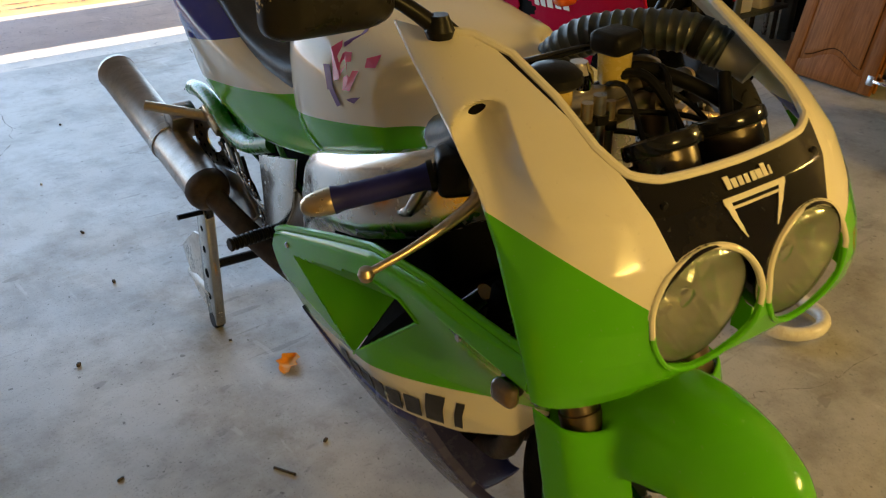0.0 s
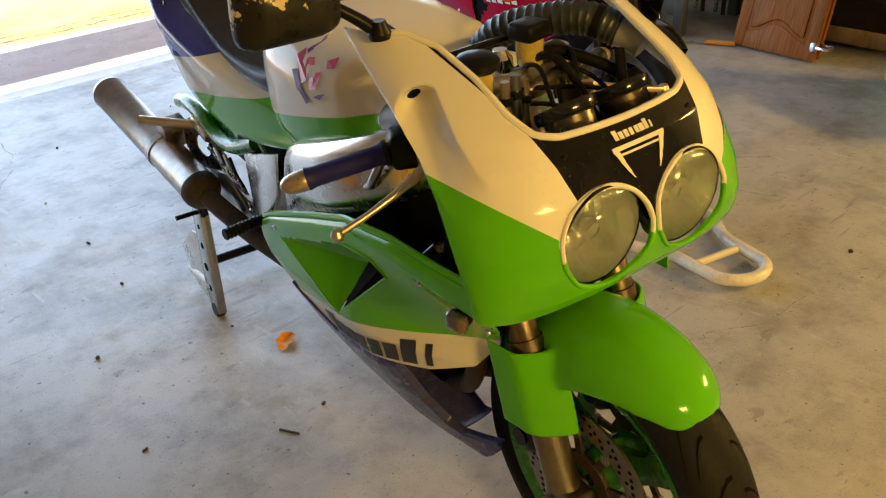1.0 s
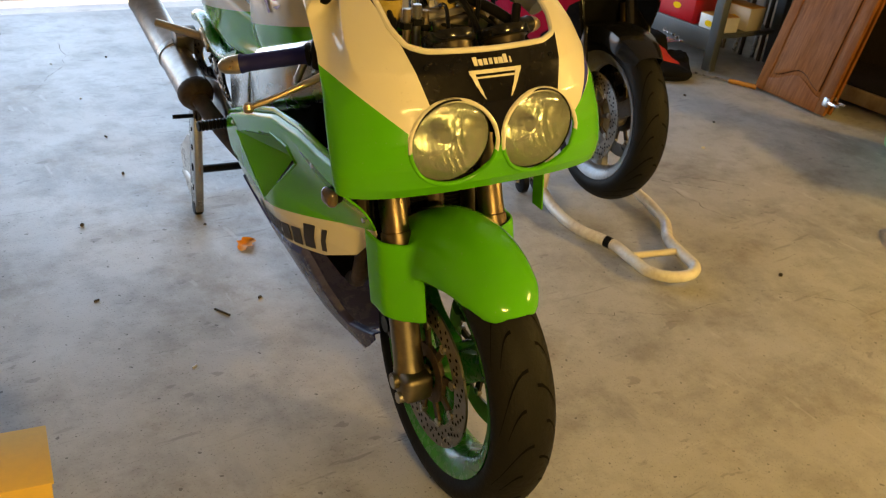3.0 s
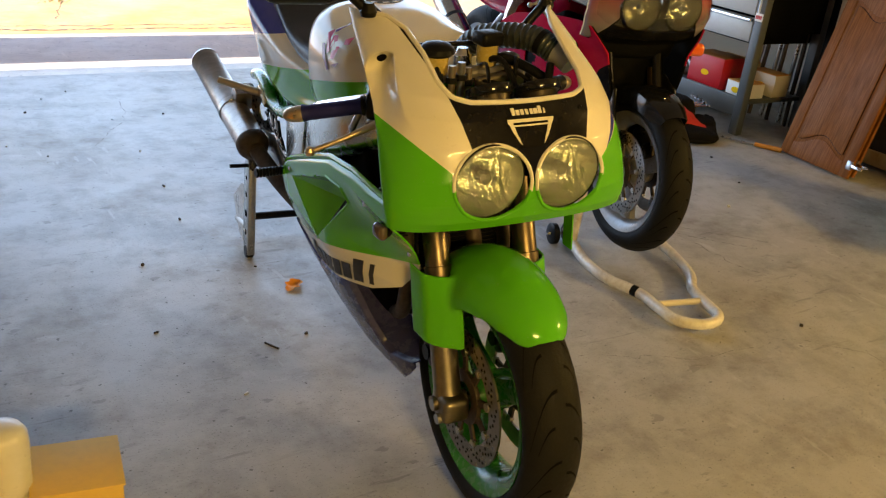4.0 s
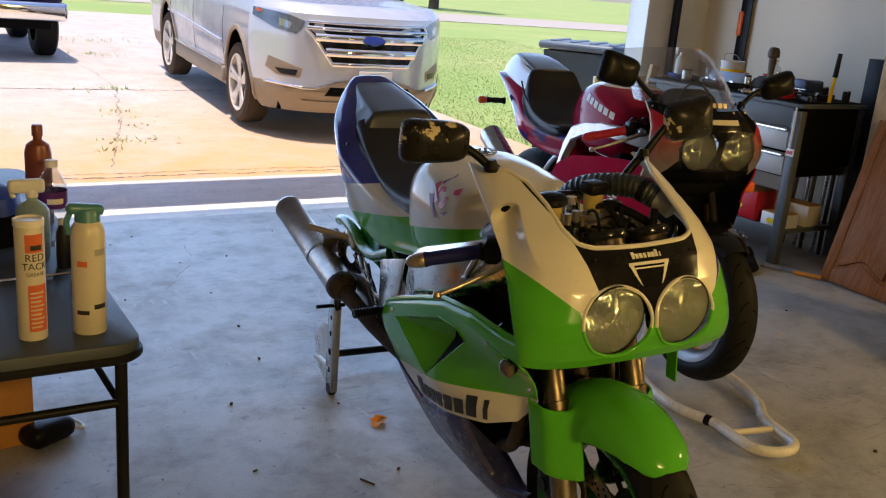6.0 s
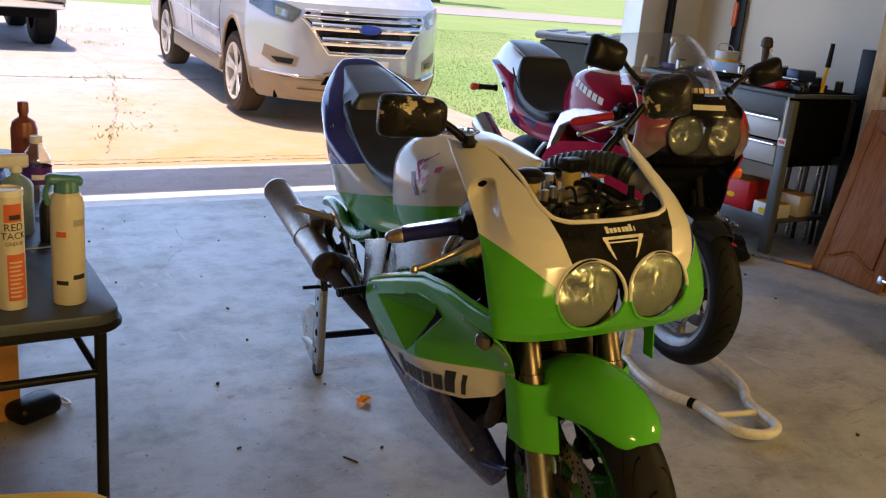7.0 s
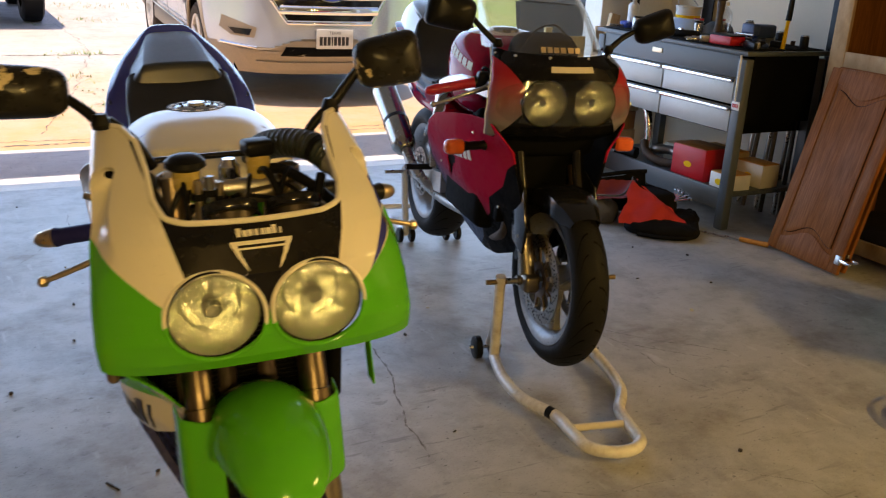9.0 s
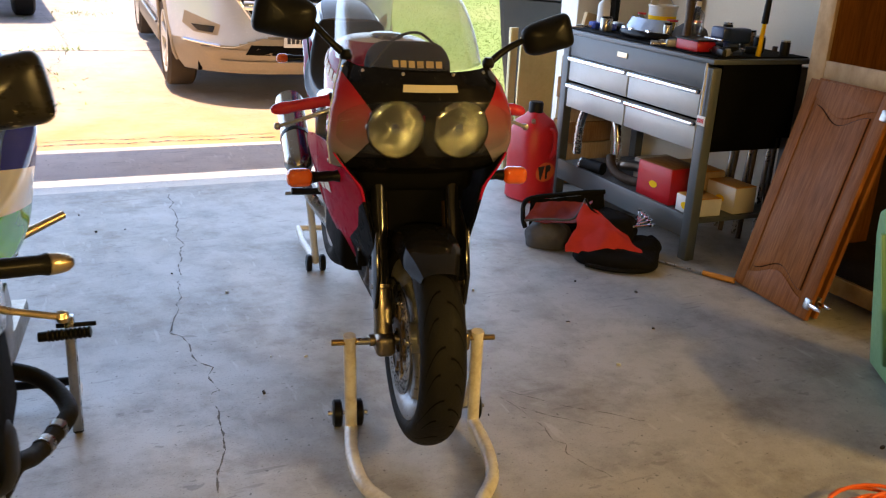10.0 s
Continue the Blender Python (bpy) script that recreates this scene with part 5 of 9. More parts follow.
part("air_hose", sweep(bmesh.new(), hose_pts, [0.0268 + 0.0022 * (i % 3 == 0) for i in range(len(hose_pts))], 20), "hose", K, "grey rubber ram-air hose")
part("hose_clamp", sweep(bmesh.new(), [hose_pts[10], hose_pts[13]], 0.0292, 20), "black", K)
part("air_duct", sweep(bmesh.new(), spline([(0.190, 0.125, 0.998), (0.184, 0.145, 1.010), (0.178, 0.163, 1.017)], 4), [0.022 + 0.0005 * i for i in range(9)], 18), "drawer", K, "pale plastic air duct")
hose2 = spline([(-0.165, 0.235, 0.985), (-0.158, 0.26, 0.965), (-0.145, 0.31, 0.93), (-0.13, 0.38, 0.90)], 6)
part("air_hose", sweep(bmesh.new(), hose2, 0.032, 18), "hose", K, "grey rubber ram-air hose")
clip_on(K, -1, (-0.125, 0.262, 0.905), (-0.343, 0.373, 0.858), "grip_navy", "lever", "lever", -0.026, "black throttle-side handlebar", 0.085)
clip_on(K, 1, (0.125, 0.262, 0.925), (0.355, 0.385, 0.880), "black", "lever", "lever", -0.022, "black clutch-side handlebar", 0.10)
mirror(K, (-0.217, 0.255, 1.097), (-0.240, 0.270, 1.119), (-0.269, 0.285, 1.142), -1, "chip_black", 4, (0.160, 0.055, 0.092))
mirror(K, (0.205, 0.270, 1.096), (0.236, 0.268, 1.135), (0.260, 0.265, 1.166), 1, "chip_black", -8, (0.132, 0.055, 0.100))
for sx in (-1, 1):
    part("mirror_brace", tube([(sx * 0.205, 0.27, 1.10), (sx * 0.165, 0.27, 1.06), (sx * 0.135, 0.275, 1.005)], 0.010, 6, 10), "black", K)


# tank, seat and tail
def lofted(stations, n, expo):
    """Rounded body along y: stations of (y, half width, low, high, belly of the flank)."""
    keys = [[(s[0], s[k]) for s in stations] for k in (1, 2, 3)]
    y0, y1 = stations[0][0], stations[-1][0]
    rows = []
    for i in range(n + 1):
        y = y0 + (y1 - y0) * i / n
        h, lo, hi = (smooth1(k, y) for k in keys)
        row = []
        for j in range(48):
            a = 2 * math.pi * j / 48
            c, s = math.cos(a), math.sin(a)
            row.append(Vector((h * math.copysign(abs(c) ** expo, c), y, (lo + hi) / 2 + (hi - lo) / 2 * math.copysign(abs(s) ** expo, s))))
        rows.append(row)
    return rows


def smooth1(keys, x):
    if x <= keys[0][0]:
        return keys[0][1]
    for i, ((a, p), (b, q)) in enumerate(zip(keys, keys[1:])):
        if x <= b:
            o = keys[max(i - 1, 0)]
            d = keys[min(i + 2, len(keys) - 1)]
            t = (x - a) / (b - a)
            m0 = (q - o[1]) / (b - o[0]) * (b - a)
            m1 = (d[1] - p) / (d[0] - a) * (b - a)
            return (2 * t ** 3 - 3 * t * t + 1) * p + (t ** 3 - 2 * t * t + t) * m0 + (3 * t * t - 2 * t ** 3) * q + (t ** 3 - t * t) * m1
    return keys[-1][1]


TANK = [(0.325, 0.100, 0.86, 0.945), (0.36, 0.145, 0.81, 0.972), (0.45, 0.172, 0.765, 0.996), (0.56, 0.188, 0.715, 1.010), (0.68, 0.194, 0.705, 1.019), (0.78, 0.185, 0.706, 1.019), (0.86, 0.158, 0.715, 0.992), (0.92, 0.125, 0.735, 0.940), (0.95, 0.090, 0.780, 0.880)]
ASKEW = 0.036                                    # the rear body sits a little to the rider's left


def aside(v):
    return ASKEW * max(0.0, v - 0.55)


def hull(stations, n, shift, crown=0.006):
    """A creased body along y: stations of (y, deck half width, deck height, widest half width, its height, keel half width, keel height)."""
    keys = [[(q[0], q[k]) for q in stations] for k in range(1, 7)]
    y0, y1 = stations[0][0], stations[-1][0]
    rows = []
    for i in range(n + 1):
        v = y0 + (y1 - y0) * i / n
        a, zt, b, zb, c, zl = (smooth1(k, v) for k in keys)
        half = spline([(0, v, zt + crown), (a * 0.75, v, zt + crown * 0.5), (a, v, zt - 0.004), (a + (b - a) * 0.62, v, zt + (zb - zt) * 0.42), (b, v, zb), (b + (c - b) * 0.38, v, zb + (zl - zb) * 0.55), (c, v, zl), (0, v, zl - 0.003)], 5)
        rows.append([Vector((p.x + shift(v), v, p.z)) for p in half] + [Vector((shift(v) - p.x, v, p.z)) for p in reversed(half[1:-1])])
    return rows


def flank(stations, v, w, expo=0.62):
    """Half width of a lofted body at a place along it and a height."""
    h, lo, hi = (smooth1([(s[0], s[k]) for s in stations], v) for k in (1, 2, 3))
    s = max(-0.985, min(0.985, (w - (lo + hi) / 2) / ((hi - lo) / 2)))
    return h * (1 - abs(s) ** (2 / expo)) ** (expo / 2)


rows = lofted(TANK, 72, 0.62)
for row in rows:
    for p in row:
        q = ((p.y - 0.43) / 0.070) ** 2 + ((p.z - 0.950) / 0.046) ** 2
        if q < 1:
            p.x -= math.copysign(0.060 * (1 - q) ** 0.8, p.x)
        p.x += aside(p.y)
tank = part("fuel_tank", skin(bmesh.new(), rows, True, True), "tank", K, "white fuel tank with a green lower band", sharp=60)
CAPV, CAPZ = 0.775, 1.019
m = Matrix.Translation((aside(CAPV), CAPV, CAPZ))
cap = part("filler_cap", moved(lathe([(0.0, 0.012), (0.020, 0.012), (0.022, 0.006), (0.046, 0.005), (0.050, 0.002), (0.050, -0.006)], "z", (0, 0, 0), 36), m), "polished", tank, "polished round filler cap")
for i in range(7):
    a = 2 * math.pi * i / 7
    part("cap_bolt", moved(lathe([(0.0, 0.009), (0.0035, 0.009), (0.0045, 0.004)], "z", (0.038 * math.cos(a), 0.038 * math.sin(a), 0.0), 10), m), "black", cap)
bm = lathe([(0.051, 0.0), (0.068, 0.0), (0.068, 0.0025), (0.051, 0.0025), (0.051, 0.0)], "z", (0, 0, 0), 40)
part("cap_sticker", moved(bm, m), "ink", tank, "dark ring sticker")
for i in range(12):                              # pale ticks printed on the ring
    a = 2 * math.pi * i / 12
    part("sticker_bar", moved(box((0.0595 * math.cos(a), 0.0595 * math.sin(a), 0.0027), (0.009, 0.017, 0.001), (0, 0, math.degrees(a))), m), "white_print", tank)
# jagged pink and violet scrawl on the tank's flanks
SCRAWL = (("violet_print", ((0.612, 0.978), (0.598, 0.998), (0.590, 0.994), (0.604, 0.974))), ("pink_print", ((0.634, 0.968), (0.618, 0.980), (0.590, 0.938), (0.604, 0.928))),
          ("pink_print", ((0.606, 0.930), (0.590, 0.934), (0.585, 0.972), (0.600, 0.968))), ("pink_print", ((0.598, 0.970), (0.582, 0.972), (0.560, 0.928), (0.577, 0.922))),
          ("pink_print", ((0.573, 0.924), (0.558, 0.926), (0.548, 0.956), (0.562, 0.953))), ("pink_print", ((0.545, 0.972), (0.525, 0.980), (0.518, 0.966), (0.538, 0.962))),
          ("violet_print", ((0.640, 0.944), (0.622, 0.948), (0.602, 0.916), (0.620, 0.912))), ("violet_print", ((0.616, 0.914), (0.602, 0.918), (0.580, 0.900), (0.592, 0.894))),
          ("violet_print", ((0.566, 0.912), (0.552, 0.918), (0.530, 0.925), (0.545, 0.912))))
for sx in (-1, 1):
    for material, quad in SCRAWL:
        quad = [(0.585 + 1.05 * (v - 0.585), 0.945 + 1.08 * (w - 0.945)) for v, w in quad]
        bm = bmesh.new()
        bm.faces.new([bm.verts.new((sx * (flank(TANK, v, w) + 0.003) + aside(v), v, w)) for v, w in quad])
        part("tank_graphic", bm, material, tank, "jagged pink and violet scrawl", smooth=False)

rows = hull([(0.79, 0.060, 0.905, 0.085, 0.880, 0.080, 0.83), (0.86, 0.095, 0.880, 0.138, 0.858, 0.142, 0.81), (0.95, 0.110, 0.868, 0.152, 0.852, 0.160, 0.815), (1.10, 0.120, 0.880, 0.158, 0.870, 0.166, 0.835),
             (1.22, 0.125, 0.920, 0.154, 0.910, 0.163, 0.872), (1.30, 0.130, 0.970, 0.154, 0.955, 0.160, 0.905), (1.385, 0.125, 1.020, 0.150, 0.990, 0.152, 0.930)], 44, aside, -0.006)
seat = part("seat", skin(bmesh.new(), rows, True, True), "seat", K, "black vinyl rider seat", sharp=60)

def pad_block(stations, n, shift):
    """A crisp upholstered block along y: stations of (y, deck half width, deck height, foot half width, foot height)."""
    keys = [[(q[0], q[k]) for q in stations] for k in range(1, 5)]
    rows = []
    for i in range(n + 1):
        v = stations[0][0] + (stations[-1][0] - stations[0][0]) * (i / n) ** 1.5
        a, zt, b, zb = (curve1(k, v) for k in keys)
        half = [(0, zt + 0.004), (a * 0.6, zt + 0.003), (a - 0.009, zt), (a - 0.003, zt - 0.003), (a + 0.001, zt - 0.008), (a + (b - a) * 0.6, zt + (zb - zt) * 0.55), (b, zb + 0.006), (b - 0.003, zb)]
        rows.append([Vector((shift(v) + u, v, w)) for u, w in half] + [Vector((shift(v) - u, v, w)) for u, w in reversed(half[1:])])
    return skin(bmesh.new(), rows, True, True)


bm = pad_block([(1.335, 0.122, 0.958, 0.138, 0.940), (1.340, 0.116, 0.985, 0.142, 0.944), (1.350, 0.107, 1.026, 0.146, 0.954), (1.356, 0.103, 1.037, 0.147, 0.960), (1.364, 0.102, 1.042, 0.148, 0.966), (1.45, 0.097, 1.060, 0.146, 0.998),
                (1.56, 0.086, 1.084, 0.126, 1.020), (1.64, 0.074, 1.100, 0.100, 1.050), (1.668, 0.066, 1.104, 0.085, 1.064), (1.678, 0.056, 1.096, 0.075, 1.066)], 90, aside)
part("pillion_pad", bm, "pad", K, "grey vinyl pillion pad", sharp=32)
rows = hull([(0.76, 0.110, 0.830, 0.158, 0.800, 0.152, 0.725), (0.90, 0.140, 0.832, 0.178, 0.805, 0.164, 0.695), (1.05, 0.158, 0.848, 0.198, 0.818, 0.168, 0.672), (1.20, 0.165, 0.892, 0.210, 0.845, 0.168, 0.672), (1.30, 0.167, 0.925, 0.216, 0.875, 0.164, 0.685),
             (1.36, 0.165, 0.952, 0.218, 0.900, 0.158, 0.695), (1.42, 0.160, 1.002, 0.209, 0.935, 0.148, 0.712), (1.52, 0.138, 1.050, 0.186, 0.980, 0.118, 0.770), (1.61, 0.102, 1.085, 0.142, 1.030, 0.080, 0.870), (1.69, 0.065, 1.116, 0.085, 1.075, 0.050, 0.980), (1.73, 0.040, 1.110, 0.050, 1.080, 0.020, 1.040)], 64, aside)
tail = part("tail_fairing", skin(bmesh.new(), rows, True, True), "tail", K, "blue, white and green tail fairing", sharp=60)
for sx in (-1, 1):
    part("screw", lathe([(0.0, sx * 0.004), (0.006, sx * 0.004), (0.008, 0.0)], "x", (aside(1.33) + sx * 0.196, 1.33, 0.945), 12), "black", tail)
    bm = bmesh.new()
    for k in range(5):                           # plain slanted bars of the tail's lettering
        v = 1.47 - 0.022 * k
        rows = [[Vector((aside(v) + sx * (0.2085 - 0.25 * max(0.0, w - 0.90) - 0.30 * max(0.0, v - 1.42)), v - 0.10 * (w - 0.9), w)) for v in (v - 0.014, v)] for w in (0.895, 0.935)]
        skin(bm, rows)
    part("lettering", thicken(bm, 0.001), "drawer", tail, "pale lettering bars")

# frame, engine and running gear
for sx in (-1, 1):
    rows = []
    for v, w, h, u in ((0.26, 0.885, 0.055, 0.09), (0.36, 0.830, 0.065, 0.165), (0.50, 0.775, 0.070, 0.195), (0.64, 0.725, 0.070, 0.190), (0.74, 0.665, 0.075, 0.165), (0.80, 0.58, 0.07, 0.15), (0.82, 0.48, 0.05, 0.145)):
        rows.append([(sx * (u + 0.030 * c), v + 0.18 * h * s, w + h * s) for c, s in ((math.copysign(abs(math.cos(a)) ** 0.7, math.cos(a)), math.copysign(abs(math.sin(a)) ** 0.8, math.sin(a))) for a in (2 * math.pi * k / 20 for k in range(20)))])
    part("frame_spar", skin(bmesh.new(), [[p for p in r] for r in zip(*[spline(c, 5) for c in zip(*rows)])], True, True), "spar", K, "polished aluminium frame spar", sharp=25)
    part("rearset_plate", prism([(0.0, 0.0), (0.10, 0.02), (0.16, 0.09), (0.14, 0.16), (0.02, 0.14), (-0.03, 0.07)], 0.008, pose(sx * 0.165 + 0.004, 0.83, 0.48, 90, 0, 90), 0.002), "brushed", K, "alloy footrest plate")
    peg_pts = [Vector((sx * (0.17 + (0.055 if sx > 0 else 0.0) + 0.115 * i / 46), 0.96 - 0.015 * i / 46, 0.50 + 0.005 * i / 46)) for i in range(47)]
    part("footpeg", sweep(bmesh.new(), peg_pts, [0.0148 if i > 8 and i % 4 < 2 else 0.0122 for i in range(47)], 10), "black", K, "knurled black footpeg")
    bm = rod((sx * 0.150, 1.36, 0.612), (sx * 0.274, 1.435, 0.646), 0.013, 0.011, seg=12)
    add(bm, box((sx * 0.150, 1.33, 0.615), (0.03, 0.09, 0.035), (20, 0, 0), bev=0.008))
    part("pillion_peg", bm, "lever", K, "folding alloy pillion peg")
    rows = [[(sx * (0.125 + 0.02 * c), v, w + h * s) for c, s in ((-1, -1), (1, -1), (1, 1), (-1, 1))] for v, w, h in ((0.82, 0.46, 0.04), (1.0, 0.43, 0.035), (1.2, 0.40, 0.03), (1.46, 0.372, 0.03))]
    part("swingarm", skin(bmesh.new(), rows, True, True), "fork", K, "grey alloy swingarm with no wheel in it")
    part("subframe", rod((sx * 0.10, 0.78, 0.76), (sx * 0.12, 1.28, 0.84), 0.012), "green_metal", K)
    part("frame_tube", rod((sx * 0.14, 0.84, 0.55), (sx * 0.12, 1.15, 0.79), 0.012), "green_metal", K)
bm = box((0, 0.50, 0.56), (0.36, 0.40, 0.26), bev=0.04, seg=3)
add(bm, box((0, 0.44, 0.72), (0.36, 0.22, 0.18), (-25, 0, 0), bev=0.03, seg=3))
add(bm, box((0, 0.52, 0.40), (0.24, 0.40, 0.16), bev=0.04, seg=3))
add(bm, box((0.13, 0.50, 0.60), (0.17, 0.34, 0.26), (6, 0, 0), bev=0.05, seg=4))
engine = part("engine", bm, "matt_black", K, "dark engine block")
part("generator_cover", lathe([(0.0, 0.050), (0.045, 0.048), (0.068, 0.036), (0.080, 0.012), (0.084, 0.0)], "x", (0.175, 0.46, 0.50), 32), "leg_black", engine, "black generator cover")
for k in range(6):
    a = 2 * math.pi * k / 6
    part("cover_bolt", lathe([(0.0, 0.010), (0.005, 0.010), (0.006, 0.0)], "x", (0.188, 0.46 + 0.076 * math.cos(a), 0.50 + 0.076 * math.sin(a)), 8), "steel", engine)
part("radiator_shroud", box((0.185, 0.27, 0.60), (0.03, 0.10, 0.24), (10, 0, 0), bev=0.012, seg=3), "matt_black", K)
for sx in (-1, 1):
    part("engine_cover", lathe([(0.0, sx * 0.03), (0.05, sx * 0.028), (0.078, sx * 0.016), (0.084, 0.0)], "x", (sx * 0.178, 0.60, 0.555), 32), "alu", engine, "alloy engine cover")
    part("cam_cover", box((sx * 0.13, 0.50, 0.775), (0.09, 0.22, 0.07), (-10, 0, 0), bev=0.03, seg=4), "brushed", engine)
bm = box((0, 0.235, 0.62), (0.33, 0.035, 0.26), (12, 0, 0), bev=0.008)
rad = part("radiator", bm, "matt_black", K, "black finned radiator")
for i in range(22):
    part("fin", box((0, 0.214 + 0.0022 * (11 - i) * 0.9, 0.50 + 0.011 * i), (0.30, 0.006, 0.003)), "black", rad)
for sx in (-1, 1):
    part("coolant_hose", tube([(sx * 0.16, 0.24, 0.72), (sx * 0.185, 0.28, 0.66), (sx * 0.18, 0.30, 0.56), (sx * 0.15, 0.33, 0.48), (sx * 0.12, 0.36, 0.42)], 0.016, 8, 14), "gloss_black", K, "black coolant hose")
lh = part("coolant_hose", tube([(0.16, 0.93, 0.44), (0.215, 0.90, 0.43), (0.262, 0.84, 0.415), (0.288, 0.755, 0.405), (0.262, 0.68, 0.40), (0.232, 0.60, 0.405), (0.206, 0.53, 0.43), (0.180, 0.49, 0.40), (0.13, 0.45, 0.34)], 0.0195, 8, 16), "rubber", K, "thick black coolant hose looping outside the engine")
for q, w in (((0.270, 0.705, 0.401), (0.264, 0.685, 0.400)), ((0.250, 0.648, 0.4005), (0.242, 0.626, 0.402))):
    part("hose_clamp", sweep(bmesh.new(), [q, w], 0.0215, 18), "steel", lh, "bright steel hose clamp")
part("fairing_tab", thicken(skin(bmesh.new(), [[(0.215 + 0.004 * k, 0.085 + 0.018 * j, 0.735 - 0.052 * k) for j in range(3)] for k in range(4)]), 0.003), "green", K, "short green fairing tab")
part("clutch_cable", tube([(-0.20, 0.30, 0.90), (-0.215, 0.34, 0.83), (-0.20, 0.38, 0.80), (-0.20, 0.46, 0.775), (-0.19, 0.55, 0.77)], 0.008, 8, 10), "steel", K, "ribbed metal cable sleeve")
for i, x in enumerate((-0.12, -0.04, 0.04, 0.12)):
    part("exhaust_header", tube([(x, 0.30, 0.66), (x, 0.215, 0.58), (x, 0.23, 0.44), (x * 0.8, 0.33, 0.35), (x * 0.5, 0.55, 0.325), (-0.05, 0.72, 0.34)], 0.019, 8, 12), "rust", K, "burnt steel exhaust header")
part("exhaust_link", tube([(-0.05, 0.70, 0.335), (-0.10, 0.88, 0.335), (-0.15, 1.05, 0.380), (-0.19, 1.18, 0.435), (-0.208, 1.28, 0.472)], 0.026, 8, 16), "rust", K, "burnt steel link pipe")
a, b = Vector((-0.208, 1.275, 0.470)), Vector((-0.236, 1.83, 0.612))
muf = part("muffler", sweep(bmesh.new(), [a.lerp(b, t) for t in (0, 0.015, 0.02, 0.97, 0.975, 1.0, 1.0, 0.96)], [0.042, 0.051, 0.049, 0.049, 0.051, 0.047, 0.037, 0.035], 36), "brushed", K, "brushed aluminium muffler")
part("muffler_cap", sweep(bmesh.new(), [a.lerp(b, t) for t in (-0.055, -0.03, 0.0, 0.03)], [0.030, 0.046, 0.052, 0.052], 32), "rust", muf, "heat-stained end cap")
part("muffler_strap", sweep(bmesh.new(), [a.lerp(b, t) for t in (0.36, 0.40)], 0.0515, 36), "steel", muf)
part("muffler_bracket", box((-0.185, 1.47, 0.575), (0.07, 0.06, 0.07), (20, 0, 0), bev=0.006), "brushed", muf)
part("hugger", thicken(skin(bmesh.new(), [[(-0.125, 0.98 + 0.34 * i / 8, 0.555 + 0.17 * j / 5 + 0.03 * i / 8) for j in range(6)] for i in range(9)]), 0.004), "green_metal", K, "green inner panel below the tail")
side_on = Matrix(((0, 0, 1, -0.156), (1, 0, 0, 0), (0, 1, 0, 0), (0, 0, 0, 1)))
part("swingarm_plate", prism([(1.12, 0.455), (1.20, 0.525), (1.43, 0.478), (1.42, 0.425), (1.30, 0.395), (1.17, 0.415)], 0.012, side_on, 0.003), "alu", K, "flat alloy swingarm plate")
part("frame_plate", prism([(1.03, 0.640), (0.84, 0.700), (0.88, 0.580), (0.96, 0.480), (1.05, 0.450), (1.035, 0.550)], 0.010, side_on @ Matrix.Translation((0, 0, -0.012)), 0.003), "spar", K, "alloy frame side plate")
part("frame_rail", tube([(-0.135, 1.50, 0.640), (-0.140, 1.42, 0.655), (-0.142, 1.33, 0.645), (-0.142, 1.25, 0.610), (-0.140, 1.15, 0.612), (-0.135, 1.02, 0.66)], 0.019, 6, 14), "green_metal", K, "green enamelled frame rail")
chain = part("chain", tube([(-0.152, 1.30, 0.572), (-0.154, 1.22, 0.552), (-0.155, 1.13, 0.535), (-0.155, 1.085, 0.49), (-0.153, 1.07, 0.43)], 0.004, 6, 6), "black", K, "slack greasy drive chain")
run = spline([Vector(p) for p in ((-0.152, 1.30, 0.572), (-0.154, 1.22, 0.552), (-0.155, 1.13, 0.535), (-0.155, 1.085, 0.49), (-0.153, 1.07, 0.43))], 8)
for i in range(1, len(run) - 1):
    way = run[i + 1] - run[i - 1]
    part("link", box(run[i] + Vector((-0.004 - 0.003 * (i % 2), 0, 0)), (0.003, 0.013, 0.011), (math.degrees(math.atan2(way.z, way.y)), 0, 0), bev=0.003, seg=1), "steel" if i % 3 else "rust", chain)
# black box added to stand for the shade under the tail
part("undertray", box((0.0, 0.97, 0.635), (0.27, 0.36, 0.13), bev=0.02), "matt_black", K)
hub = Matrix.Translation((-0.148, 1.355, 0.555)) @ pose(0, 0, 0, 0, 0, 14)
disc = part("loose_brake_disc", moved(lathe([(0.030, -0.002), (0.082, -0.002), (0.082, 0.002), (0.030, 0.002), (0.030, -0.002)], "x", (0, 0, 0), 36), hub), "disc", K, "drilled brake disc hanging by the swingarm")
for i in range(24):
    a = 2 * math.pi * i / 24
    r = 0.068 if i % 2 else 0.052
    part("drilling", moved(lathe([(0.0, 0.0), (0.0045, 0.0)], "x", (-0.0025, r * math.cos(a), r * math.sin(a)), 8), hub), "groove", disc)
for k in range(5):
    part("cable", tube([(-0.150, 1.30 - 0.03 * k, 0.575), (-0.160, 1.22 - 0.03 * k, 0.55 - 0.01 * k), (-0.158, 1.10 - 0.02 * k, 0.50), (-0.150, 1.04, 0.44 + 0.02 * k)], 0.005, 6, 8), "steel" if k % 2 else "black", K)
part("rear_mudguard", box((0, 1.40, 0.83), (0.12, 0.30, 0.02), (-35, 0, 0), bev=0.008), "black", K)

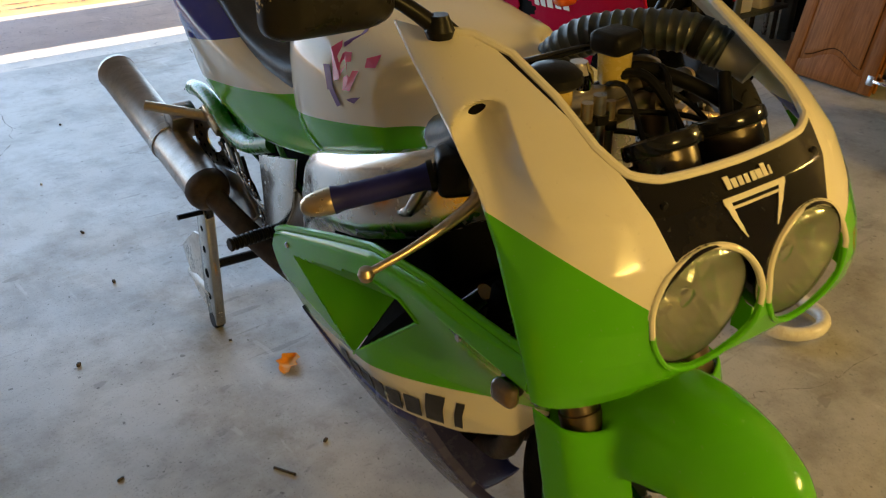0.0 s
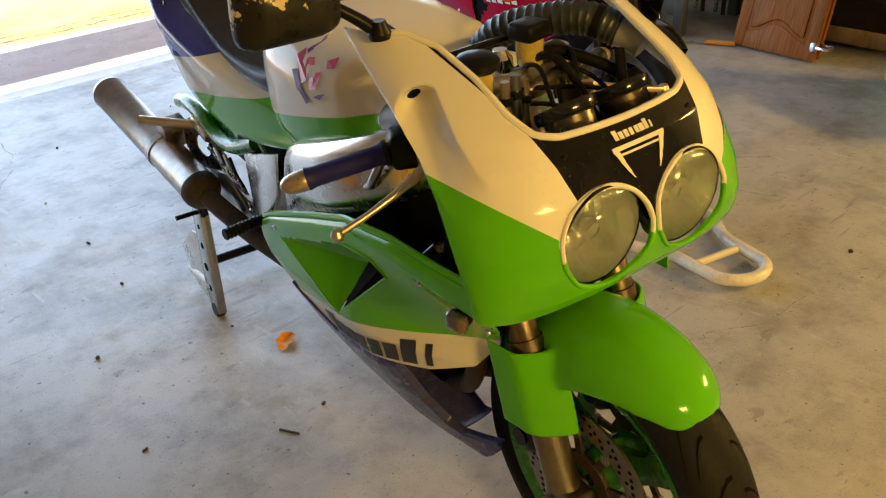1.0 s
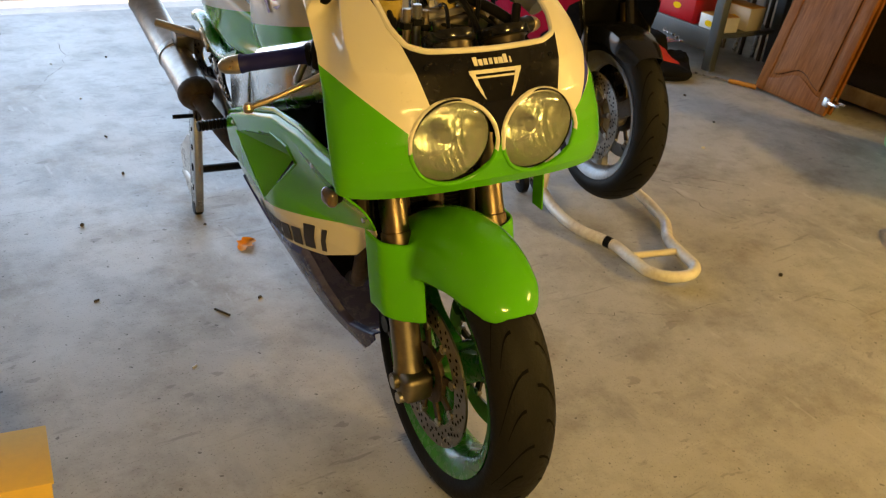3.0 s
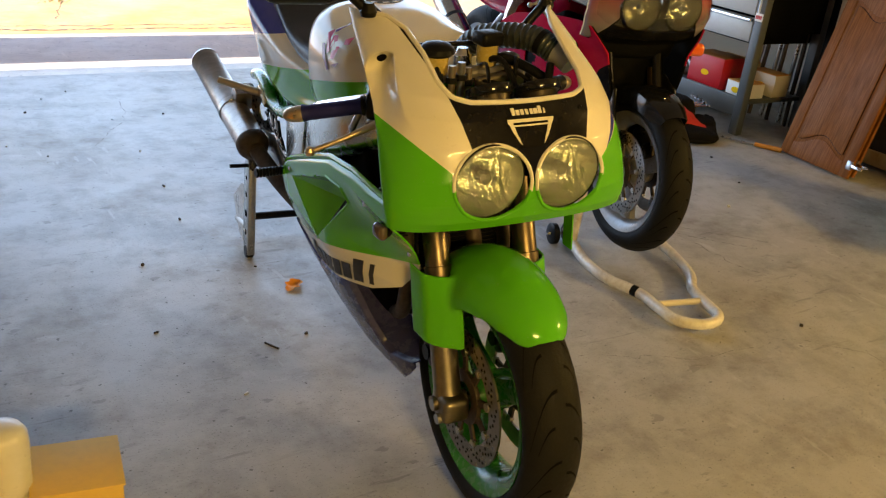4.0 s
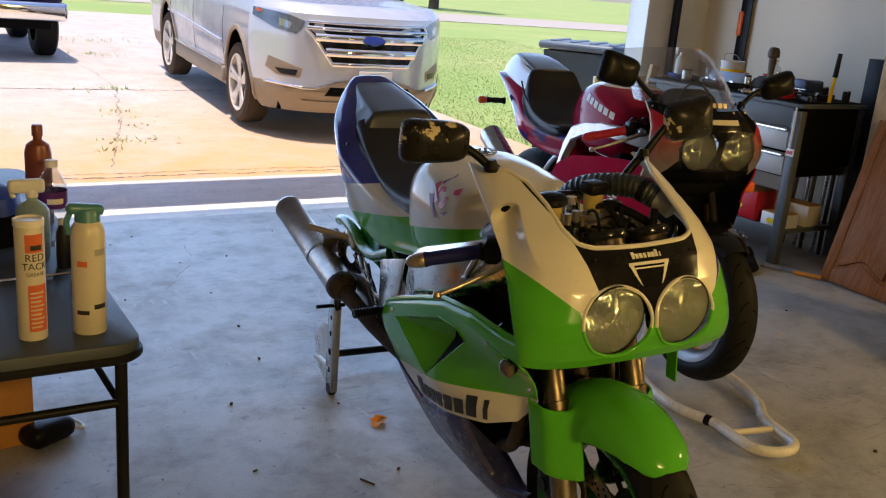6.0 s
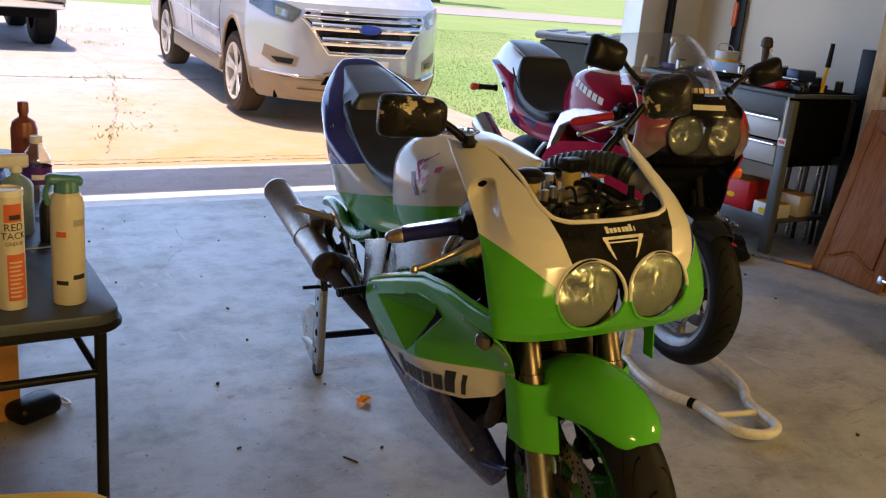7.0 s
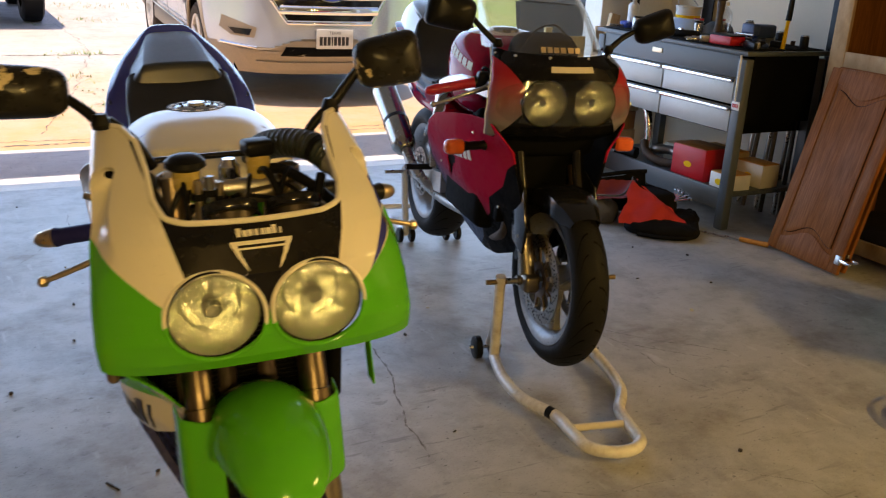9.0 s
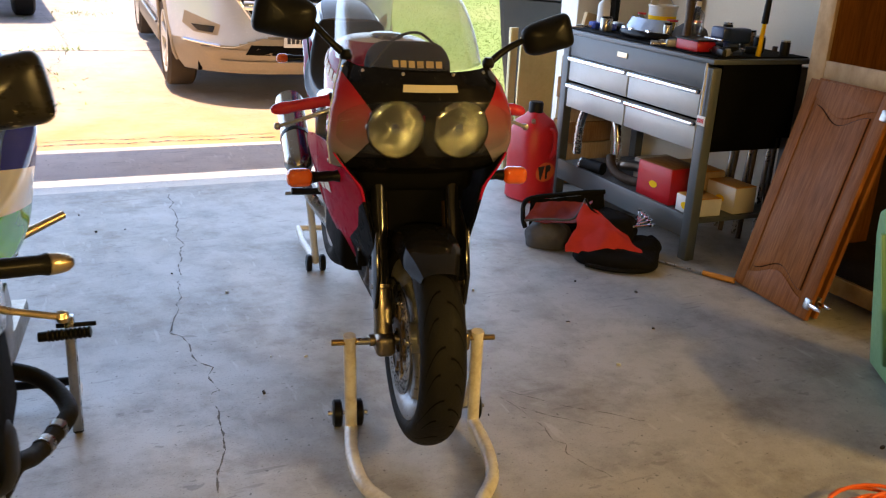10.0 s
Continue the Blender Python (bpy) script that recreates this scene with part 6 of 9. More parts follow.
# rear paddock stand under it
S1 = thing("paddock_stand", pose(0.866, 0.483, 0.0, 0, 0, -6.2), "bare aluminium paddock stand lifting the rear wheel", "paddock stand")
for sx, su in ((-1, -0.165), (1, 0.275)):
    m = Matrix(((0, 0, 1, su - 0.013), (1, 0, 0, 1.40), (0, 1, 0, 0.0), (0, 0, 0, 1)))
    leg = part("side_plate", prism([(-0.030, 0.02), (0.025, 0.02), (0.040, 0.10), (0.032, 0.34), (0.012, 0.375), (-0.018, 0.375), (-0.034, 0.34)], 0.026, m, 0.003), "polished", S1, "drilled aluminium side plate")
    for z, r in ((0.10, 0.010), (0.17, 0.013), (0.24, 0.010), (0.30, 0.008)):
        part("drilling", lathe([(0.0, sx * 0.0135), (r, sx * 0.0135)], "x", (su, 1.40, z), 16), "groove", leg)
    part("stand_roller", lathe([(0.0, -0.014), (0.020, -0.014), (0.025, -0.009), (0.025, 0.009), (0.020, 0.014), (0.0, 0.014)], "x", (su, 1.40, 0.0255), 24), "black", S1, "small black roller")
    part("lift_pin", rod((su - sx * 0.035, 1.40, 0.345), (su + sx * 0.07, 1.40, 0.345), 0.007, seg=10), "black", S1)
    bm = sweep(bmesh.new(), [(su, 1.405, 0.10), (su, 1.52, 0.09), (su - sx * 0.015, 1.62, 0.06)], 0.014, 12)
    add(bm, prism([(-0.03, 0.03), (0.0, 0.02), (0.12, 0.05), (0.19, 0.15), (0.08, 0.24), (0.0, 0.26)], 0.006, Matrix(((0, 0, 1, su - 0.003), (1, 0, 0, 1.43), (0, 1, 0, 0.0), (0, 0, 0, 1))), 0.001))
    part("stand_arm", bm, "white_enamel", S1, "white stand arm")
part("cross_tube", rod((-0.15, 1.62, 0.06), (0.26, 1.62, 0.06), 0.014), "black", S1)


# crimson, violet and black sports bike, both wheels on stands -----------------
SZ = thing("motorcycle", pose(2.193, 1.438, 0.0, 0, 0, -10.5), "crimson and black sports motorcycle lifted on two stands", "motorcycle")


def cowl_paint():
    m, nt, b = shader("cowl_paint")
    u, v, w = local(nt)
    au = op(nt, "ABSOLUTE", u)
    patch = less(nt, op(nt, "ABSOLUTE", op(nt, "SUBTRACT", w, 0.955)), op(nt, "MULTIPLY_ADD", au, 1.35, -0.169))
    red = mixc(nt, ramp(nt, w, 0.87, 1.03), (0.20, 0.18, 0.20), (0.36, 0.020, 0.030))
    return lacquer(m, nt, b, mixc(nt, patch, BLACK, red))


def splash_paint(name, base, second, third, scale, lo, hi):
    """Two-tone torn pattern with a pale third colour."""
    m, nt, b = shader(name)
    n = grain(nt, scale, 1.0, 0.4, (1, 1, 2.2))
    n2 = grain(nt, scale * 0.7, 1.0, 0.4, (1, 2.4, 1))
    c = mixc(nt, less(nt, lo, n), base, second)
    c = mixc(nt, less(nt, hi, n2), c, third)
    return lacquer(m, nt, b, c)


def flank_paint():
    """Crimson above, fading to slate, black towards the front, as on the flanks."""
    m, nt, b = shader("flank_paint")
    u, v, w = local(nt)
    h = op(nt, "MULTIPLY_ADD", v, -0.25, w)
    c = mixc(nt, ramp(nt, h, 0.27, 0.48), (0.085, 0.105, 0.155), (0.38, 0.010, 0.038))
    jag = op(nt, "MULTIPLY", op(nt, "PINGPONG", op(nt, "MULTIPLY", w, 14.0), 1.0), 0.035)
    c = mixc(nt, less(nt, op(nt, "ADD", op(nt, "MULTIPLY_ADD", w, 1.15, v), jag), 0.925), c, BLACK)
    lacquer(m, nt, b, c, 0.24)
    b.inputs["Specular IOR Level"].default_value = 0.004
    return m


M["cowl"], M["flank"] = cowl_paint(), flank_paint()
M["s_tail"] = splash_paint("tail_splash_paint", (0.30, 0.007, 0.040), (0.035, 0.02, 0.11), (0.50, 0.47, 0.52), 8.0, 0.54, 0.70)
M["s_tank"] = banded_paint("crimson_tank_paint", 0.0, [1.106], [(0.30, 0.007, 0.035), (0.66, 0.62, 0.64)])
for name in ("s_tail", "s_tank", "cowl"):        # an older, duller lacquer
    M[name].node_tree.nodes["Principled BSDF"].inputs["Specular IOR Level"].default_value = 0.13
M["pearl_white"] = mat("pearl_white_paint", (0.70, 0.71, 0.76), 0.16, coat=0.7, amount=0.12)


def s_front(w):
    return curve1([(0.79, 0.150), (0.83, 0.080), (0.87, 0.048), (0.92, 0.028), (0.97, 0.018), (1.02, 0.020), (1.06, 0.032), (1.10, 0.075)], w)


def s_half(w):
    return curve1([(0.79, 0.205), (0.83, 0.245), (0.90, 0.258), (0.98, 0.252), (1.05, 0.232), (1.10, 0.205)], w)


def s_rear(w):
    return curve1([(0.79, 0.215), (0.83, 0.150), (0.87, 0.125), (0.92, 0.112), (0.97, 0.115), (1.02, 0.135), (1.06, 0.175), (1.10, 0.250)], w)


def s_point(s, w):
    f, h, r = s_front(w), s_half(w), s_rear(w)
    d = min(0.24, (r - f) * 0.92)
    t, k = abs(s), 0.8
    if t < k:
        a = t / k * math.pi / 2
        u, v = h * math.sin(a) ** 0.92, f + d * (1 - math.cos(a) ** 1.1)
    else:
        u, v = h, f + d + (r - f - d) * (t - k) / (1 - k)
    return Vector((math.copysign(u, s) if s else 0.0, v, w))


def s_top(s):
    return curve1([(0, 1.092), (0.5, 1.097), (0.8, 1.108), (1.0, 1.10)], abs(s))


def s_low(s):
    return curve1([(0, 0.800), (0.4, 0.805), (0.7, 0.825), (1.0, 0.83)], abs(s))


bm = bmesh.new()
cols = [[s_point(-1 + i / 45, s_low(-1 + i / 45) + (s_top(-1 + i / 45) - s_low(-1 + i / 45)) * j / 50) for j in range(51)] for i in range(91)]
vs = [[bm.verts.new(p) for p in c] for c in cols]
for i in range(90):
    for j in range(50):
        q = (vs[i][j], vs[i + 1][j], vs[i + 1][j + 1], vs[i][j + 1])
        c = sum((x.co for x in q), Vector()) / 4
        if (abs(c.x) - 0.088) ** 2 + (c.z - 0.948) ** 2 > 0.0775 ** 2:
            bm.faces.new(q)
bmesh.ops.delete(bm, geom=[v for v in bm.verts if not v.link_faces], context="VERTS")
cowl = part("upper_cowl", thicken(bm, 0.004), "cowl", SZ, "black nose cowl with crimson flanks", sharp=50)
for sx in (-1, 1):
    edge = [s_point(sx, s_low(1) + (s_top(1) - s_low(1)) * k / 20) for k in range(21)]
    part("edge_trim", sweep(bmesh.new(), edge, 0.0030, 8), "white_print", cowl, "pale bead along the rear edge")
    headlamp(SZ, (sx * 0.088, 0.036, 0.948), 0.0765, 2, "gloss_black", dome=0.12, bowl="bowl_smooth", pane="clear")
bm = bmesh.new()
skin(bm, [[s_point(-0.62 + 1.24 * i / 40, lo + (hi - lo) * j / 10) + Vector((0, -0.010, 0)) for i in range(41) for lo, hi in (((0.872 + 0.05 * abs(-1 + i / 20) ** 3), (1.026 - 0.05 * abs(-1 + i / 20) ** 3)),)] for j in range(11)])
cover = part("lamp_cover", thicken(bm, 0.002), "clear", cowl, "clear cover over both lamps")
cover.visible_shadow = False
bm = bmesh.new()
skin(bm, [[s_point(-0.15 + 0.3 * i / 10, w) + Vector((0, -0.003, 0.001)) for i in range(11)] for w in (1.046, 1.064)])
part("cowl_slot", thicken(bm, 0.001), "cream_can", cowl, "pale sticker on the cowl")
bm = bmesh.new()
for i in range(6):
    s = -0.20 + 0.052 * i
    skin(bm, [[s_point(s + k * 0.019, 1.095) + Vector((0, -0.006 + 0.4 * (w - 1.095), w - 1.095)) for k in (-1, 1)] for w in (1.104, 1.121)])
part("lettering", thicken(bm, 0.001), "lever", cowl, "gold lettering bars")
# clear screen
bm = bmesh.new()
rows = []
for j in range(13):
    t = j / 12
    w = 1.096 + 0.218 * math.sin(t * 1.25)
    f, h = 0.078 + 0.25 * t, 0.212 - 0.040 * t ** 1.6
    row = []
    for i in range(25):
        a = (-1 + i / 12) * math.pi / 2 * 0.96
        row.append((h * math.sin(a), f + (0.26 - 0.06 * t) * (1 - math.cos(a)), w - 0.03 * t * (1 - math.cos(a))))
    rows.append(row)
skin(bm, rows)
screen = part("windscreen", thicken(bm, 0.0025), "smoke", SZ, "clear acrylic windscreen")
screen.visible_shadow = False
for s in (-0.72, -0.45, -0.15, 0.15, 0.45, 0.72):
    part("screw", lathe([(0.0, -0.005), (0.004, -0.004), (0.005, 0.0)], "y", s_point(s, 1.088) + Vector((0, -0.002, 0)), 10), "steel", cowl)
part("instrument_pod", box((-0.02, 0.24, 1.075), (0.24, 0.14, 0.15), (24, 0, 0), bev=0.06, seg=5), "matt_black", SZ, "matt black instrument pod")
part("cowl_brace", tube([(-0.14, 0.17, 1.09), (-0.07, 0.20, 1.16), (0.0, 0.21, 1.18), (0.06, 0.22, 1.14)], 0.004, 8, 8), "black", SZ)
mirror(SZ, (-0.200, 0.200, 1.115), (-0.245, 0.215, 1.155), (-0.286, 0.22, 1.196), -1, "black", 12, (0.165, 0.055, 0.115))
mirror(SZ, (0.205, 0.200, 1.100), (0.260, 0.215, 1.140), (0.312, 0.22, 1.166), 1, "black", -18, (0.150, 0.055, 0.095))
for sx in (-1, 1):
    indicator(SZ, (sx * 0.205, 0.235, 0.770), (sx * 0.285, 0.230, 0.768), "orange_lens", (0.072, 0.045, 0.052))


def s_side(v, w):
    return curve1([(0.26, 0.045), (0.30, 0.065), (0.36, 0.095), (0.45, 0.135), (0.58, 0.200), (0.75, 0.244), (0.87, 0.252)], w) - 0.03 * max(0, (v - 0.6) / 0.4) ** 2 - 0.075 * max(0.0, (0.45 - v) / 0.40) ** 1.2 * min(1.0, max(0.0, (0.88 - w) / 0.10))


for sx in (-1, 1):
    bm = bmesh.new()
    cols = []
    top = [(0.05, 0.70), (0.065, 0.82), (0.09, 0.868), (0.15, 0.875), (0.30, 0.862), (0.48, 0.838), (0.69, 0.800), (0.84, 0.735), (0.94, 0.665), (0.98, 0.610)]
    low = [(0.05, 0.60), (0.08, 0.50), (0.15, 0.42), (0.24, 0.370), (0.40, 0.310), (0.56, 0.285), (0.74, 0.330), (0.86, 0.410), (0.94, 0.510), (0.98, 0.590)]
    for i in range(91):
        v = 0.05 + 0.93 * i / 90
        lo, hi = curve1(low, v), curve1(top, v)
        cols.append([Vector((sx * s_side(v, lo + (hi - lo) * j / 36), v, lo + (hi - lo) * j / 36)) for j in range(37)])
    vs = [[bm.verts.new(p) for p in c] for c in cols]
    hole = [(0.50, 0.66), (0.63, 0.55), (0.60, 0.72)]
    for i in range(90):
        for j in range(36):
            q = (vs[i][j], vs[i + 1][j], vs[i + 1][j + 1], vs[i][j + 1])
            c = sum((x.co for x in q), Vector()) / 4
            if not inside(hole, c.y, c.z):
                bm.faces.new(q)
    sf = part("side_fairing", thicken(bm, 0.004), "flank", SZ, "crimson side fairing fading to slate", sharp=50)
    inside_rows = [[p + Vector((-sx * 0.009, 0, 0)) for p in c] for c in cols[:58]]
    part("fairing_liner", thicken(skin(bmesh.new(), inside_rows), 0.002), "matt_black", sf, "black inner face of the fairing")
    for v, w in ((0.30, 0.80), (0.62, 0.50), (0.44, 0.44), (0.22, 0.55), (0.72, 0.60)):
        part("screw", lathe([(0.0, sx * 0.003), (0.005, sx * 0.003), (0.006, 0.0)], "x", (sx * (s_side(v, w) + 0.001), v, w), 10), "steel", sf)
    bm = bmesh.new()
    for k in range(5):
        v0 = 0.34 + 0.035 * k
        skin(bm, [[(sx * (s_side(v0 + a, w) + 0.0025), v0 + a, w) for a in (0.0, 0.024)] for w in (0.69 - 0.10 * (v0 - 0.34), 0.735 - 0.10 * (v0 - 0.34))])
    part("lettering", thicken(bm, 0.001), "white_print", sf, "pale lettering bars")
    rows = []
    for v, w, h, u in ((0.28, 0.925, 0.032, 0.11), (0.42, 0.940, 0.030, 0.165), (0.56, 0.938, 0.028, 0.185), (0.70, 0.912, 0.028, 0.188), (0.79, 0.880, 0.034, 0.188), (0.85, 0.800, 0.040, 0.185), (0.90, 0.690, 0.045, 0.180), (0.97, 0.560, 0.05, 0.16)):
        rows.append([(sx * (u + 0.018 * c), v, w + h * s) for c, s in ((-1, -0.8), (0.6, -1), (1, -0.8), (1, 0.8), (0.6, 1), (-1, 0.8))])
    part("frame_spar", skin(bmesh.new(), rows, True, True), "silver_paint", SZ, "silver frame spar", sharp=25)
    part("subframe", tube([(sx * 0.14, 0.86, 0.82), (sx * 0.15, 1.02, 0.72), (sx * 0.15, 1.12, 0.62)], 0.012, 6, 10), "silver_paint", SZ)
    fork_leg(SZ, sx * 0.108, (0.004, 0.355), (0.270, 1.01), 0.026, 0.0225, 0.22, "fork", "gloss_black")
    part("fork_guard", sweep(bmesh.new(), [Vector((sx * 0.108, 0.085, 0.50)).lerp(Vector((sx * 0.108, 0.165, 0.71)), t) for t in (0, 0.55, 0.56, 1)], [0.0225, 0.0225, 0.028, 0.028], 18), "brass", SZ, "gold fork slider")
    caliper(SZ, (sx * 0.082, 0.105, 0.435), -32)
    rows = [[(sx * (0.125 + 0.02 * c), v, w + h * s) for c, s in ((-1, -1), (1, -1), (1, 1), (-1, 1))] for v, w, h in ((0.90, 0.46, 0.045), (1.1, 0.43, 0.04), (1.40, 0.40, 0.03))]
    part("swingarm", skin(bmesh.new(), rows, True, True), "alu", SZ, "cast alloy swingarm")
    bm = rod((sx * 0.15, 1.02, 0.50), (sx * 0.27, 1.01, 0.505), 0.013, seg=10)
    part("footpeg", bm, "black", SZ)
bm = bmesh.new()
rows = []
for i in range(31):
    th = radians(150 - 95 * i / 30)
    r = 0.325
    half = curve1([(0, 0.06), (8, 0.082), (24, 0.078), (30, 0.05)], i)
    q = Vector((0, -math.cos(th), math.sin(th)))
    c = Vector((0, 0, 0.355)) + q * r
    rows.append([c + Vector((half * math.copysign(min(1, abs(a) * 1.3) ** 0.9, a), 0, 0)) - q * (0.03 * abs(a) ** 2.2 + 0.04 * max(0, (abs(a) - 0.7) / 0.3)) for a in (k / 7 - 1 for k in range(15))])
part("front_mudguard", thicken(skin(bm, rows), 0.003), "gloss_black", SZ, "gloss black front mudguard")
for sx in (-1, 1):
    bm = prism([(0.0, 0.0), (0.09, 0.03), (0.13, 0.20), (0.10, 0.26), (0.02, 0.22), (-0.02, 0.10)], 0.012, Matrix(((0, 0, 1, sx * 0.128 - 0.006), (1, 0, 0, 0.02), (0, 1, 0, 0.44), (0, 0, 0, 1))), 0.004)
    part("mudguard_leg", bm, "gloss_black", SZ)
wheel(SZ, "front_wheel", pose(0, 0, 0.355), 0.300, 0.2159, 0.124, "rim_grey", 3, 0.155, (-0.064, 0.064), 0.9, label="silver three-spoke front wheel")
wheel(SZ, "rear_wheel", pose(0, 1.40, 0.385), 0.315, 0.2159, 0.175, "rim_grey", 3, 0.115, (-0.085,), 0.1, label="silver three-spoke rear wheel")
part("front_axle", rod((-0.185, 0.0, 0.355), (0.185, 0.0, 0.355), 0.010), "steel", SZ, "steel axle pins on the stand")
part("rear_axle", rod((-0.155, 1.40, 0.385), (0.155, 1.40, 0.385), 0.013), "steel", SZ)
part("top_yoke", box((0, 0.285, 0.985), (0.27, 0.08, 0.03), (-18, 0, 0), bev=0.01, seg=3), "black", SZ)
clip_on(SZ, -1, (-0.12, 0.325, 0.990), (-0.37, 0.370, 0.935), "deep_red", "deep_red", "alu", -0.030, "red-gripped handlebar")
clip_on(SZ, 1, (0.12, 0.325, 0.990), (0.37, 0.370, 0.935), "deep_red", "deep_red", "alu", -0.030, "red-gripped handlebar")
TANK2 = [(0.40, 0.10, 0.86, 1.00), (0.44, 0.16, 0.82, 1.055), (0.55, 0.195, 0.80, 1.10), (0.70, 0.195, 0.80, 1.122), (0.84, 0.16, 0.81, 1.10), (0.94, 0.12, 0.82, 1.02), (0.98, 0.09, 0.83, 0.95)]
rows = lofted(TANK2, 36, 0.62)
tank2 = part("fuel_tank", skin(bmesh.new(), rows, True, True), "s_tank", SZ, "crimson fuel tank with a white top", sharp=60)
for sx in (-1, 1):
    bm = bmesh.new()
    for i in range(6):
        v = 0.72 - 0.040 * i if sx < 0 else 0.52 + 0.040 * i
        rows = []
        for a in (0.0, -0.029):
            row = []
            for w in (0.0, 0.014, 0.028):
                w += 1.035 - 0.235 * (0.70 - v - a)
                row.append((sx * (flank(TANK2, v + a, w) + 0.003), v + a, w))
            rows.append(row)
        skin(bm, rows)
    part("lettering", thicken(bm, 0.001), "white_print", tank2, "white lettering bars")
part("filler_cap", lathe([(0.0, 0.012), (0.045, 0.010), (0.055, 0.004), (0.055, -0.01)], "z", (0, 0.66, 1.12), 32), "polished", tank2)
rows = hull([(0.965, 0.100, 0.880, 0.140, 0.868, 0.140, 0.830), (0.985, 0.128, 0.888, 0.160, 0.872, 0.160, 0.828), (1.08, 0.138, 0.882, 0.175, 0.874, 0.180, 0.835), (1.20, 0.138, 0.905, 0.180, 0.900, 0.190, 0.855), (1.29, 0.138, 0.955, 0.175, 0.938, 0.182, 0.890), (1.36, 0.134, 1.030, 0.160, 0.990, 0.165, 0.930), (1.400, 0.118, 1.094, 0.142, 1.040, 0.150, 0.960), (1.412, 0.108, 1.098, 0.134, 1.045, 0.144, 0.980)], 60, lambda v: 0.0, -0.006)
part("seat", skin(bmesh.new(), rows, True, True), "seat", SZ, "black vinyl rider seat", sharp=60)
part("seat_piping", sweep(bmesh.new(), [(-0.172, v, w) for v, w in ((0.99, 0.866), (1.08, 0.868), (1.20, 0.894), (1.29, 0.932), (1.36, 0.984), (1.40, 1.036))], 0.004, 8), "black", SZ)
rows = hull([(1.408, 0.112, 1.092, 0.142, 1.020, 0.150, 0.955), (1.50, 0.108, 1.116, 0.150, 1.040, 0.152, 0.985), (1.60, 0.098, 1.138, 0.145, 1.055, 0.146, 1.005), (1.68, 0.084, 1.146, 0.132, 1.060, 0.130, 1.020), (1.74, 0.060, 1.128, 0.110, 1.058, 0.105, 1.025)], 50, lambda v: 0.0, 0.003)
hump = part("seat_cowl", skin(bmesh.new(), rows, True, True), "pearl_white", SZ, "pearl white hump behind the seat", sharp=40)
rows = hull([(1.404, 0.106, 1.098, 0.110, 1.094, 0.110, 1.086), (1.50, 0.101, 1.124, 0.105, 1.120, 0.105, 1.108), (1.60, 0.090, 1.146, 0.095, 1.142, 0.095, 1.128), (1.675, 0.074, 1.154, 0.080, 1.150, 0.080, 1.134)], 40, lambda v: 0.0, 0.003)
part("pillion_pad", skin(bmesh.new(), rows, True, True), "pad", hump, "thin grey-black pillion pad", sharp=40)
rows = hull([(0.88, 0.120, 0.860, 0.150, 0.830, 0.140, 0.750), (1.00, 0.140, 0.850, 0.172, 0.820, 0.150, 0.735), (1.15, 0.150, 0.860, 0.187, 0.832, 0.150, 0.735), (1.28, 0.155, 0.900, 0.192, 0.855, 0.150, 0.745), (1.36, 0.155, 0.950, 0.190, 0.895, 0.145, 0.755), (1.42, 0.150, 0.995, 0.184, 0.935, 0.140, 0.775),
             (1.52, 0.146, 1.025, 0.178, 0.985, 0.115, 0.840), (1.62, 0.140, 1.045, 0.168, 1.020, 0.095, 0.905), (1.72, 0.125, 1.055, 0.150, 1.040, 0.070, 0.970), (1.79, 0.090, 1.050, 0.105, 1.040, 0.040, 1.010)], 60, lambda v: 0.0)
part("tail_fairing", skin(bmesh.new(), rows, True, True), "s_tail", SZ, "crimson and violet tail with torn white pattern", sharp=60)
for sx in (-1, 1):
    indicator(SZ, (sx * 0.12, 1.68, 0.90), (sx * 0.22, 1.70, 0.90), "orange_lens", (0.05, 0.035, 0.04))
bm = box((0, 0.55, 0.56), (0.36, 0.40, 0.28), bev=0.04, seg=3)
add(bm, box((0, 0.50, 0.74), (0.34, 0.24, 0.18), (-25, 0, 0), bev=0.03, seg=3))
part("engine", bm, "matt_black", SZ, "dark engine block")
part("oil_cooler", box((0, 0.22, 0.62), (0.30, 0.035, 0.26), (12, 0, 0), bev=0.008), "matt_black", SZ)
part("inner_panel", box((0, 0.20, 0.80), (0.34, 0.12, 0.10), (20, 0, 0), bev=0.03, seg=3), "matt_black", SZ)
for x in (-0.10, -0.035, 0.035, 0.10):
    part("exhaust_header", tube([(x, 0.32, 0.66), (x, 0.235, 0.57), (x, 0.27, 0.44), (x * 0.7, 0.50, 0.36), (-0.05, 0.80, 0.36)], 0.018, 8, 12), "rust", SZ)
part("exhaust_link", tube([(-0.05, 0.78, 0.36), (-0.12, 0.98, 0.38), (-0.19, 1.12, 0.46), (-0.22, 1.21, 0.545)], 0.024, 8, 14), "steel", SZ)
a, b = Vector((-0.22, 1.19, 0.535)), Vector((-0.225, 1.60, 0.735))
muf = part("muffler", sweep(bmesh.new(), [a.lerp(b, t) for t in (0, 0.04, 0.10, 0.97, 0.985, 1.0, 1.0, 0.95)], [0.028, 0.048, 0.057, 0.057, 0.059, 0.052, 0.040, 0.038], 36), "polished", SZ, "polished round muffler")
part("muffler_strap", sweep(bmesh.new(), [a.lerp(b, t) for t in (0.42, 0.46)], 0.0595, 36), "black", muf)
rnd = random.Random(8)
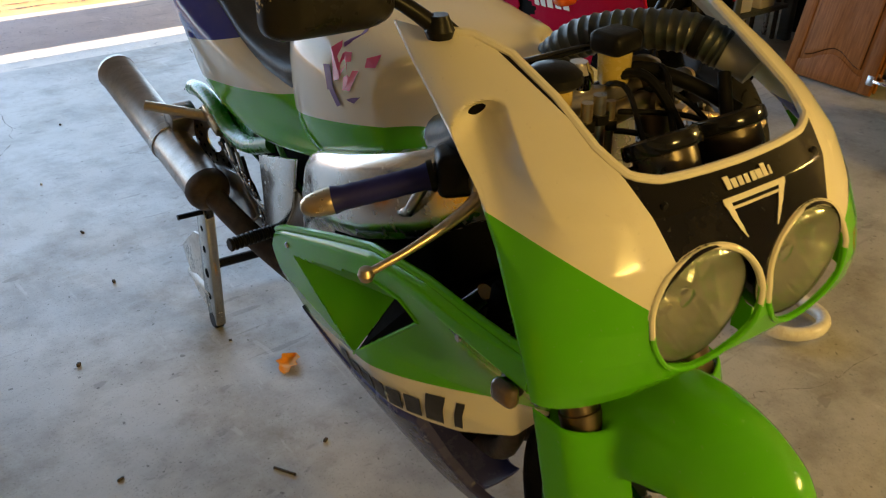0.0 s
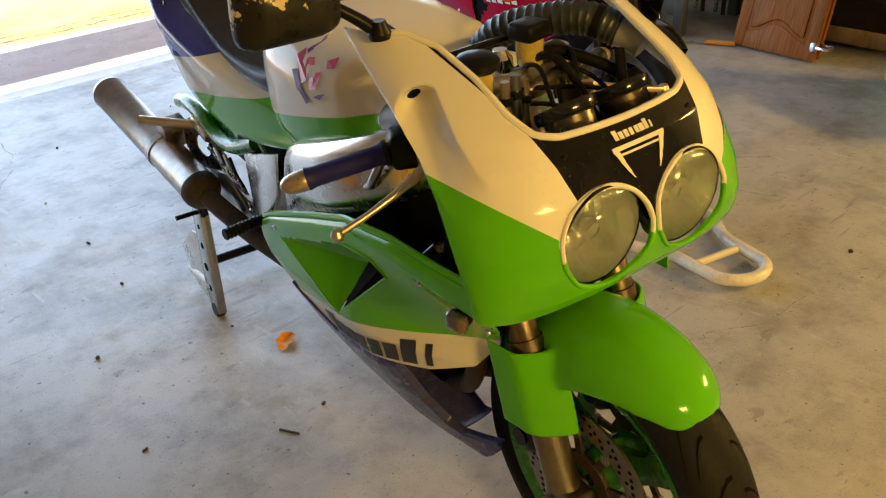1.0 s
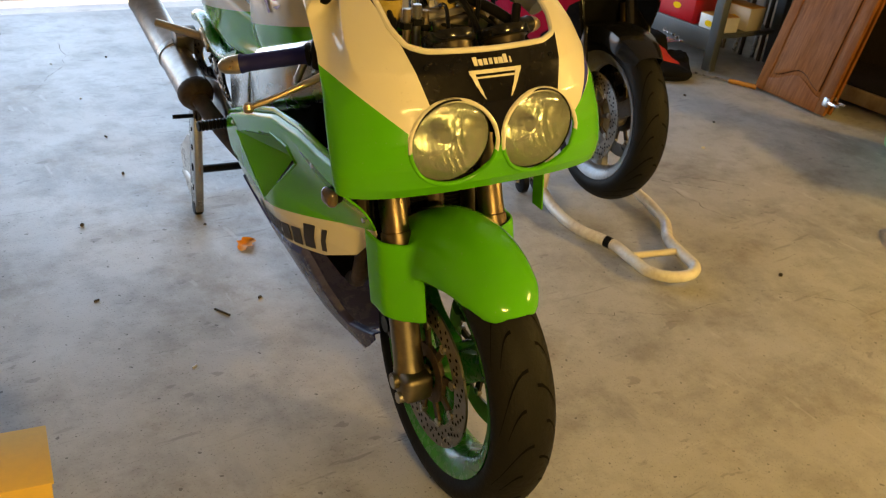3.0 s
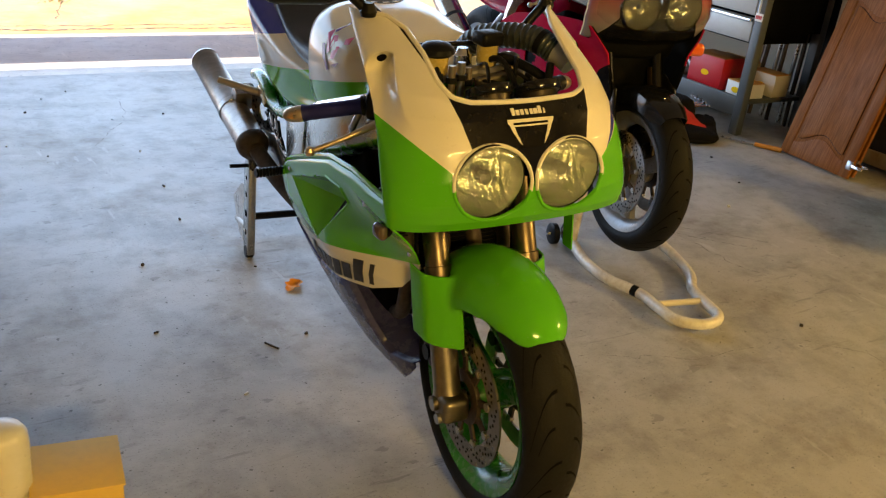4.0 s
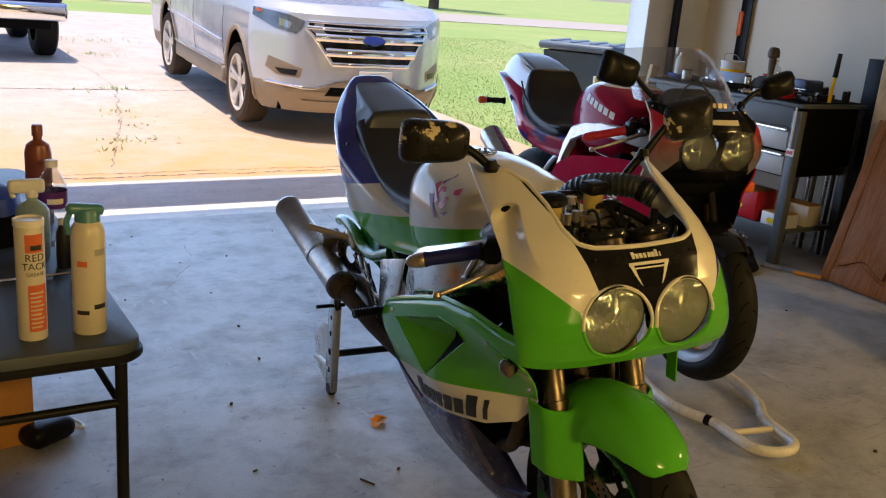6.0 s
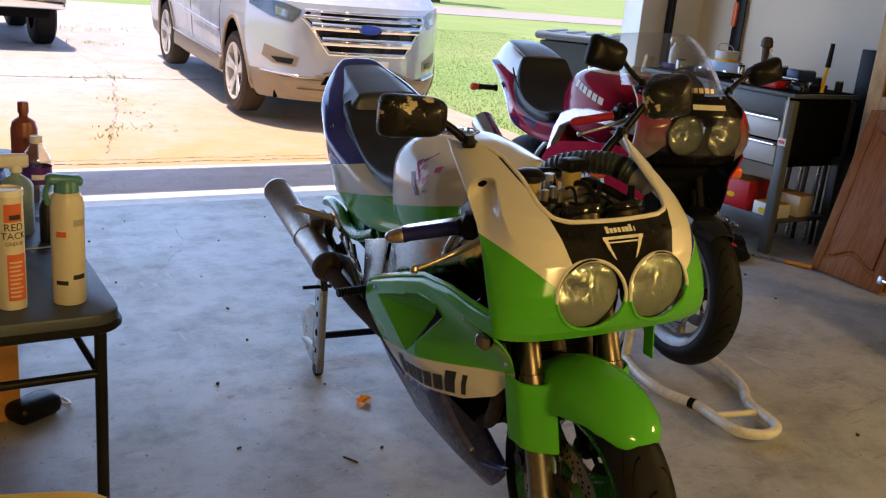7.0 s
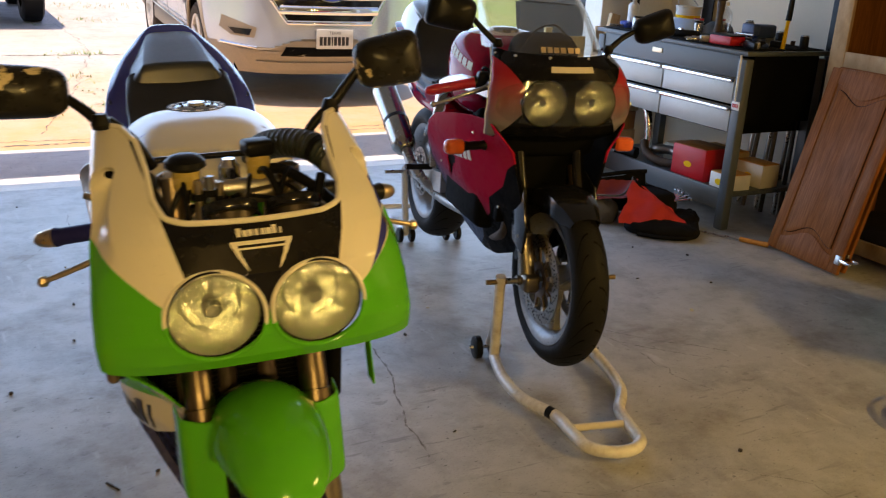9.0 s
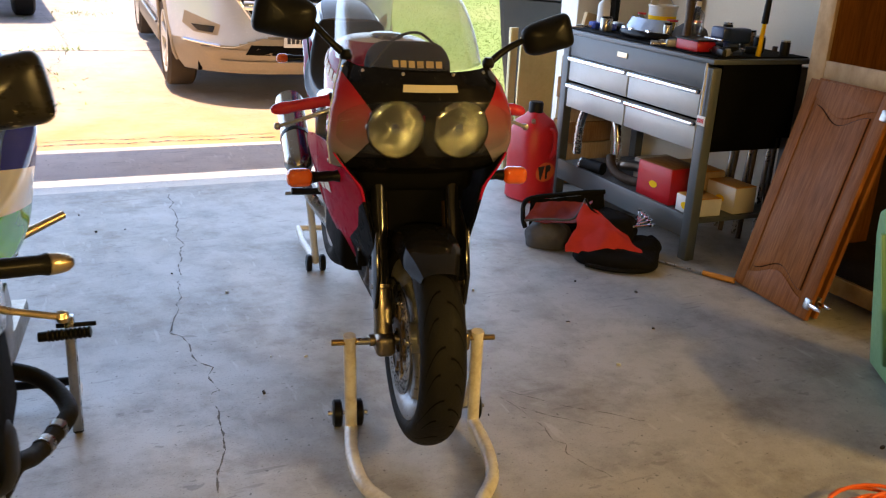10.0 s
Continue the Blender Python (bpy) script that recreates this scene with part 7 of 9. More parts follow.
for i in range(8):
    part("cable", tube([(-0.14 + 0.03 * i, 0.30, 0.97), (-0.19 + 0.05 * i, 0.34, 1.02), (-0.16 + 0.04 * i, 0.42, 0.93), (-0.12 + 0.03 * i, 0.45, 0.82)], 0.005, 6, 8), "black", SZ)

# white tubular front stand
FS = thing("front_stand", pose(0, 0, 0), "chipped white tubular front paddock stand", "paddock stand")
A, B = Vector((2.225, 1.585, 0.0)), Vector((2.055, 0.860, 0.0))
ax = (B - A).normalized()
lat = Vector((-ax.y, ax.x, 0))                  # towards the rider's left


def st(side, along, z):
    """A point of the stand: metres to its side, along its axis from the rollers, and up."""
    return A + ax * along + lat * side + Vector((0, 0, z))


for sx in (-1, 1):
    pin = Vector((2.172, 1.439, 0.352)) + lat * sx * 0.184
    part("upright", sweep(bmesh.new(), [pin + Vector((0, 0, 0.02)), pin.lerp(st(sx * 0.185, 0.10, 0.07), 0.5), st(sx * 0.185, 0.10, 0.05)], 0.018, 14), "white_enamel", FS, "white upright tube")
    part("brace", sweep(bmesh.new(), [pin.lerp(st(sx * 0.185, 0.10, 0.05), 0.35), st(sx * 0.180, 0.02, 0.065)], 0.012, 12), "white_enamel", FS)
    part("cradle_pin", sweep(bmesh.new(), [pin - lat * sx * 0.045, pin + lat * sx * 0.05], 0.009, 10), "brass", FS)
    for k, q in enumerate((-0.032, 0.032)):
        c = st(sx * 0.185 + q, 0.0, 0.042)
        part("roller", sweep(bmesh.new(), [c - lat * 0.014, c - lat * 0.010, c + lat * 0.010, c + lat * 0.014], [0.036, 0.042, 0.042, 0.036], 24), "black", FS, "black rubber roller")
    part("roller_axle", sweep(bmesh.new(), [st(sx * 0.185 - 0.06, 0, 0.042), st(sx * 0.185 + 0.06, 0, 0.042)], 0.007, 8), "steel", FS)
loop = [st(-0.185, 0.10, 0.05), st(-0.195, 0.24, 0.035), st(-0.175, 0.38, 0.030), st(-0.110, 0.50, 0.030), st(-0.098, 0.60, 0.030), st(-0.085, 0.69, 0.030), st(-0.03, 0.735, 0.030), st(0.04, 0.735, 0.030), st(0.092, 0.69, 0.030),
        st(0.100, 0.60, 0.030), st(0.112, 0.50, 0.030), st(0.175, 0.38, 0.030), st(0.195, 0.24, 0.035), st(0.185, 0.10, 0.05)]
part("handle_loop", sweep(bmesh.new(), spline(loop, 5), 0.0195, 14), "white_enamel", FS, "bent white handle loop with worn paint")
part("cross_bar", sweep(bmesh.new(), [st(-0.098, 0.585, 0.03), st(0.100, 0.585, 0.03)], 0.012, 12), "cream_can", FS)
bm = sweep(bmesh.new(), [st(-0.122, 0.475, 0.03), st(-0.112, 0.497, 0.03)], 0.0203, 14)
part("tape_band", bm, "black", FS, "black worn band")

# its rear stand
RS = thing("rear_stand", pose(2.193, 1.438, 0.0, 0, 0, -10.5), "grey-green tubular rear paddock stand", "paddock stand")
for sx in (-1, 1):
    part("upright", sweep(bmesh.new(), [(sx * 0.165, 1.40, 0.40), (sx * 0.14, 1.46, 0.22), (sx * 0.12, 1.49, 0.045)], 0.016, 12), "frost", RS)
    part("hook_pin", rod((sx * 0.12, 1.40, 0.385), (sx * 0.26, 1.40, 0.385), 0.009, seg=10), "steel", RS)
    for q in (-0.03, 0.03):
        part("roller", lathe([(0.0, -0.012), (0.032, -0.012), (0.038, -0.007), (0.038, 0.007), (0.032, 0.012), (0.0, 0.012)], "x", (sx * 0.12 + q, 1.49, 0.038), 24), "black", RS, "black rubber roller")
    part("arm", sweep(bmesh.new(), [(sx * 0.12, 1.49, 0.045), (sx * 0.15, 1.75, 0.05), (sx * 0.15, 1.95, 0.05)], 0.015, 12), "white_enamel", RS)
part("cross_tube", rod((-0.15, 1.95, 0.05), (0.15, 1.95, 0.05), 0.015), "white_enamel", RS)


# outside: silver SUV, pickup truck, refuse bin ----------------------------------
CAR_Y, CAR_X, CAR_YAW = 6.42, 3.30, -2.8
car_z = rise(CAR_Y + 0.9)
CAR = thing("suv", pose(CAR_X, CAR_Y, car_z, math.degrees(math.atan(SLOPE)), 0, CAR_YAW), "silver mid-size SUV parked nose-in on the driveway", "car")


def nose_y(x, z):
    """How far back the car's face lies at a width and height."""
    a = min(1.0, abs(x) / 0.955)
    return 0.05 + 0.52 * a ** 3.2 + curve1([(0.25, 0.09), (0.42, 0.0), (0.62, 0.0), (0.80, 0.02), (0.98, 0.07), (1.06, 0.20), (1.10, 0.34)], z)


WHEELS = ((0.955, 0.365), (3.805, 0.365))
bm = bmesh.new()
NZ, NX = 40, 60
zs = [0.23 + (1.06 - 0.23) * j / NZ for j in range(NZ + 1)]


def half_at(z):
    return curve1([(0.23, 0.84), (0.32, 0.905), (0.50, 0.935), (0.75, 0.962), (0.92, 0.945), (1.06, 0.885)], z)


rows = []
ring = [-1 + 2 * i / NX for i in range(NX + 1)]
for z in zs:
    h = half_at(z)
    face = [(x * h, nose_y(x * h, z), z) for x in ring]
    y1 = face[0][1]
    left = [(-h, y1 + (4.70 - y1) * k / 110, z) for k in range(110, 0, -1)]
    right = [(h, y1 + (4.70 - y1) * k / 110, z) for k in range(1, 111)]
    rows.append(left + face + right)
vs = [[bm.verts.new(p) for p in r] for r in rows]
for i in range(NZ):
    for j in range(len(vs[0]) - 1):
        q = (vs[i][j], vs[i][j + 1], vs[i + 1][j + 1], vs[i + 1][j])
        c = sum((v.co for v in q), Vector()) / 4
        if any((c.y - wy) ** 2 + (c.z - wz) ** 2 < 0.415 ** 2 for wy, wz in WHEELS) and abs(c.x) > 0.6:
            continue
        f = bm.faces.new(q)
        low = c.z < (curve1([(0.0, 0.535), (0.30, 0.530), (0.52, 0.455), (0.78, 0.455), (0.90, 0.475)], abs(c.x)) if c.y < 0.6 else 0.43)
        f.material_index = 1 if low else 0
# bonnet and rear deck
top = rows[-1]
n = len(top)
mid = [Vector(p) for p in top]
deck = []
for t in (0.0, 0.06, 0.2, 0.45, 0.75, 1.0):
    deck.append([(p.x * (1 - t), min(p.y + (0.10 * math.sin(t * 1.57) if p.y < 0.9 else 0), 4.7), 1.06 + 0.085 * math.sin(min(1, t * 2.2) * 1.57) * min(1, max(0.15, (p.y - 0.2) / 0.9))) for p in mid])
skin(bm, deck)
bmesh.ops.remove_doubles(bm, verts=bm.verts, dist=1e-4)
body = part("body", bm, ["car_silver", "cladding"], CAR, "silver painted body with grey lower cladding", sharp=35)
cab = [(0.0, 1.25, 1.10, 0.86), (0.5, 1.75, 1.42, 0.76), (0.9, 2.25, 1.70, 0.66), (2.6, 3.9, 1.72, 0.66), (3.2, 4.45, 1.45, 0.74), (3.4, 4.62, 1.10, 0.86)]
rows = [[(-hx, y, 1.09), (-hx + 0.0, y, z), (-hx * 0.6, y, z + 0.03), (hx * 0.6, y, z + 0.03), (hx, y, z), (hx, y, 1.09)] for _, y, z, hx in cab]
part("cabin", skin(bmesh.new(), rows, True, True), "dark_glass", CAR, "dark glazed cabin")


def on_face(poly, lift, material, name, label="", depth=0.012, parent=None):
    """A plate that follows the car's face."""
    bm = bmesh.new()
    cx, cz = sum(p[0] for p in poly) / len(poly), sum(p[1] for p in poly) / len(poly)
    rings = []
    for k in (0.0, 0.34, 0.67, 1.0):
        ring_pts = []
        for (a, b), (c, d) in zip(poly, poly[1:] + poly[:1]):
            for t in range(6):
                x, z = a + (c - a) * t / 6, b + (d - b) * t / 6
                x, z = cx + (x - cx) * k, cz + (z - cz) * k
                ring_pts.append((x, nose_y(x, z) - lift, z))
        rings.append(ring_pts)
    skin(bm, rings, True)
    bmesh.ops.remove_doubles(bm, verts=bm.verts, dist=1e-5)
    return part(name, thicken(bm, depth), material, parent or CAR, label)


GR = [(-0.56, 0.915), (0.56, 0.915), (0.585, 0.86), (0.37, 0.655), (-0.37, 0.655), (-0.585, 0.86)]
grille = on_face(GR, 0.006, "gloss_black", "grille", "dark grille with chrome bars")


def face_bar(x0, z0, x1, z1, r, material, name, parent, label=""):
    pts = [(x0 + (x1 - x0) * t / 14, nose_y(x0 + (x1 - x0) * t / 14, z0 + (z1 - z0) * t / 14) - 0.012, z0 + (z1 - z0) * t / 14) for t in range(15)]
    return part(name, sweep(bmesh.new(), pts, r, 10), material, parent, label)


for a, b in zip(GR, GR[1:] + GR[:1]):
    face_bar(*a, *b, 0.014, "chrome", "grille_trim", grille)
for z, r in ((0.805, 0.030), (0.722, 0.028), (0.868, 0.018)):
    hx = 0.37 + (z - 0.655) / 0.205 * 0.205
    face_bar(-hx + 0.01, z, hx - 0.01, z, r, "chrome", "grille_bar", grille, "chrome grille bar")
em = [(0.118 * math.cos(a), 0.805 + 0.036 * math.sin(a)) for a in (2 * math.pi * k / 20 for k in range(20))]
badge = on_face(em, 0.040, "chrome", "badge", "blue oval badge with a chrome rim", 0.02)
on_face([(x * 0.86, 0.805 + (z - 0.805) * 0.82) for x, z in em], 0.044, "blue_plastic", "badge_face", "", 0.003, badge)
for sx in (-1, 1):
    hl = on_face([(sx * 0.585, 0.910), (sx * 0.605, 0.860), (sx * 0.66, 0.810), (sx * 0.80, 0.840), (sx * 0.935, 0.915), (sx * 0.925, 0.985), (sx * 0.70, 0.955)], 0.005, "lamp_dark", "headlamp", "clear swept-back headlamp")
    on_face([(sx * 0.580, 0.915), (sx * 0.600, 0.856), (sx * 0.655, 0.805), (sx * 0.80, 0.835), (sx * 0.94, 0.912), (sx * 0.93, 0.990), (sx * 0.70, 0.96)], 0.022, "clear", "lamp_cover", "", 0.003, hl).visible_shadow = False
    on_face([(sx * 0.68, 0.89), (sx * 0.70, 0.845), (sx * 0.77, 0.86), (sx * 0.77, 0.92)], 0.012, "chrome", "lamp_unit", "", 0.004, hl)
    on_face([(sx * 0.87, 0.955), (sx * 0.90, 0.945), (sx * 0.92, 0.968), (sx * 0.905, 0.978)], 0.012, "cord", "side_marker", "", 0.004, hl)
    fog = on_face([(sx * 0.60, 0.615), (sx * 0.62, 0.53), (sx * 0.78, 0.54), (sx * 0.86, 0.60), (sx * 0.84, 0.67)], 0.004, "cladding", "fog_recess", "grey fog-lamp recess")
    on_face([(sx * 0.64, 0.60), (sx * 0.655, 0.55), (sx * 0.76, 0.555), (sx * 0.80, 0.60)], 0.010, "gloss_black", "fog_mesh", "", 0.003, fog)
    face_bar(sx * 0.60, 0.452, sx * 0.85, 0.475, 0.014, "chrome", "bumper_trim", CAR)
lower = on_face([(-0.30, 0.525), (0.30, 0.525), (0.50, 0.452), (0.74, 0.440), (0.62, 0.30), (-0.62, 0.30), (-0.74, 0.440), (-0.50, 0.452)], 0.012, "cladding", "lower_bumper", "grey lower bumper")
on_face([(-0.38, 0.475), (0.38, 0.475), (0.42, 0.40), (-0.42, 0.40)], 0.018, "matt_black", "lower_grille", "black lower grille", 0.008)
on_face([(-0.60, 0.345), (0.60, 0.345), (0.50, 0.28), (-0.50, 0.28)], 0.030, "cladding", "skid_plate", "silver skid plate", 0.012)
plate = part("number_plate", box((0.03, 0.014, 0.545), (0.325, 0.008, 0.160), bev=0.004), "plate", CAR, "white number plate with plain bars")
bm = bars(bmesh.new(), pose(-0.105, 0.0085, 0.530, 90), [0.026] * 3 + [0.012] + [0.026] * 4, 0.009, 0.072)
part("plate_bars", bm, "ink", plate)
writing("plate_text", "TEXAS", 0.034, pose(0.03, 0.0090, 0.597, 90), "ink", plate)
part("windscreen_sill", box((0, 1.22, 1.10), (1.5, 0.06, 0.03), bev=0.01), "matt_black", CAR)
for wy, wz in WHEELS:
    for sx in (-1, 1):
        m = pose(sx * 0.835, wy, wz)
        bm = lathe([(0.255, -0.105), (0.33, -0.118), (0.362, -0.095), (0.368, -0.05), (0.368, 0.05), (0.362, 0.095), (0.33, 0.118), (0.255, 0.105)], "x", (0, 0, 0), 56)
        tyre = part("wheel", moved(bm, m), "dusty_rubber", CAR, "dusty tyre on a silver alloy wheel")
        bm = lathe([(0.256, 0.10), (0.262, 0.112), (0.245, 0.108), (0.235, 0.03), (0.235, -0.10)], "x", (0, 0, 0), 48)
        for k in range(5):
            a = 2 * math.pi * k / 5 + 0.3
            for da in (-0.13, 0.13):
                rr = [[(0.075 + 0.022 * t + 0.01 * e, q * math.cos(a + da * t * 1.3) - e2 * math.sin(a), q * math.sin(a + da * t * 1.3) + e2 * math.cos(a)) for e, e2 in ((0, -0.030), (1, -0.020), (1, 0.020), (0, 0.030))] for t, q in ((0, 0.03), (0.35, 0.10), (0.7, 0.17), (1.0, 0.242))]
                skin(bm, rr)
        add(bm, lathe([(0.0, 0.098), (0.03, 0.096), (0.05, 0.085), (0.055, 0.05)], "x", (0, 0, 0), 20))
        if sx < 0:
            bmesh.ops.scale(bm, vec=(-1, 1, 1), verts=bm.verts)
        part("rim", moved(bm, m), "alloy_rim", tyre, "silver five-spoke rim")
        part("brake", moved(lathe([(0.0, 0.0), (0.17, 0.0), (0.17, 0.012), (0.0, 0.012)], "x", (sx * 0.03, 0, 0), 28), m), "rust", tyre)
        arch = [(sx * (half_at(min(1.0, wz + 0.42 * math.sin(a))) + 0.004), wy + 0.42 * math.cos(a), wz + 0.42 * math.sin(a)) for a in (math.pi * (-0.06 + 1.12 * k / 26) for k in range(27))]
        part("wheel_arch", sweep(bmesh.new(), arch, 0.017, 8), "cladding", CAR)
        arc = [(wy + 0.425 * math.cos(a), wz + 0.425 * math.sin(a)) for a in (math.pi * (-0.12 + 1.24 * k / 20) for k in range(21))]
        bm = skin(bmesh.new(), [[(sx * (half_at(min(1.0, z)) - 0.004), y, z) for y, z in arc], [(sx * 0.55, y, z) for y, z in arc]])
        bm.faces.new([bm.verts.new((sx * 0.55, y, z)) for y, z in arc])
        part("arch_liner", bm, "matt_black", CAR)
for sx in (-1, 1):
    side = part("sill", box((sx * 0.935, 2.38, 0.37), (0.05, 1.95, 0.15), bev=0.03, seg=3), "cladding", CAR, "grey door sill")
    part("sill_trim", rod((sx * 0.962, 1.45, 0.46), (sx * 0.962, 3.35, 0.47), 0.010), "chrome", CAR)
    for y in (1.42, 2.55, 3.6):
        part("door_gap", sweep(bmesh.new(), [(sx * (half_at(z) + 0.0008), y + 0.05 * (z - 0.5), z) for z in (0.46, 0.6, 0.75, 0.9, 1.05)], 0.003, 6), "groove", CAR)
    part("door_crease", rod((sx * 0.962, 1.45, 0.66), (sx * 0.962, 3.7, 0.72), 0.012), "car_silver", CAR)
part("underbody", box((0, 2.3, 0.32), (1.5, 3.9, 0.18)), "matt_black", CAR)

# the tall bonnet: everything above the bumper stands higher
for ob in CAR.children:
    if ob.name.startswith("wheel") and not ob.name.startswith("wheel_arch"):
        continue
    for o in (ob, *ob.children):
        for v in o.data.vertices:
            v.co.z = curve1([(0.0, 0.0), (0.62, 0.62), (0.805, 0.900), (0.915, 1.02), (1.06, 1.16), (1.10, 1.19), (1.80, 1.80)], v.co.z)

# pickup truck, farther up the driveway
TY = 11.2
TR = thing("pickup_truck", pose(0.62, TY, rise(TY), math.degrees(math.atan(SLOPE)), 0, 2), "dark pickup truck with a chrome bumper on the driveway", "truck")
part("body", box((0, 1.4, 0.98), (1.92, 2.7, 0.62), bev=0.09, seg=3), "violet", TR, "dark blue body")
part("cabin", box((0, 2.0, 1.5), (1.66, 1.5, 0.6), bev=0.12, seg=3), "dark_glass", TR)
part("bumper", box((0, -0.02, 0.60), (1.94, 0.16, 0.22), bev=0.05, seg=3), "chrome", TR, "chrome bumper")
part("valance", box((0, 0.06, 0.45), (1.6, 0.10, 0.14), bev=0.03), "matt_black", TR)
part("grille", box((0, 0.03, 0.92), (1.2, 0.06, 0.30), bev=0.02), "chrome", TR)
for sx in (-1, 1):
    part("headlamp", box((sx * 0.76, 0.03, 0.92), (0.30, 0.06, 0.22), bev=0.02), "reflector", TR)
    for wy in (0.62, 2.9 - 0.4):
        tyre = part("wheel", lathe([(0.20, -0.12), (0.33, -0.128), (0.375, -0.10), (0.382, 0.0), (0.375, 0.10), (0.33, 0.128), (0.20, 0.12)], "x", (sx * 0.80, wy, 0.38), 48), "rubber", TR, "worn black truck tyre")
        part("rim", lathe([(0.0, sx * 0.08), (0.16, sx * 0.06), (0.21, sx * 0.11), (0.215, 0)], "x", (sx * 0.80, wy, 0.38), 32), "steel", tyre)

# refuse bin beside the doorway
BX, BY = 5.22, 5.80
BN = thing("refuse_bin", pose(BX, BY, rise(BY), 0, 0, 38), "grey-blue plastic wheeled refuse bin with a closed lid", "refuse bin")
rows = [[(a * hx, b * hy, z) for a, b in ((-1, -0.85), (-0.85, -1), (0.85, -1), (1, -0.85), (1, 0.85), (0.85, 1), (-0.85, 1), (-1, 0.85))] for z, hx, hy in ((0.06, 0.22, 0.25), (0.5, 0.27, 0.31), (0.98, 0.31, 0.36))]
bbody = part("body", skin(bmesh.new(), rows, True, True), "bin_grey", BN, "tapered ribbed bin body", sharp=30)
for k in range(7):
    x = -0.24 + 0.08 * k
    part("rib", sweep(bmesh.new(), [(x * 0.86, -0.30, 0.40), (x, -0.362, 0.96)], 0.010, 8), "bin_grey", bbody)
lid = part("lid", box((0, 0, 1.03), (0.70, 0.80, 0.07), bev=0.03, seg=3), "bin_lid", BN, "ridged lid")
for k in range(4):
    part("lid_ridge", box((0, -0.27 + 0.18 * k, 1.068), (0.60, 0.06, 0.02), bev=0.008), "bin_lid", lid)
for sx in (-1, 1):
    part("wheel", lathe([(0.0, -0.03), (0.10, -0.03), (0.115, -0.015), (0.115, 0.015), (0.10, 0.03), (0.0, 0.03)], "x", (sx * 0.26, 0.26, 0.115), 24), "rubber", BN)

# far trees: trunks and ragged crowns
def tree(x, y, h, seed):
    rnd = random.Random(seed)
    t = thing("tree", pose(x, y, rise(y) - 0.06), "broad leafy shade tree beyond the street", "tree", group="far trees")
    bm = sweep(bmesh.new(), [(0, 0, 0), (0.05, 0.02, h * 0.25), (-0.04, 0.05, h * 0.5), (0.05, 0, h * 0.8)], [0.28, 0.21, 0.16, 0.05], 12)
    for k in range(6):
        a, z = k * 1.1 + rnd.random(), h * rnd.uniform(0.35, 0.6)
        add(bm, sweep(bmesh.new(), [(0, 0, z), (math.cos(a) * h * 0.14, math.sin(a) * h * 0.14, z + h * 0.14), (math.cos(a) * h * 0.26, math.sin(a) * h * 0.26, z + h * 0.22)], [0.10, 0.07, 0.03], 8))
    part("trunk", bm, "bark", t)
    verts, faces = [], []
    for k in range(2600):
        a, b, r = rnd.uniform(0, 6.283), rnd.uniform(-0.7, 1.4), rnd.uniform(0.45, 1.0) ** 0.5
        c = Vector((math.cos(a) * math.cos(b) * r * h * 0.36, math.sin(a) * math.cos(b) * r * h * 0.36, h * 0.68 + math.sin(b) * r * h * 0.28))
        d = Vector((rnd.gauss(0, 1), rnd.gauss(0, 1), rnd.gauss(0, 1))).normalized() * 0.16
        e = d.orthogonal().normalized() * 0.09
        k0 = len(verts)
        verts += [c - d, c + e, c + d, c - e]
        faces.append((k0, k0 + 1, k0 + 2, k0 + 3))
    me = bpy.data.meshes.new("crown")
    me.from_pydata([tuple(v) for v in verts], [], faces)
    me.materials.append(M["blade"])
    ob = new("crown", me)
    ob.parent = t
    return t


for x, y, h, s in ((16.5, 37, 8, 1), (24, 40, 9, 2), (-2, 38, 8, 4)):
    tree(x, y, h, s)


# garage things ------------------------------------------------------------------
# steel tool cart with four drawers against the side wall
CT = thing("tool_cart", pose(4.085, 2.54, 0.0), "slate grey steel tool cart with four drawers and shelf", "tool cart")
L, D, HT = 1.26, 0.60, 0.970
for y in (0.03, L - 0.03):
    for x in (0.028, D - 0.028):
        part("leg", box((x, y, HT / 2 - 0.02), (0.055, 0.06, HT - 0.04), bev=0.006), "cart", CT, "slate steel corner post")
part("top", box((D / 2, L / 2, HT - 0.012), (D + 0.02, L + 0.02, 0.024), bev=0.005), "cart", CT)
part("top_mat", box((D / 2, L / 2, HT + 0.004), (D - 0.03, L - 0.03, 0.006), bev=0.002), "black_cloth", CT, "black mat")
part("apron", box((0.022, L / 2, HT - 0.085), (0.03, L - 0.12, 0.12), bev=0.004), "cart", CT)
part("badge", box((0.004, 0.70, HT - 0.075), (0.006, 0.085, 0.028), bev=0.003), "lever", CT, "pale maker's badge")
for y in (0.0, L):
    part("side_panel", box((D / 2, y + (0.006 if y == 0 else -0.006), HT - 0.20), (D - 0.12, 0.006, 0.36)), "matt_black", CT, "black side panel", smooth=False)
part("back_panel", box((D - 0.006, L / 2, HT - 0.20), (0.006, L - 0.12, 0.36)), "matt_black", CT, smooth=False)
part("drawer_box", box((D / 2 + 0.02, L / 2, HT - 0.30), (D - 0.10, L - 0.14, 0.30)), "matt_black", CT, smooth=False)
for r, z in enumerate((HT - 0.215, HT - 0.365)):
    for c, y in enumerate((0.065 + 0.28, 0.065 + 0.565 + 0.28)):
        dr = part("drawer", box((0.020, y, z), (0.03, 0.555, 0.135), bev=0.005), "drawer", CT, "grey drawer front with a bright pull")
        part("drawer_pull", box((-0.003, y, z + 0.055), (0.030, 0.55, 0.022), bev=0.007, seg=3), "chrome", dr, "bright aluminium pull")
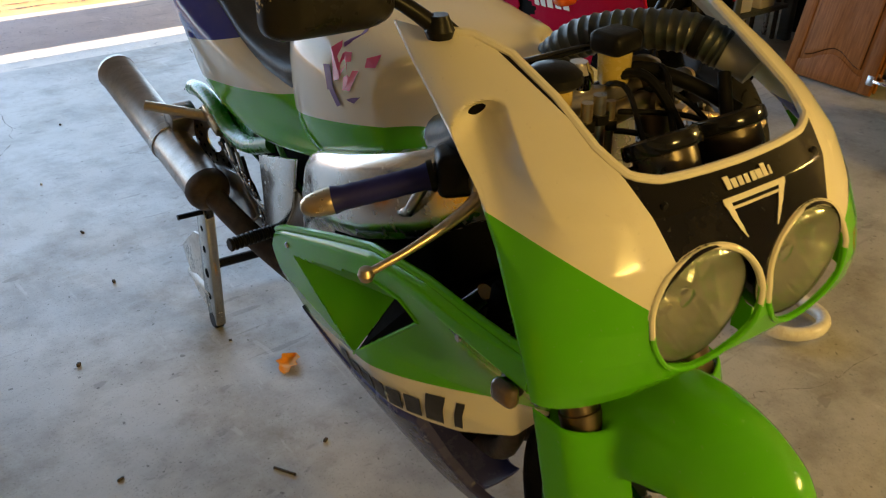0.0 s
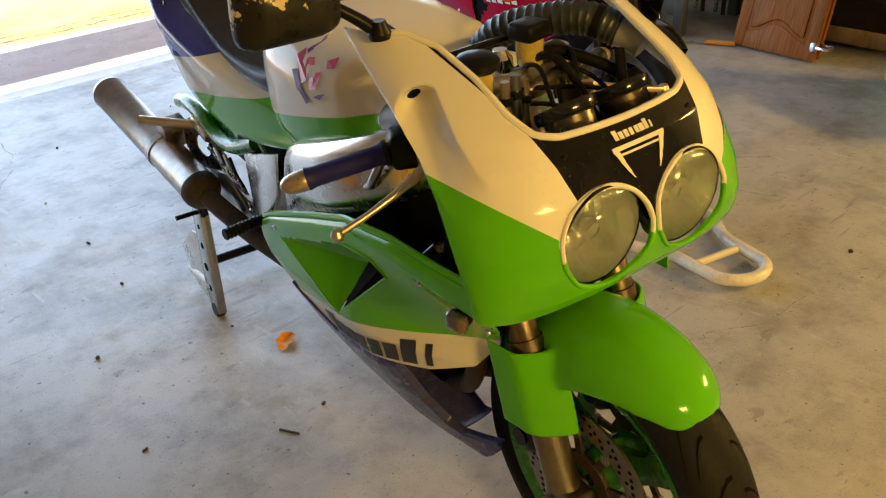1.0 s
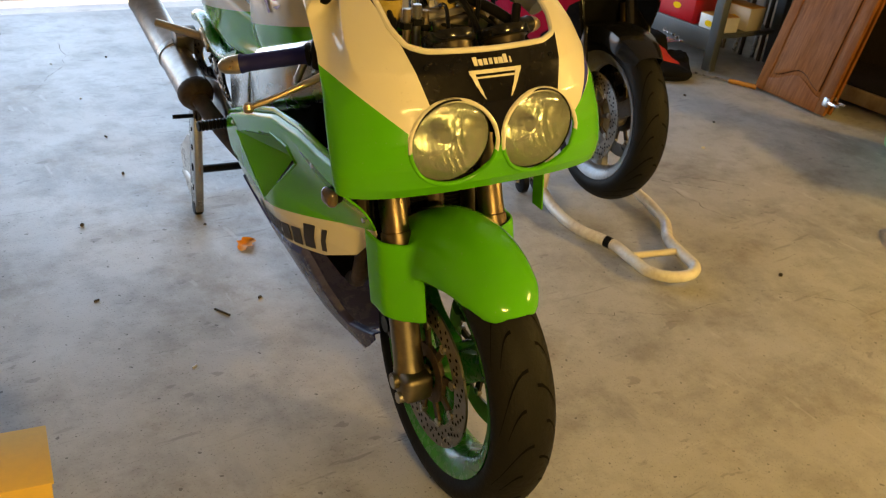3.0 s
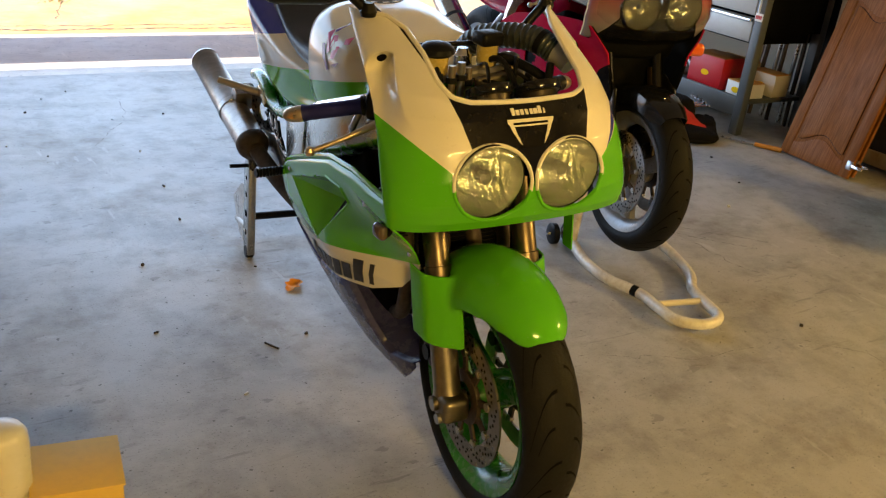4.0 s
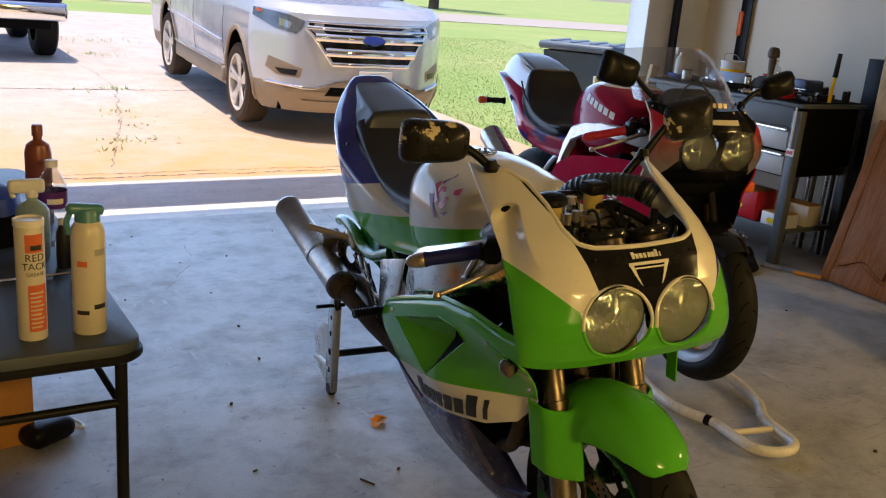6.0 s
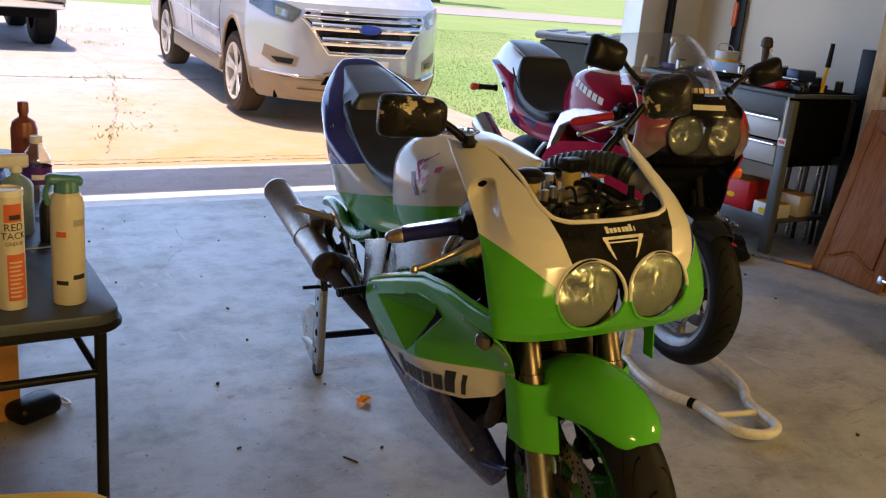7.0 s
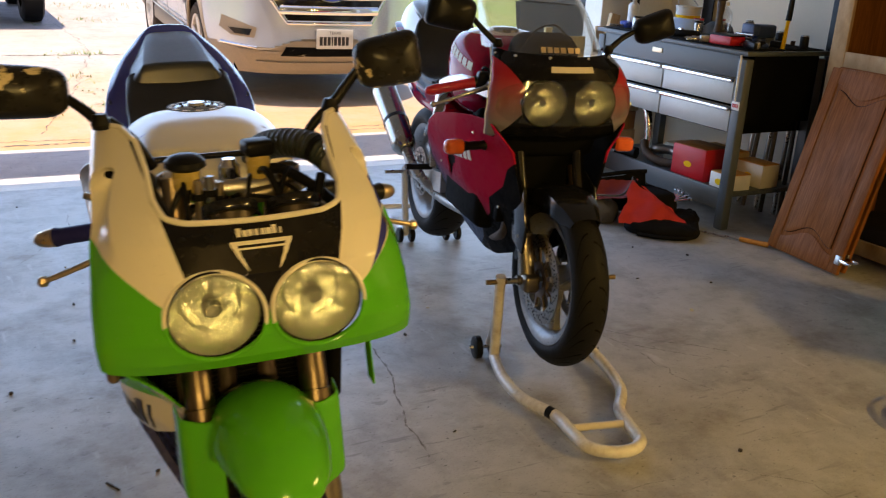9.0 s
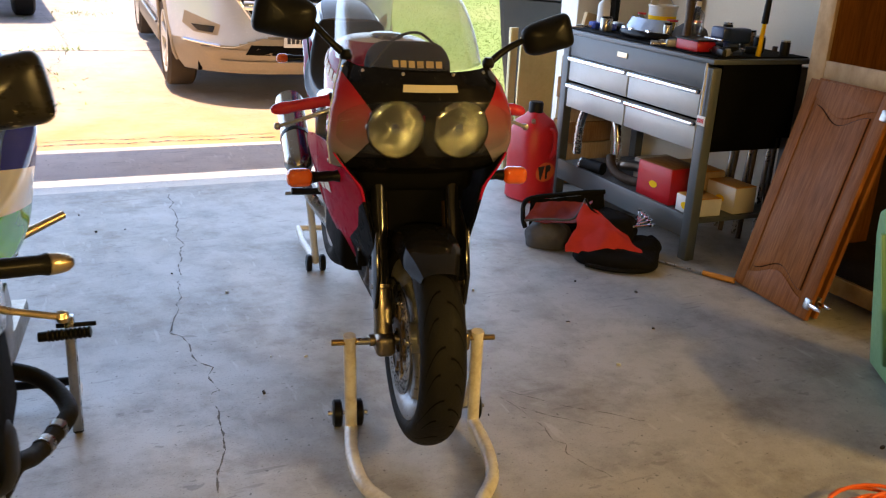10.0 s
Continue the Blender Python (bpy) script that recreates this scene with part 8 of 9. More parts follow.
part("lower_shelf", box((D / 2, L / 2, 0.19), (D - 0.02, L - 0.05, 0.025), bev=0.004), "cart", CT)
part("shelf_lip", box((0.012, L / 2, 0.165), (0.022, L - 0.10, 0.115), bev=0.004), "cart", CT)
part("pull_handle", rod((-0.012, 0.03, HT - 0.02), (-0.012, 0.03, HT - 0.26), 0.006, seg=10), "frost", CT)
part("sticker", box((-0.001, 0.03, HT - 0.285), (0.003, 0.055, 0.045), bev=0.001), "white_print", CT, "red and white sticker")
part("sticker_bars", bars(bmesh.new(), pose(-0.003, 0.052, HT - 0.285, 90, 0, -90), [0.008] * 4, 0.003, 0.020), "red_plastic", CT)
# on the cart: vise, tools, bucket, bottles
CTZ = HT + 0.007


def on_cart(x, y):
    return pose(4.085 + x, 2.54 + y, CTZ)


V = thing("bench_vise", on_cart(0.20, 0.13), "small dark blue bench vise on the cart", "vise")
part("base", lathe([(0.0, 0.0), (0.055, 0.0), (0.055, 0.015), (0.035, 0.03), (0.035, 0.05)], "z", (0, 0, 0), 24), "vise_blue", V)
part("body", box((0.02, 0.0, 0.085), (0.14, 0.07, 0.07), bev=0.015, seg=3), "vise_blue", V)
part("jaw", box((-0.07, 0.0, 0.095), (0.05, 0.09, 0.06), bev=0.01), "vise_blue", V)
part("screw_handle", rod((-0.11, -0.06, 0.07), (-0.11, 0.06, 0.07), 0.006), "steel", V)
TB = thing("face_shield", on_cart(0.10, 0.72), "pale blue curved face shield with a black band on the cart", "face shield")
rows = []
for k in range(13):
    a = radians(-78 + 13 * k)
    rows.append([(0.06 - 0.085 * math.cos(a), 0.165 * math.sin(a), z) for z in (0.045, 0.075, 0.105)])
part("visor", thicken(skin(bmesh.new(), [[(x + (z - 0.045) * 0.55, y * (1 - 0.9 * (z - 0.045)), z) for x, y, z in r] for r in rows]), 0.003), "visor_blue", TB, "pale blue shiny visor")
part("band", sweep(bmesh.new(), [(0.06 - 0.090 * math.cos(a), 0.170 * math.sin(a), 0.024) for a in (radians(-90 + 12 * k) for k in range(16))], 0.021, 10), "black", TB, "black padded band")
for dy in (-0.10, 0.02, 0.11):
    part("clip", box((-0.035 + 0.5 * abs(dy) * 0.5, dy, 0.045), (0.022, 0.030, 0.020), bev=0.006), "chrome", TB)
GC = thing("grey_cap", on_cart(0.26, 0.50), "dark grey cloth cap lying on the cart", "cap")
part("crown", lathe([(0.095, 0.0), (0.094, 0.035), (0.078, 0.075), (0.045, 0.098), (0.0, 0.104)], "z", (0, 0, 0), 28), "grey_cloth", GC)
part("peak", prism([(-0.02, -0.075), (-0.10, -0.085), (-0.165, -0.05), (-0.165, 0.05), (-0.10, 0.085), (-0.02, 0.075)], 0.006, pose(0, 0, 0.004), 0.002), "grey_cloth", GC)
RB = thing("red_tool_box", on_cart(0.10, 0.26), "small red plastic parts box on the cart", "box")
part("box", box((0, 0, 0.025), (0.11, 0.16, 0.05), bev=0.008), "red_plastic", RB)
part("lid", box((0, 0, 0.053), (0.115, 0.165, 0.008), bev=0.003), "black", RB)


def bottle(name, m, r, h, neck, body_mat, cap_mat, label, cat="bottle", shoulder=0.75, trigger=False):
    b = thing(name, m, label, cat)
    part("body", lathe([(0.0, 0.0), (r * 0.95, 0.0), (r, 0.006), (r, h * shoulder), (r * 0.85, h * (shoulder + 0.08)), (neck, h * 0.93), (neck, h), (0.0, h)], "z", (0, 0, 0), 28), body_mat, b)
    part("cap", lathe([(neck * 1.25, h * 0.97), (neck * 1.25, h * 1.07), (neck * 1.05, h * 1.09), (0.0, h * 1.09)], "z", (0, 0, 0), 20), cap_mat, b)
    if trigger:
        part("spray_head", box((-0.012, 0, h * 1.14), (0.085, 0.026, 0.036), bev=0.009, seg=3), cap_mat, b)
        part("trigger", tube([(-0.03, 0, h * 1.12), (-0.045, 0, h * 1.04), (-0.042, 0, h * 0.97)], 0.006, 5, 8), cap_mat, b)
    return b


bottle("spray_bottle", on_cart(0.20, 1.19), 0.035, 0.17, 0.012, "frost", "white_print", "white trigger spray bottle on the cart", trigger=True)
bottle("clear_bottle", on_cart(0.20, 0.40), 0.040, 0.20, 0.014, "bottle_clear", "white_print", "clear plastic bottle on the cart")
BK = thing("bucket", on_cart(0.37, 0.88), "yellow-filled clear plastic bucket on the cart", "bucket")
part("body", lathe([(0.0, 0.0), (0.066, 0.0), (0.078, 0.15), (0.082, 0.152), (0.082, 0.16), (0.074, 0.16), (0.064, 0.01), (0.0, 0.01)], "z", (0, 0, 0), 32), "frost", BK)
part("contents", lathe([(0.0, 0.012), (0.068, 0.012), (0.076, 0.105), (0.0, 0.11)], "z", (0, 0, 0), 28), "yellow_plastic", BK)
part("bail", tube([(-0.08, 0, 0.15), (-0.06, 0.03, 0.19), (0, 0.045, 0.205), (0.06, 0.03, 0.19), (0.08, 0, 0.15)], 0.003, 6, 6), "steel", BK)
PT = thing("polisher", on_cart(0.13, 0.37), "dark cordless tool standing on the cart", "power tool")
part("handle", sweep(bmesh.new(), [(0, 0, 0), (0, 0, 0.13), (0.01, 0.01, 0.22)], [0.026, 0.018, 0.024], 14), "rust", PT)
part("knob", lathe([(0.0, 0.05), (0.025, 0.045), (0.036, 0.02), (0.036, -0.01), (0.02, -0.02)], "z", (0.01, 0.01, 0.24), 20), "rust", PT)
SD = thing("screwdriver", on_cart(0.30, 0.05), "upright black-handled tool with yellow shank", "tool")
part("shank", rod((0, 0, 0), (0.0, -0.008, 0.15), 0.012, 0.009), "yellow_plastic", SD)
part("handle", rod((0, -0.008, 0.15), (0.0, -0.014, 0.29), 0.016, 0.013), "black", SD)
rnd = random.Random(63)
for i, (x, y) in enumerate(((0.44, 0.20), (0.50, 0.34), (0.40, 0.62), (0.47, 0.06), (0.16, 0.56), (0.33, 0.74), (0.50, 0.50), (0.12, 1.04), (0.40, 1.10))):
    jr = thing("jar", pose(4.085 + x, 2.54 + y, CTZ), ("small dark jar of parts on the cart", "small steel tin on the cart", "clear plastic jar on the cart")[i % 3], "jar", group="jars on the cart")
    r, h = rnd.uniform(0.022, 0.036), rnd.uniform(0.06, 0.12)
    part("body", lathe([(0.0, 0.0), (r * 0.95, 0.0), (r, 0.005), (r, h * 0.84), (r * 0.86, h * 0.92), (0.0, h * 0.92)], "z", (0, 0, 0), 22), ("leg_black", "steel", "bottle_clear")[i % 3], jr)
    part("lid", lathe([(r * 0.92, h * 0.90), (r * 0.92, h), (0.0, h)], "z", (0, 0, 0), 22), ("steel", "black", "red_plastic")[i % 3], jr)
rnd = random.Random(31)
for i in range(30):
    x, y = rnd.uniform(0.08, 0.42), rnd.uniform(0.02, 0.5) if i < 21 else rnd.uniform(0.65, 1.25)
    tl = thing("hand_tool", pose(4.085 + x, 2.54 + y, CTZ, 0, 0, rnd.uniform(0, 180)), "loose hand tool on the cart top", "tool", group="tools on the cart")
    ln = rnd.uniform(0.06, 0.16)
    bm = box((0, 0, 0.018), (ln, rnd.uniform(0.02, 0.05), 0.036), bev=0.008)
    part("grip", bm, rnd.choice(("black", "black", "leg_black", "drawer", "blue_plastic")), tl)
    part("blade", box((ln * 0.75, 0, 0.012), (ln * 0.7, 0.014, 0.012), bev=0.003), "steel", tl)
# on the lower shelf
SH = 0.2035


def on_shelf(x, y, rz=0):
    return pose(4.085 + x, 2.54 + y, SH, 0, 0, rz)


for (x, y, rz, s, material, lab) in ((0.15, 0.38, 4, (0.20, 0.25, 0.185), "red_plastic", "worn red parts box on the shelf"), (0.14, 0.12, -3, (0.16, 0.15, 0.085), "white_print", "white carton on the shelf"), (0.36, 0.14, 2, (0.14, 0.2, 0.13), "cream_can", "cream and red carton on the shelf"), (0.36, 0.42, 0, (0.15, 0.28, 0.15), "pine", "brown carton on the shelf")):
    t = thing("carton", on_shelf(x, y, rz), lab, "box")
    part("box", box((0, 0, s[2] / 2), s, bev=0.004), material, t)
    part("flap", box((0, 0, s[2] + 0.002), (s[0] * 0.96, s[1] * 0.96, 0.004), bev=0.001), "oak" if material == "red_plastic" else "cardboard", t)
    part("label_patch", prism([(0.03 * math.cos(a), 0.018 * math.sin(a)) for a in (k * 0.524 for k in range(12))], 0.001, pose(-s[0] / 2 - 0.0015, 0, s[2] * 0.45, 90, 0, -90)), "yellow_plastic", t)
for i, (y0, y1, r) in enumerate(((0.55, 0.85, 0.028), (0.60, 0.92, 0.022))):
    t = thing("exhaust_pipe", on_shelf(0.16 + 0.14 * i, 0.0), "bent steel exhaust pipe lying on the shelf", "pipe")
    part("pipe", tube([(0, y0, r), (0.03, (y0 + y1) / 2 - 0.05, 0.06 + r), (-0.03, (y0 + y1) / 2 + 0.06, 0.05 + r), (0.02, y1, r)], r, 8, 16), "brushed", t)
t = thing("chrome_fender", on_shelf(0.17, 1.07), "curved chrome bow standing on the shelf", "bow")
part("bow", sweep(bmesh.new(), [(0.0, 0.20 * math.cos(a), 0.026 + 0.35 * math.sin(a) ** 0.55) for a in (math.pi * k / 24 for k in range(25))], 0.026, 14), "spar", t)
t = thing("rubber_hose", on_shelf(0.12, 0.0), "brown bent rubber hose lying on the shelf", "hose")
part("hose", tube([(-0.04, 0.80, 0.13), (-0.05, 0.77, 0.08), (-0.04, 0.70, 0.040), (0.0, 0.60, 0.030), (0.04, 0.53, 0.060), (0.06, 0.52, 0.10)], 0.026, 8, 16), "rust", t)
t = thing("tin", on_shelf(0.06, 0.93, 20), "small dark tin lying on the shelf", "tin")
part("body", rod((0, -0.07, 0.036), (0, 0.07, 0.036), 0.036, seg=24), "leg_black", t)
part("lid", rod((0, 0.07, 0.036), (0, 0.082, 0.036), 0.038, seg=24), "steel", t)
t = thing("carton", on_shelf(0.34, 0.66), "flat beige carton on the shelf", "box")
part("box", box((0, 0, 0.06), (0.22, 0.24, 0.12), bev=0.004), "cream_can", t)
part("flap", box((0, 0, 0.122), (0.21, 0.23, 0.004), bev=0.001), "pine", t)
for i in range(6):
    t = thing("rod_stock", pose(4.62 + 0.03 * (i % 2), 2.62 + 0.07 * i, 0.0, 0, -3 + i, 0), "metal bar leaning behind the cart", "bar", group="bars behind the cart")
    part("bar", rod((0, 0, 0.0), (0.05, 0, 0.9 + 0.05 * (i % 3)), 0.013), "steel" if i % 2 else "rust", t)

# red fuel jug
J = thing("fuel_jug", pose(3.90, 3.74, 0.0, 0, 0, 14), "red plastic fuel jug with a black cap", "fuel jug")
rows = []
for z, hx, hy in ((0.0, 0.115, 0.105), (0.012, 0.128, 0.118), (0.20, 0.130, 0.120), (0.34, 0.126, 0.116), (0.395, 0.100, 0.09), (0.425, 0.055, 0.05), (0.44, 0.036, 0.034)):
    rows.append([(hx * math.copysign(abs(math.cos(a)) ** 0.6, math.cos(a)), hy * math.copysign(abs(math.sin(a)) ** 0.6, math.sin(a)), z) for a in (2 * math.pi * k / 36 for k in range(36))])
part("body", skin(bmesh.new(), rows, True, True), "red_plastic", J, "square moulded red body")
part("cap", lathe([(0.042, 0.435), (0.042, 0.48), (0.036, 0.488), (0.0, 0.488)], "z", (0, 0, 0), 28), "black", J, "black screw cap")
part("handle", tube([(0.03, -0.10, 0.36), (0.035, -0.135, 0.345), (0.035, -0.14, 0.26), (0.03, -0.115, 0.22)], 0.013, 6, 12), "red_plastic", J)
part("vent_cap", rod((-0.07, -0.06, 0.39), (-0.085, -0.075, 0.41), 0.012), "lever", J)
m = pose(-0.005, -0.1225, 0.155, 90, 0, 0)
part("logo_ring", prism([(0.075 * math.cos(a), 0.048 * math.sin(a)) for a in (2 * math.pi * k / 28 for k in range(28))], 0.0015, m), "orange_print", J, "pale oval logo plate")
m = pose(-0.005, -0.1245, 0.155, 90)
bm = prism([(-0.062, 0.032), (-0.012, 0.032), (-0.032, -0.034), (-0.042, -0.034)], 0.002, m)
add(bm, prism([(0.0, 0.034), (0.030, 0.034), (0.040, 0.020), (0.034, 0.004), (0.014, -0.002), (0.014, -0.034), (0.0, -0.034)], 0.002, m))
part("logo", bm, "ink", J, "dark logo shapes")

for ob in J.children:
    for v in ob.data.vertices:
        v.co.z *= 1.16

# open red and black tool bag on the floor
B2 = thing("tool_bag", pose(3.70, 2.62, 0.0, 0, 0, -41), "open red and black canvas tool bag slumped on the floor", "tool bag")


def crumpled(p, seed, amount):
    q = Vector((noise.noise(p * 11 + Vector((seed, 0, 0))), noise.noise(p * 11 + Vector((0, seed, 0))), noise.noise(p * 11 + Vector((0, 0, seed)))))
    r = Vector((noise.noise(p * 27 + Vector((seed, 3, 0))), noise.noise(p * 27 + Vector((0, seed, 3))), noise.noise(p * 27 + Vector((3, 0, seed)))))
    return p + (q + r * 0.45) * amount


def canvas(name, corners, material, label, seed, amount=0.020, sag=0.02, nu=26, nv=16):
    """A sheet of canvas between four corners, sagging and creased."""
    a, b, c, d = (Vector(q) for q in corners)
    rows = []
    for i in range(nv + 1):
        row = []
        for j in range(nu + 1):
            u, v = j / nu, i / nv
            p = a.lerp(b, u).lerp(d.lerp(c, u), v)
            p.z -= sag * math.sin(math.pi * u) * math.sin(math.pi * v)
            p = crumpled(p, seed, amount)
            p.z = max(p.z, 0.004)
            row.append(p)
        rows.append(row)
    return part(name, thicken(skin(bmesh.new(), rows), 0.004), material, B2, label, sharp=60)


def sack(name, c, s, material, label, seed, amount=0.016):
    """A slumped closed bag body."""
    rows = []
    for i in range(13):
        t = i / 12
        q = (0.90 + 0.35 * t) if t < 0.28 else max(0.0, 1 - ((t - 0.28) / 0.72) ** 2.6) ** 0.5
        row = []
        for j in range(40):
            a = 2 * math.pi * j / 40
            x, y = math.copysign(abs(math.cos(a)) ** 0.6, math.cos(a)) * q, math.copysign(abs(math.sin(a)) ** 0.6, math.sin(a)) * q
            p = crumpled(Vector((c[0] + x * s[0] / 2, c[1] + y * s[1] / 2, c[2] + t * s[2])), seed, amount * min(1.0, 0.2 + t * 3))
            p.z = max(p.z, 0.003)
            row.append(p)
        rows.append(row)
    bm = skin(bmesh.new(), rows, True, True)
    bmesh.ops.remove_doubles(bm, verts=bm.verts, dist=1e-5)
    return part(name, bm, material, B2, label, sharp=60)


sack("base", (0.02, 0.03, 0.0), (0.40, 0.25, 0.085), "black_cloth", "collapsed black canvas base", 7)
sack("end_pocket", (-0.33, 0.16, 0.0), (0.22, 0.22, 0.125), "grey_cloth", "faded grey canvas end", 13)
sack("tool_pocket", (-0.03, 0.24, 0.0), (0.26, 0.26, 0.190), "black_cloth", "black pockets full of tools", 17, 0.024)
sack("tail_pocket", (0.14, 0.17, 0.0), (0.17, 0.26, 0.100), "black_cloth", "slumped black end pocket", 19, 0.020)
canvas("side_panel", ((-0.205, -0.06, 0.050), (0.175, -0.01, 0.045), (0.07, 0.09, 0.115), (-0.16, 0.11, 0.262)), "red_cloth", "crumpled red canvas side", 21, 0.020, -0.045)
canvas("lid_lining", ((-0.44, 0.10, 0.125), (-0.17, 0.08, 0.150), (-0.13, 0.22, 0.235), (-0.41, 0.19, 0.195)), "red_lining", "shaded dark red lining of the lid", 5, 0.014, 0.03)
canvas("back_panel", ((-0.44, 0.26, 0.006), (-0.06, 0.42, 0.006), (-0.10, 0.37, 0.245), (-0.44, 0.215, 0.20)), "black_cloth", "black canvas back", 31, 0.014, 0.0)
part("zip_edge", tube([(-0.43, 0.075, 0.10), (-0.452, 0.11, 0.140), (-0.452, 0.20, 0.205), (-0.30, 0.27, 0.232), (-0.18, 0.33, 0.246), (-0.09, 0.37, 0.250)], 0.012, 6, 8), "black_cloth", B2, "black bound edge of the lid")
part("zip_edge", tube([(-0.44, 0.09, 0.128), (-0.33, 0.075, 0.156), (-0.20, 0.075, 0.176), (-0.155, 0.12, 0.270)], 0.006, 6, 8), "grey_cloth", B2, "grey bound edge")
part("zip_edge", tube([(-0.155, 0.11, 0.272), (-0.115, 0.095, 0.225), (-0.05, 0.10, 0.185), (0.06, 0.10, 0.125)], 0.006, 6, 8), "black_cloth", B2, "black bound edge")
part("strap", tube([(-0.10, -0.10, 0.014), (0.04, -0.125, 0.016), (0.16, -0.08, 0.014), (0.215, 0.02, 0.014), (0.20, 0.12, 0.05)], 0.011, 6, 8), "black_cloth", B2, "black webbing handle")
for i in range(5):
    t = thing("wrench", pose(3.84 + 0.035 * i, 2.72 + 0.030 * i, 0.105 - 0.012 * i, 0, -4 - 5 * i, -8 + 11 * i), "chrome wrench sticking out of the bag", "wrench", group="wrenches in the bag")
    part("shaft", box((0.06, 0, 0.03), (0.17, 0.014, 0.008), bev=0.003), "chrome", t)
    part("head", lathe([(0.008, -0.006), (0.016, -0.006), (0.016, 0.006), (0.008, 0.006), (0.008, -0.006)], "z", (0.15, 0, 0.03), 18), "chrome", t)
t = thing("pry_bar", pose(4.02, 2.40, 0.012, 0, 0, -62), "long screwdriver with an orange handle on the floor", "screwdriver")
part("shaft", rod((-0.20, 0, 0), (0.05, 0, 0), 0.006), "steel", t)
part("handle", rod((0.05, 0, 0.002), (0.20, 0, 0.002), 0.012, 0.014), "cardboard", t)

# kitchen cabinet carcass with a loose oak door leaning on it
CB = thing("cabinet", pose(4.44, 0.92, 0.0), "tall pale wooden cabinet with dark open interior", "cabinet")
CW, CD, CH = 1.40, 0.60, 2.15
# back and shelves carry the interior's shade as a dark colour
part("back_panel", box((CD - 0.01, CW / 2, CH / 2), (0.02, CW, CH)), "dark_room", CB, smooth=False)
for y in (0.01, CW - 0.01):
    part("side_panel", box((CD / 2, y, CH / 2), (CD - 0.04, 0.02, CH)), "oak", CB, smooth=False)
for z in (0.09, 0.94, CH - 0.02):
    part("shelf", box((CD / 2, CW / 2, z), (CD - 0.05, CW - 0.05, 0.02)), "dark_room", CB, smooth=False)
for y in (0.02, CW - 0.045):
    part("stile", box((0.0, y, CH / 2), (0.022, 0.09 if y > 0.5 else 0.05, CH), bev=0.003), "pine", CB, "pale wooden face-frame stile")
for z, h in ((0.06, 0.08), (0.965, 0.085), (CH - 0.04, 0.08)):
    part("rail", box((0.001, CW / 2 - 0.01, z), (0.020, CW - 0.16, h), bev=0.003), "pine", CB, "pale wooden face-frame rail")


def oak_door(m, label):
    d = thing("oak_panel_door", m, label, "cupboard door")
    W, H = 0.475, 0.955
    part("panel", box((0, 0, H / 2), (W - 0.08, 0.012, H - 0.08), bev=0.003), "oak", d, "raised oak panel")
    for sx in (-1, 1):
        part("stile", box((sx * (W / 2 - 0.032), 0, H / 2), (0.064, 0.022, H), bev=0.004), "oak", d)
    low = [(-W / 2 + 0.064, 0.0), (W / 2 - 0.064, 0.0)] + [(W / 2 - 0.064 - (W - 0.128) * k / 20, 0.075 - 0.03 * math.cos(2 * math.pi * k / 20) + 0.03) for k in range(21)]
    part("rail", prism(low, 0.022, pose(0, 0.011, 0, 90), 0.002), "oak", d)
    part("rail", prism([(x, H - y) for x, y in reversed(low)], 0.022, pose(0, 0.011, 0, 90), 0.002), "oak", d, "arched oak rail")
    inner = [(-W / 2 + 0.085, 0.13)] + [(-W / 2 + 0.085 + (W - 0.17) * k / 20, 0.135 - 0.03 * math.cos(2 * math.pi * k / 20)) for k in range(21)] + [(W / 2 - 0.085, H - 0.13)] + [(W / 2 - 0.085 - (W - 0.17) * k / 20, H - 0.135 + 0.03 * math.cos(2 * math.pi * k / 20)) for k in range(21)]
    part("raised_field", prism(inner, 0.009, pose(0, -0.004, 0, 90), 0.003), "oak", d)
    part("field_groove", sweep(bmesh.new(), [(x, -0.0075, z) for x, z in inner], 0.0035, 6, True), "oak_groove", d, "dark groove line round the field")
    for z in (0.07, H - 0.08):
        hinge = part("hinge", box((W / 2 - 0.015, -0.014, z), (0.035, 0.014, 0.045), bev=0.004), "steel", d, "bright concealed hinge")
        part("hinge_arm", box((W / 2 + 0.035, -0.020, z), (0.07, 0.012, 0.016), bev=0.004), "chrome", hinge)
    return d


lean = math.degrees(math.atan2(0.235, 0.93))
oak_door(Matrix.Translation((4.118, 2.01, 0.006)) @ pose(0, 0, 0, 0, 0, -95.0) @ pose(0, 0, 0, -lean, 0, 0), "oak cabinet door with arched panel leaning on the cabinet")
oak_door(Matrix.Translation((4.175, 2.015, 0.006)) @ pose(0, 0, 0, 0, 0, -95.0) @ pose(0, 0, 0, -lean, 0, 0), "second oak cabinet door leaning behind the first")

# mint plastic panel and grey tote with yellow latches
G1 = thing("plastic_slide", pose(3.87, 1.145, 0.0, 0, 0, 58), "mint green moulded plastic panel leaning on the cabinet", "plastic panel")
poly = [(-0.09, 0.0), (0.30, 0.0), (0.26, 0.24), (0.20, 0.56), (0.16, 0.64), (0.08, 0.68), (-0.09, 0.68)]
part("panel", prism(poly, 0.07, pose(0, 0, 0.004, 90 - 12), 0.018), "mint", G1)
part("rib", box((0.10, 0.06, 0.33), (0.03, 0.05, 0.5), (-12, 0, 0), bev=0.012), "mint", G1)
G2 = thing("storage_tote", pose(3.86, 0.80, 0.0, 0, 0, -18), "dark grey storage tote with yellow latches", "storage tote")
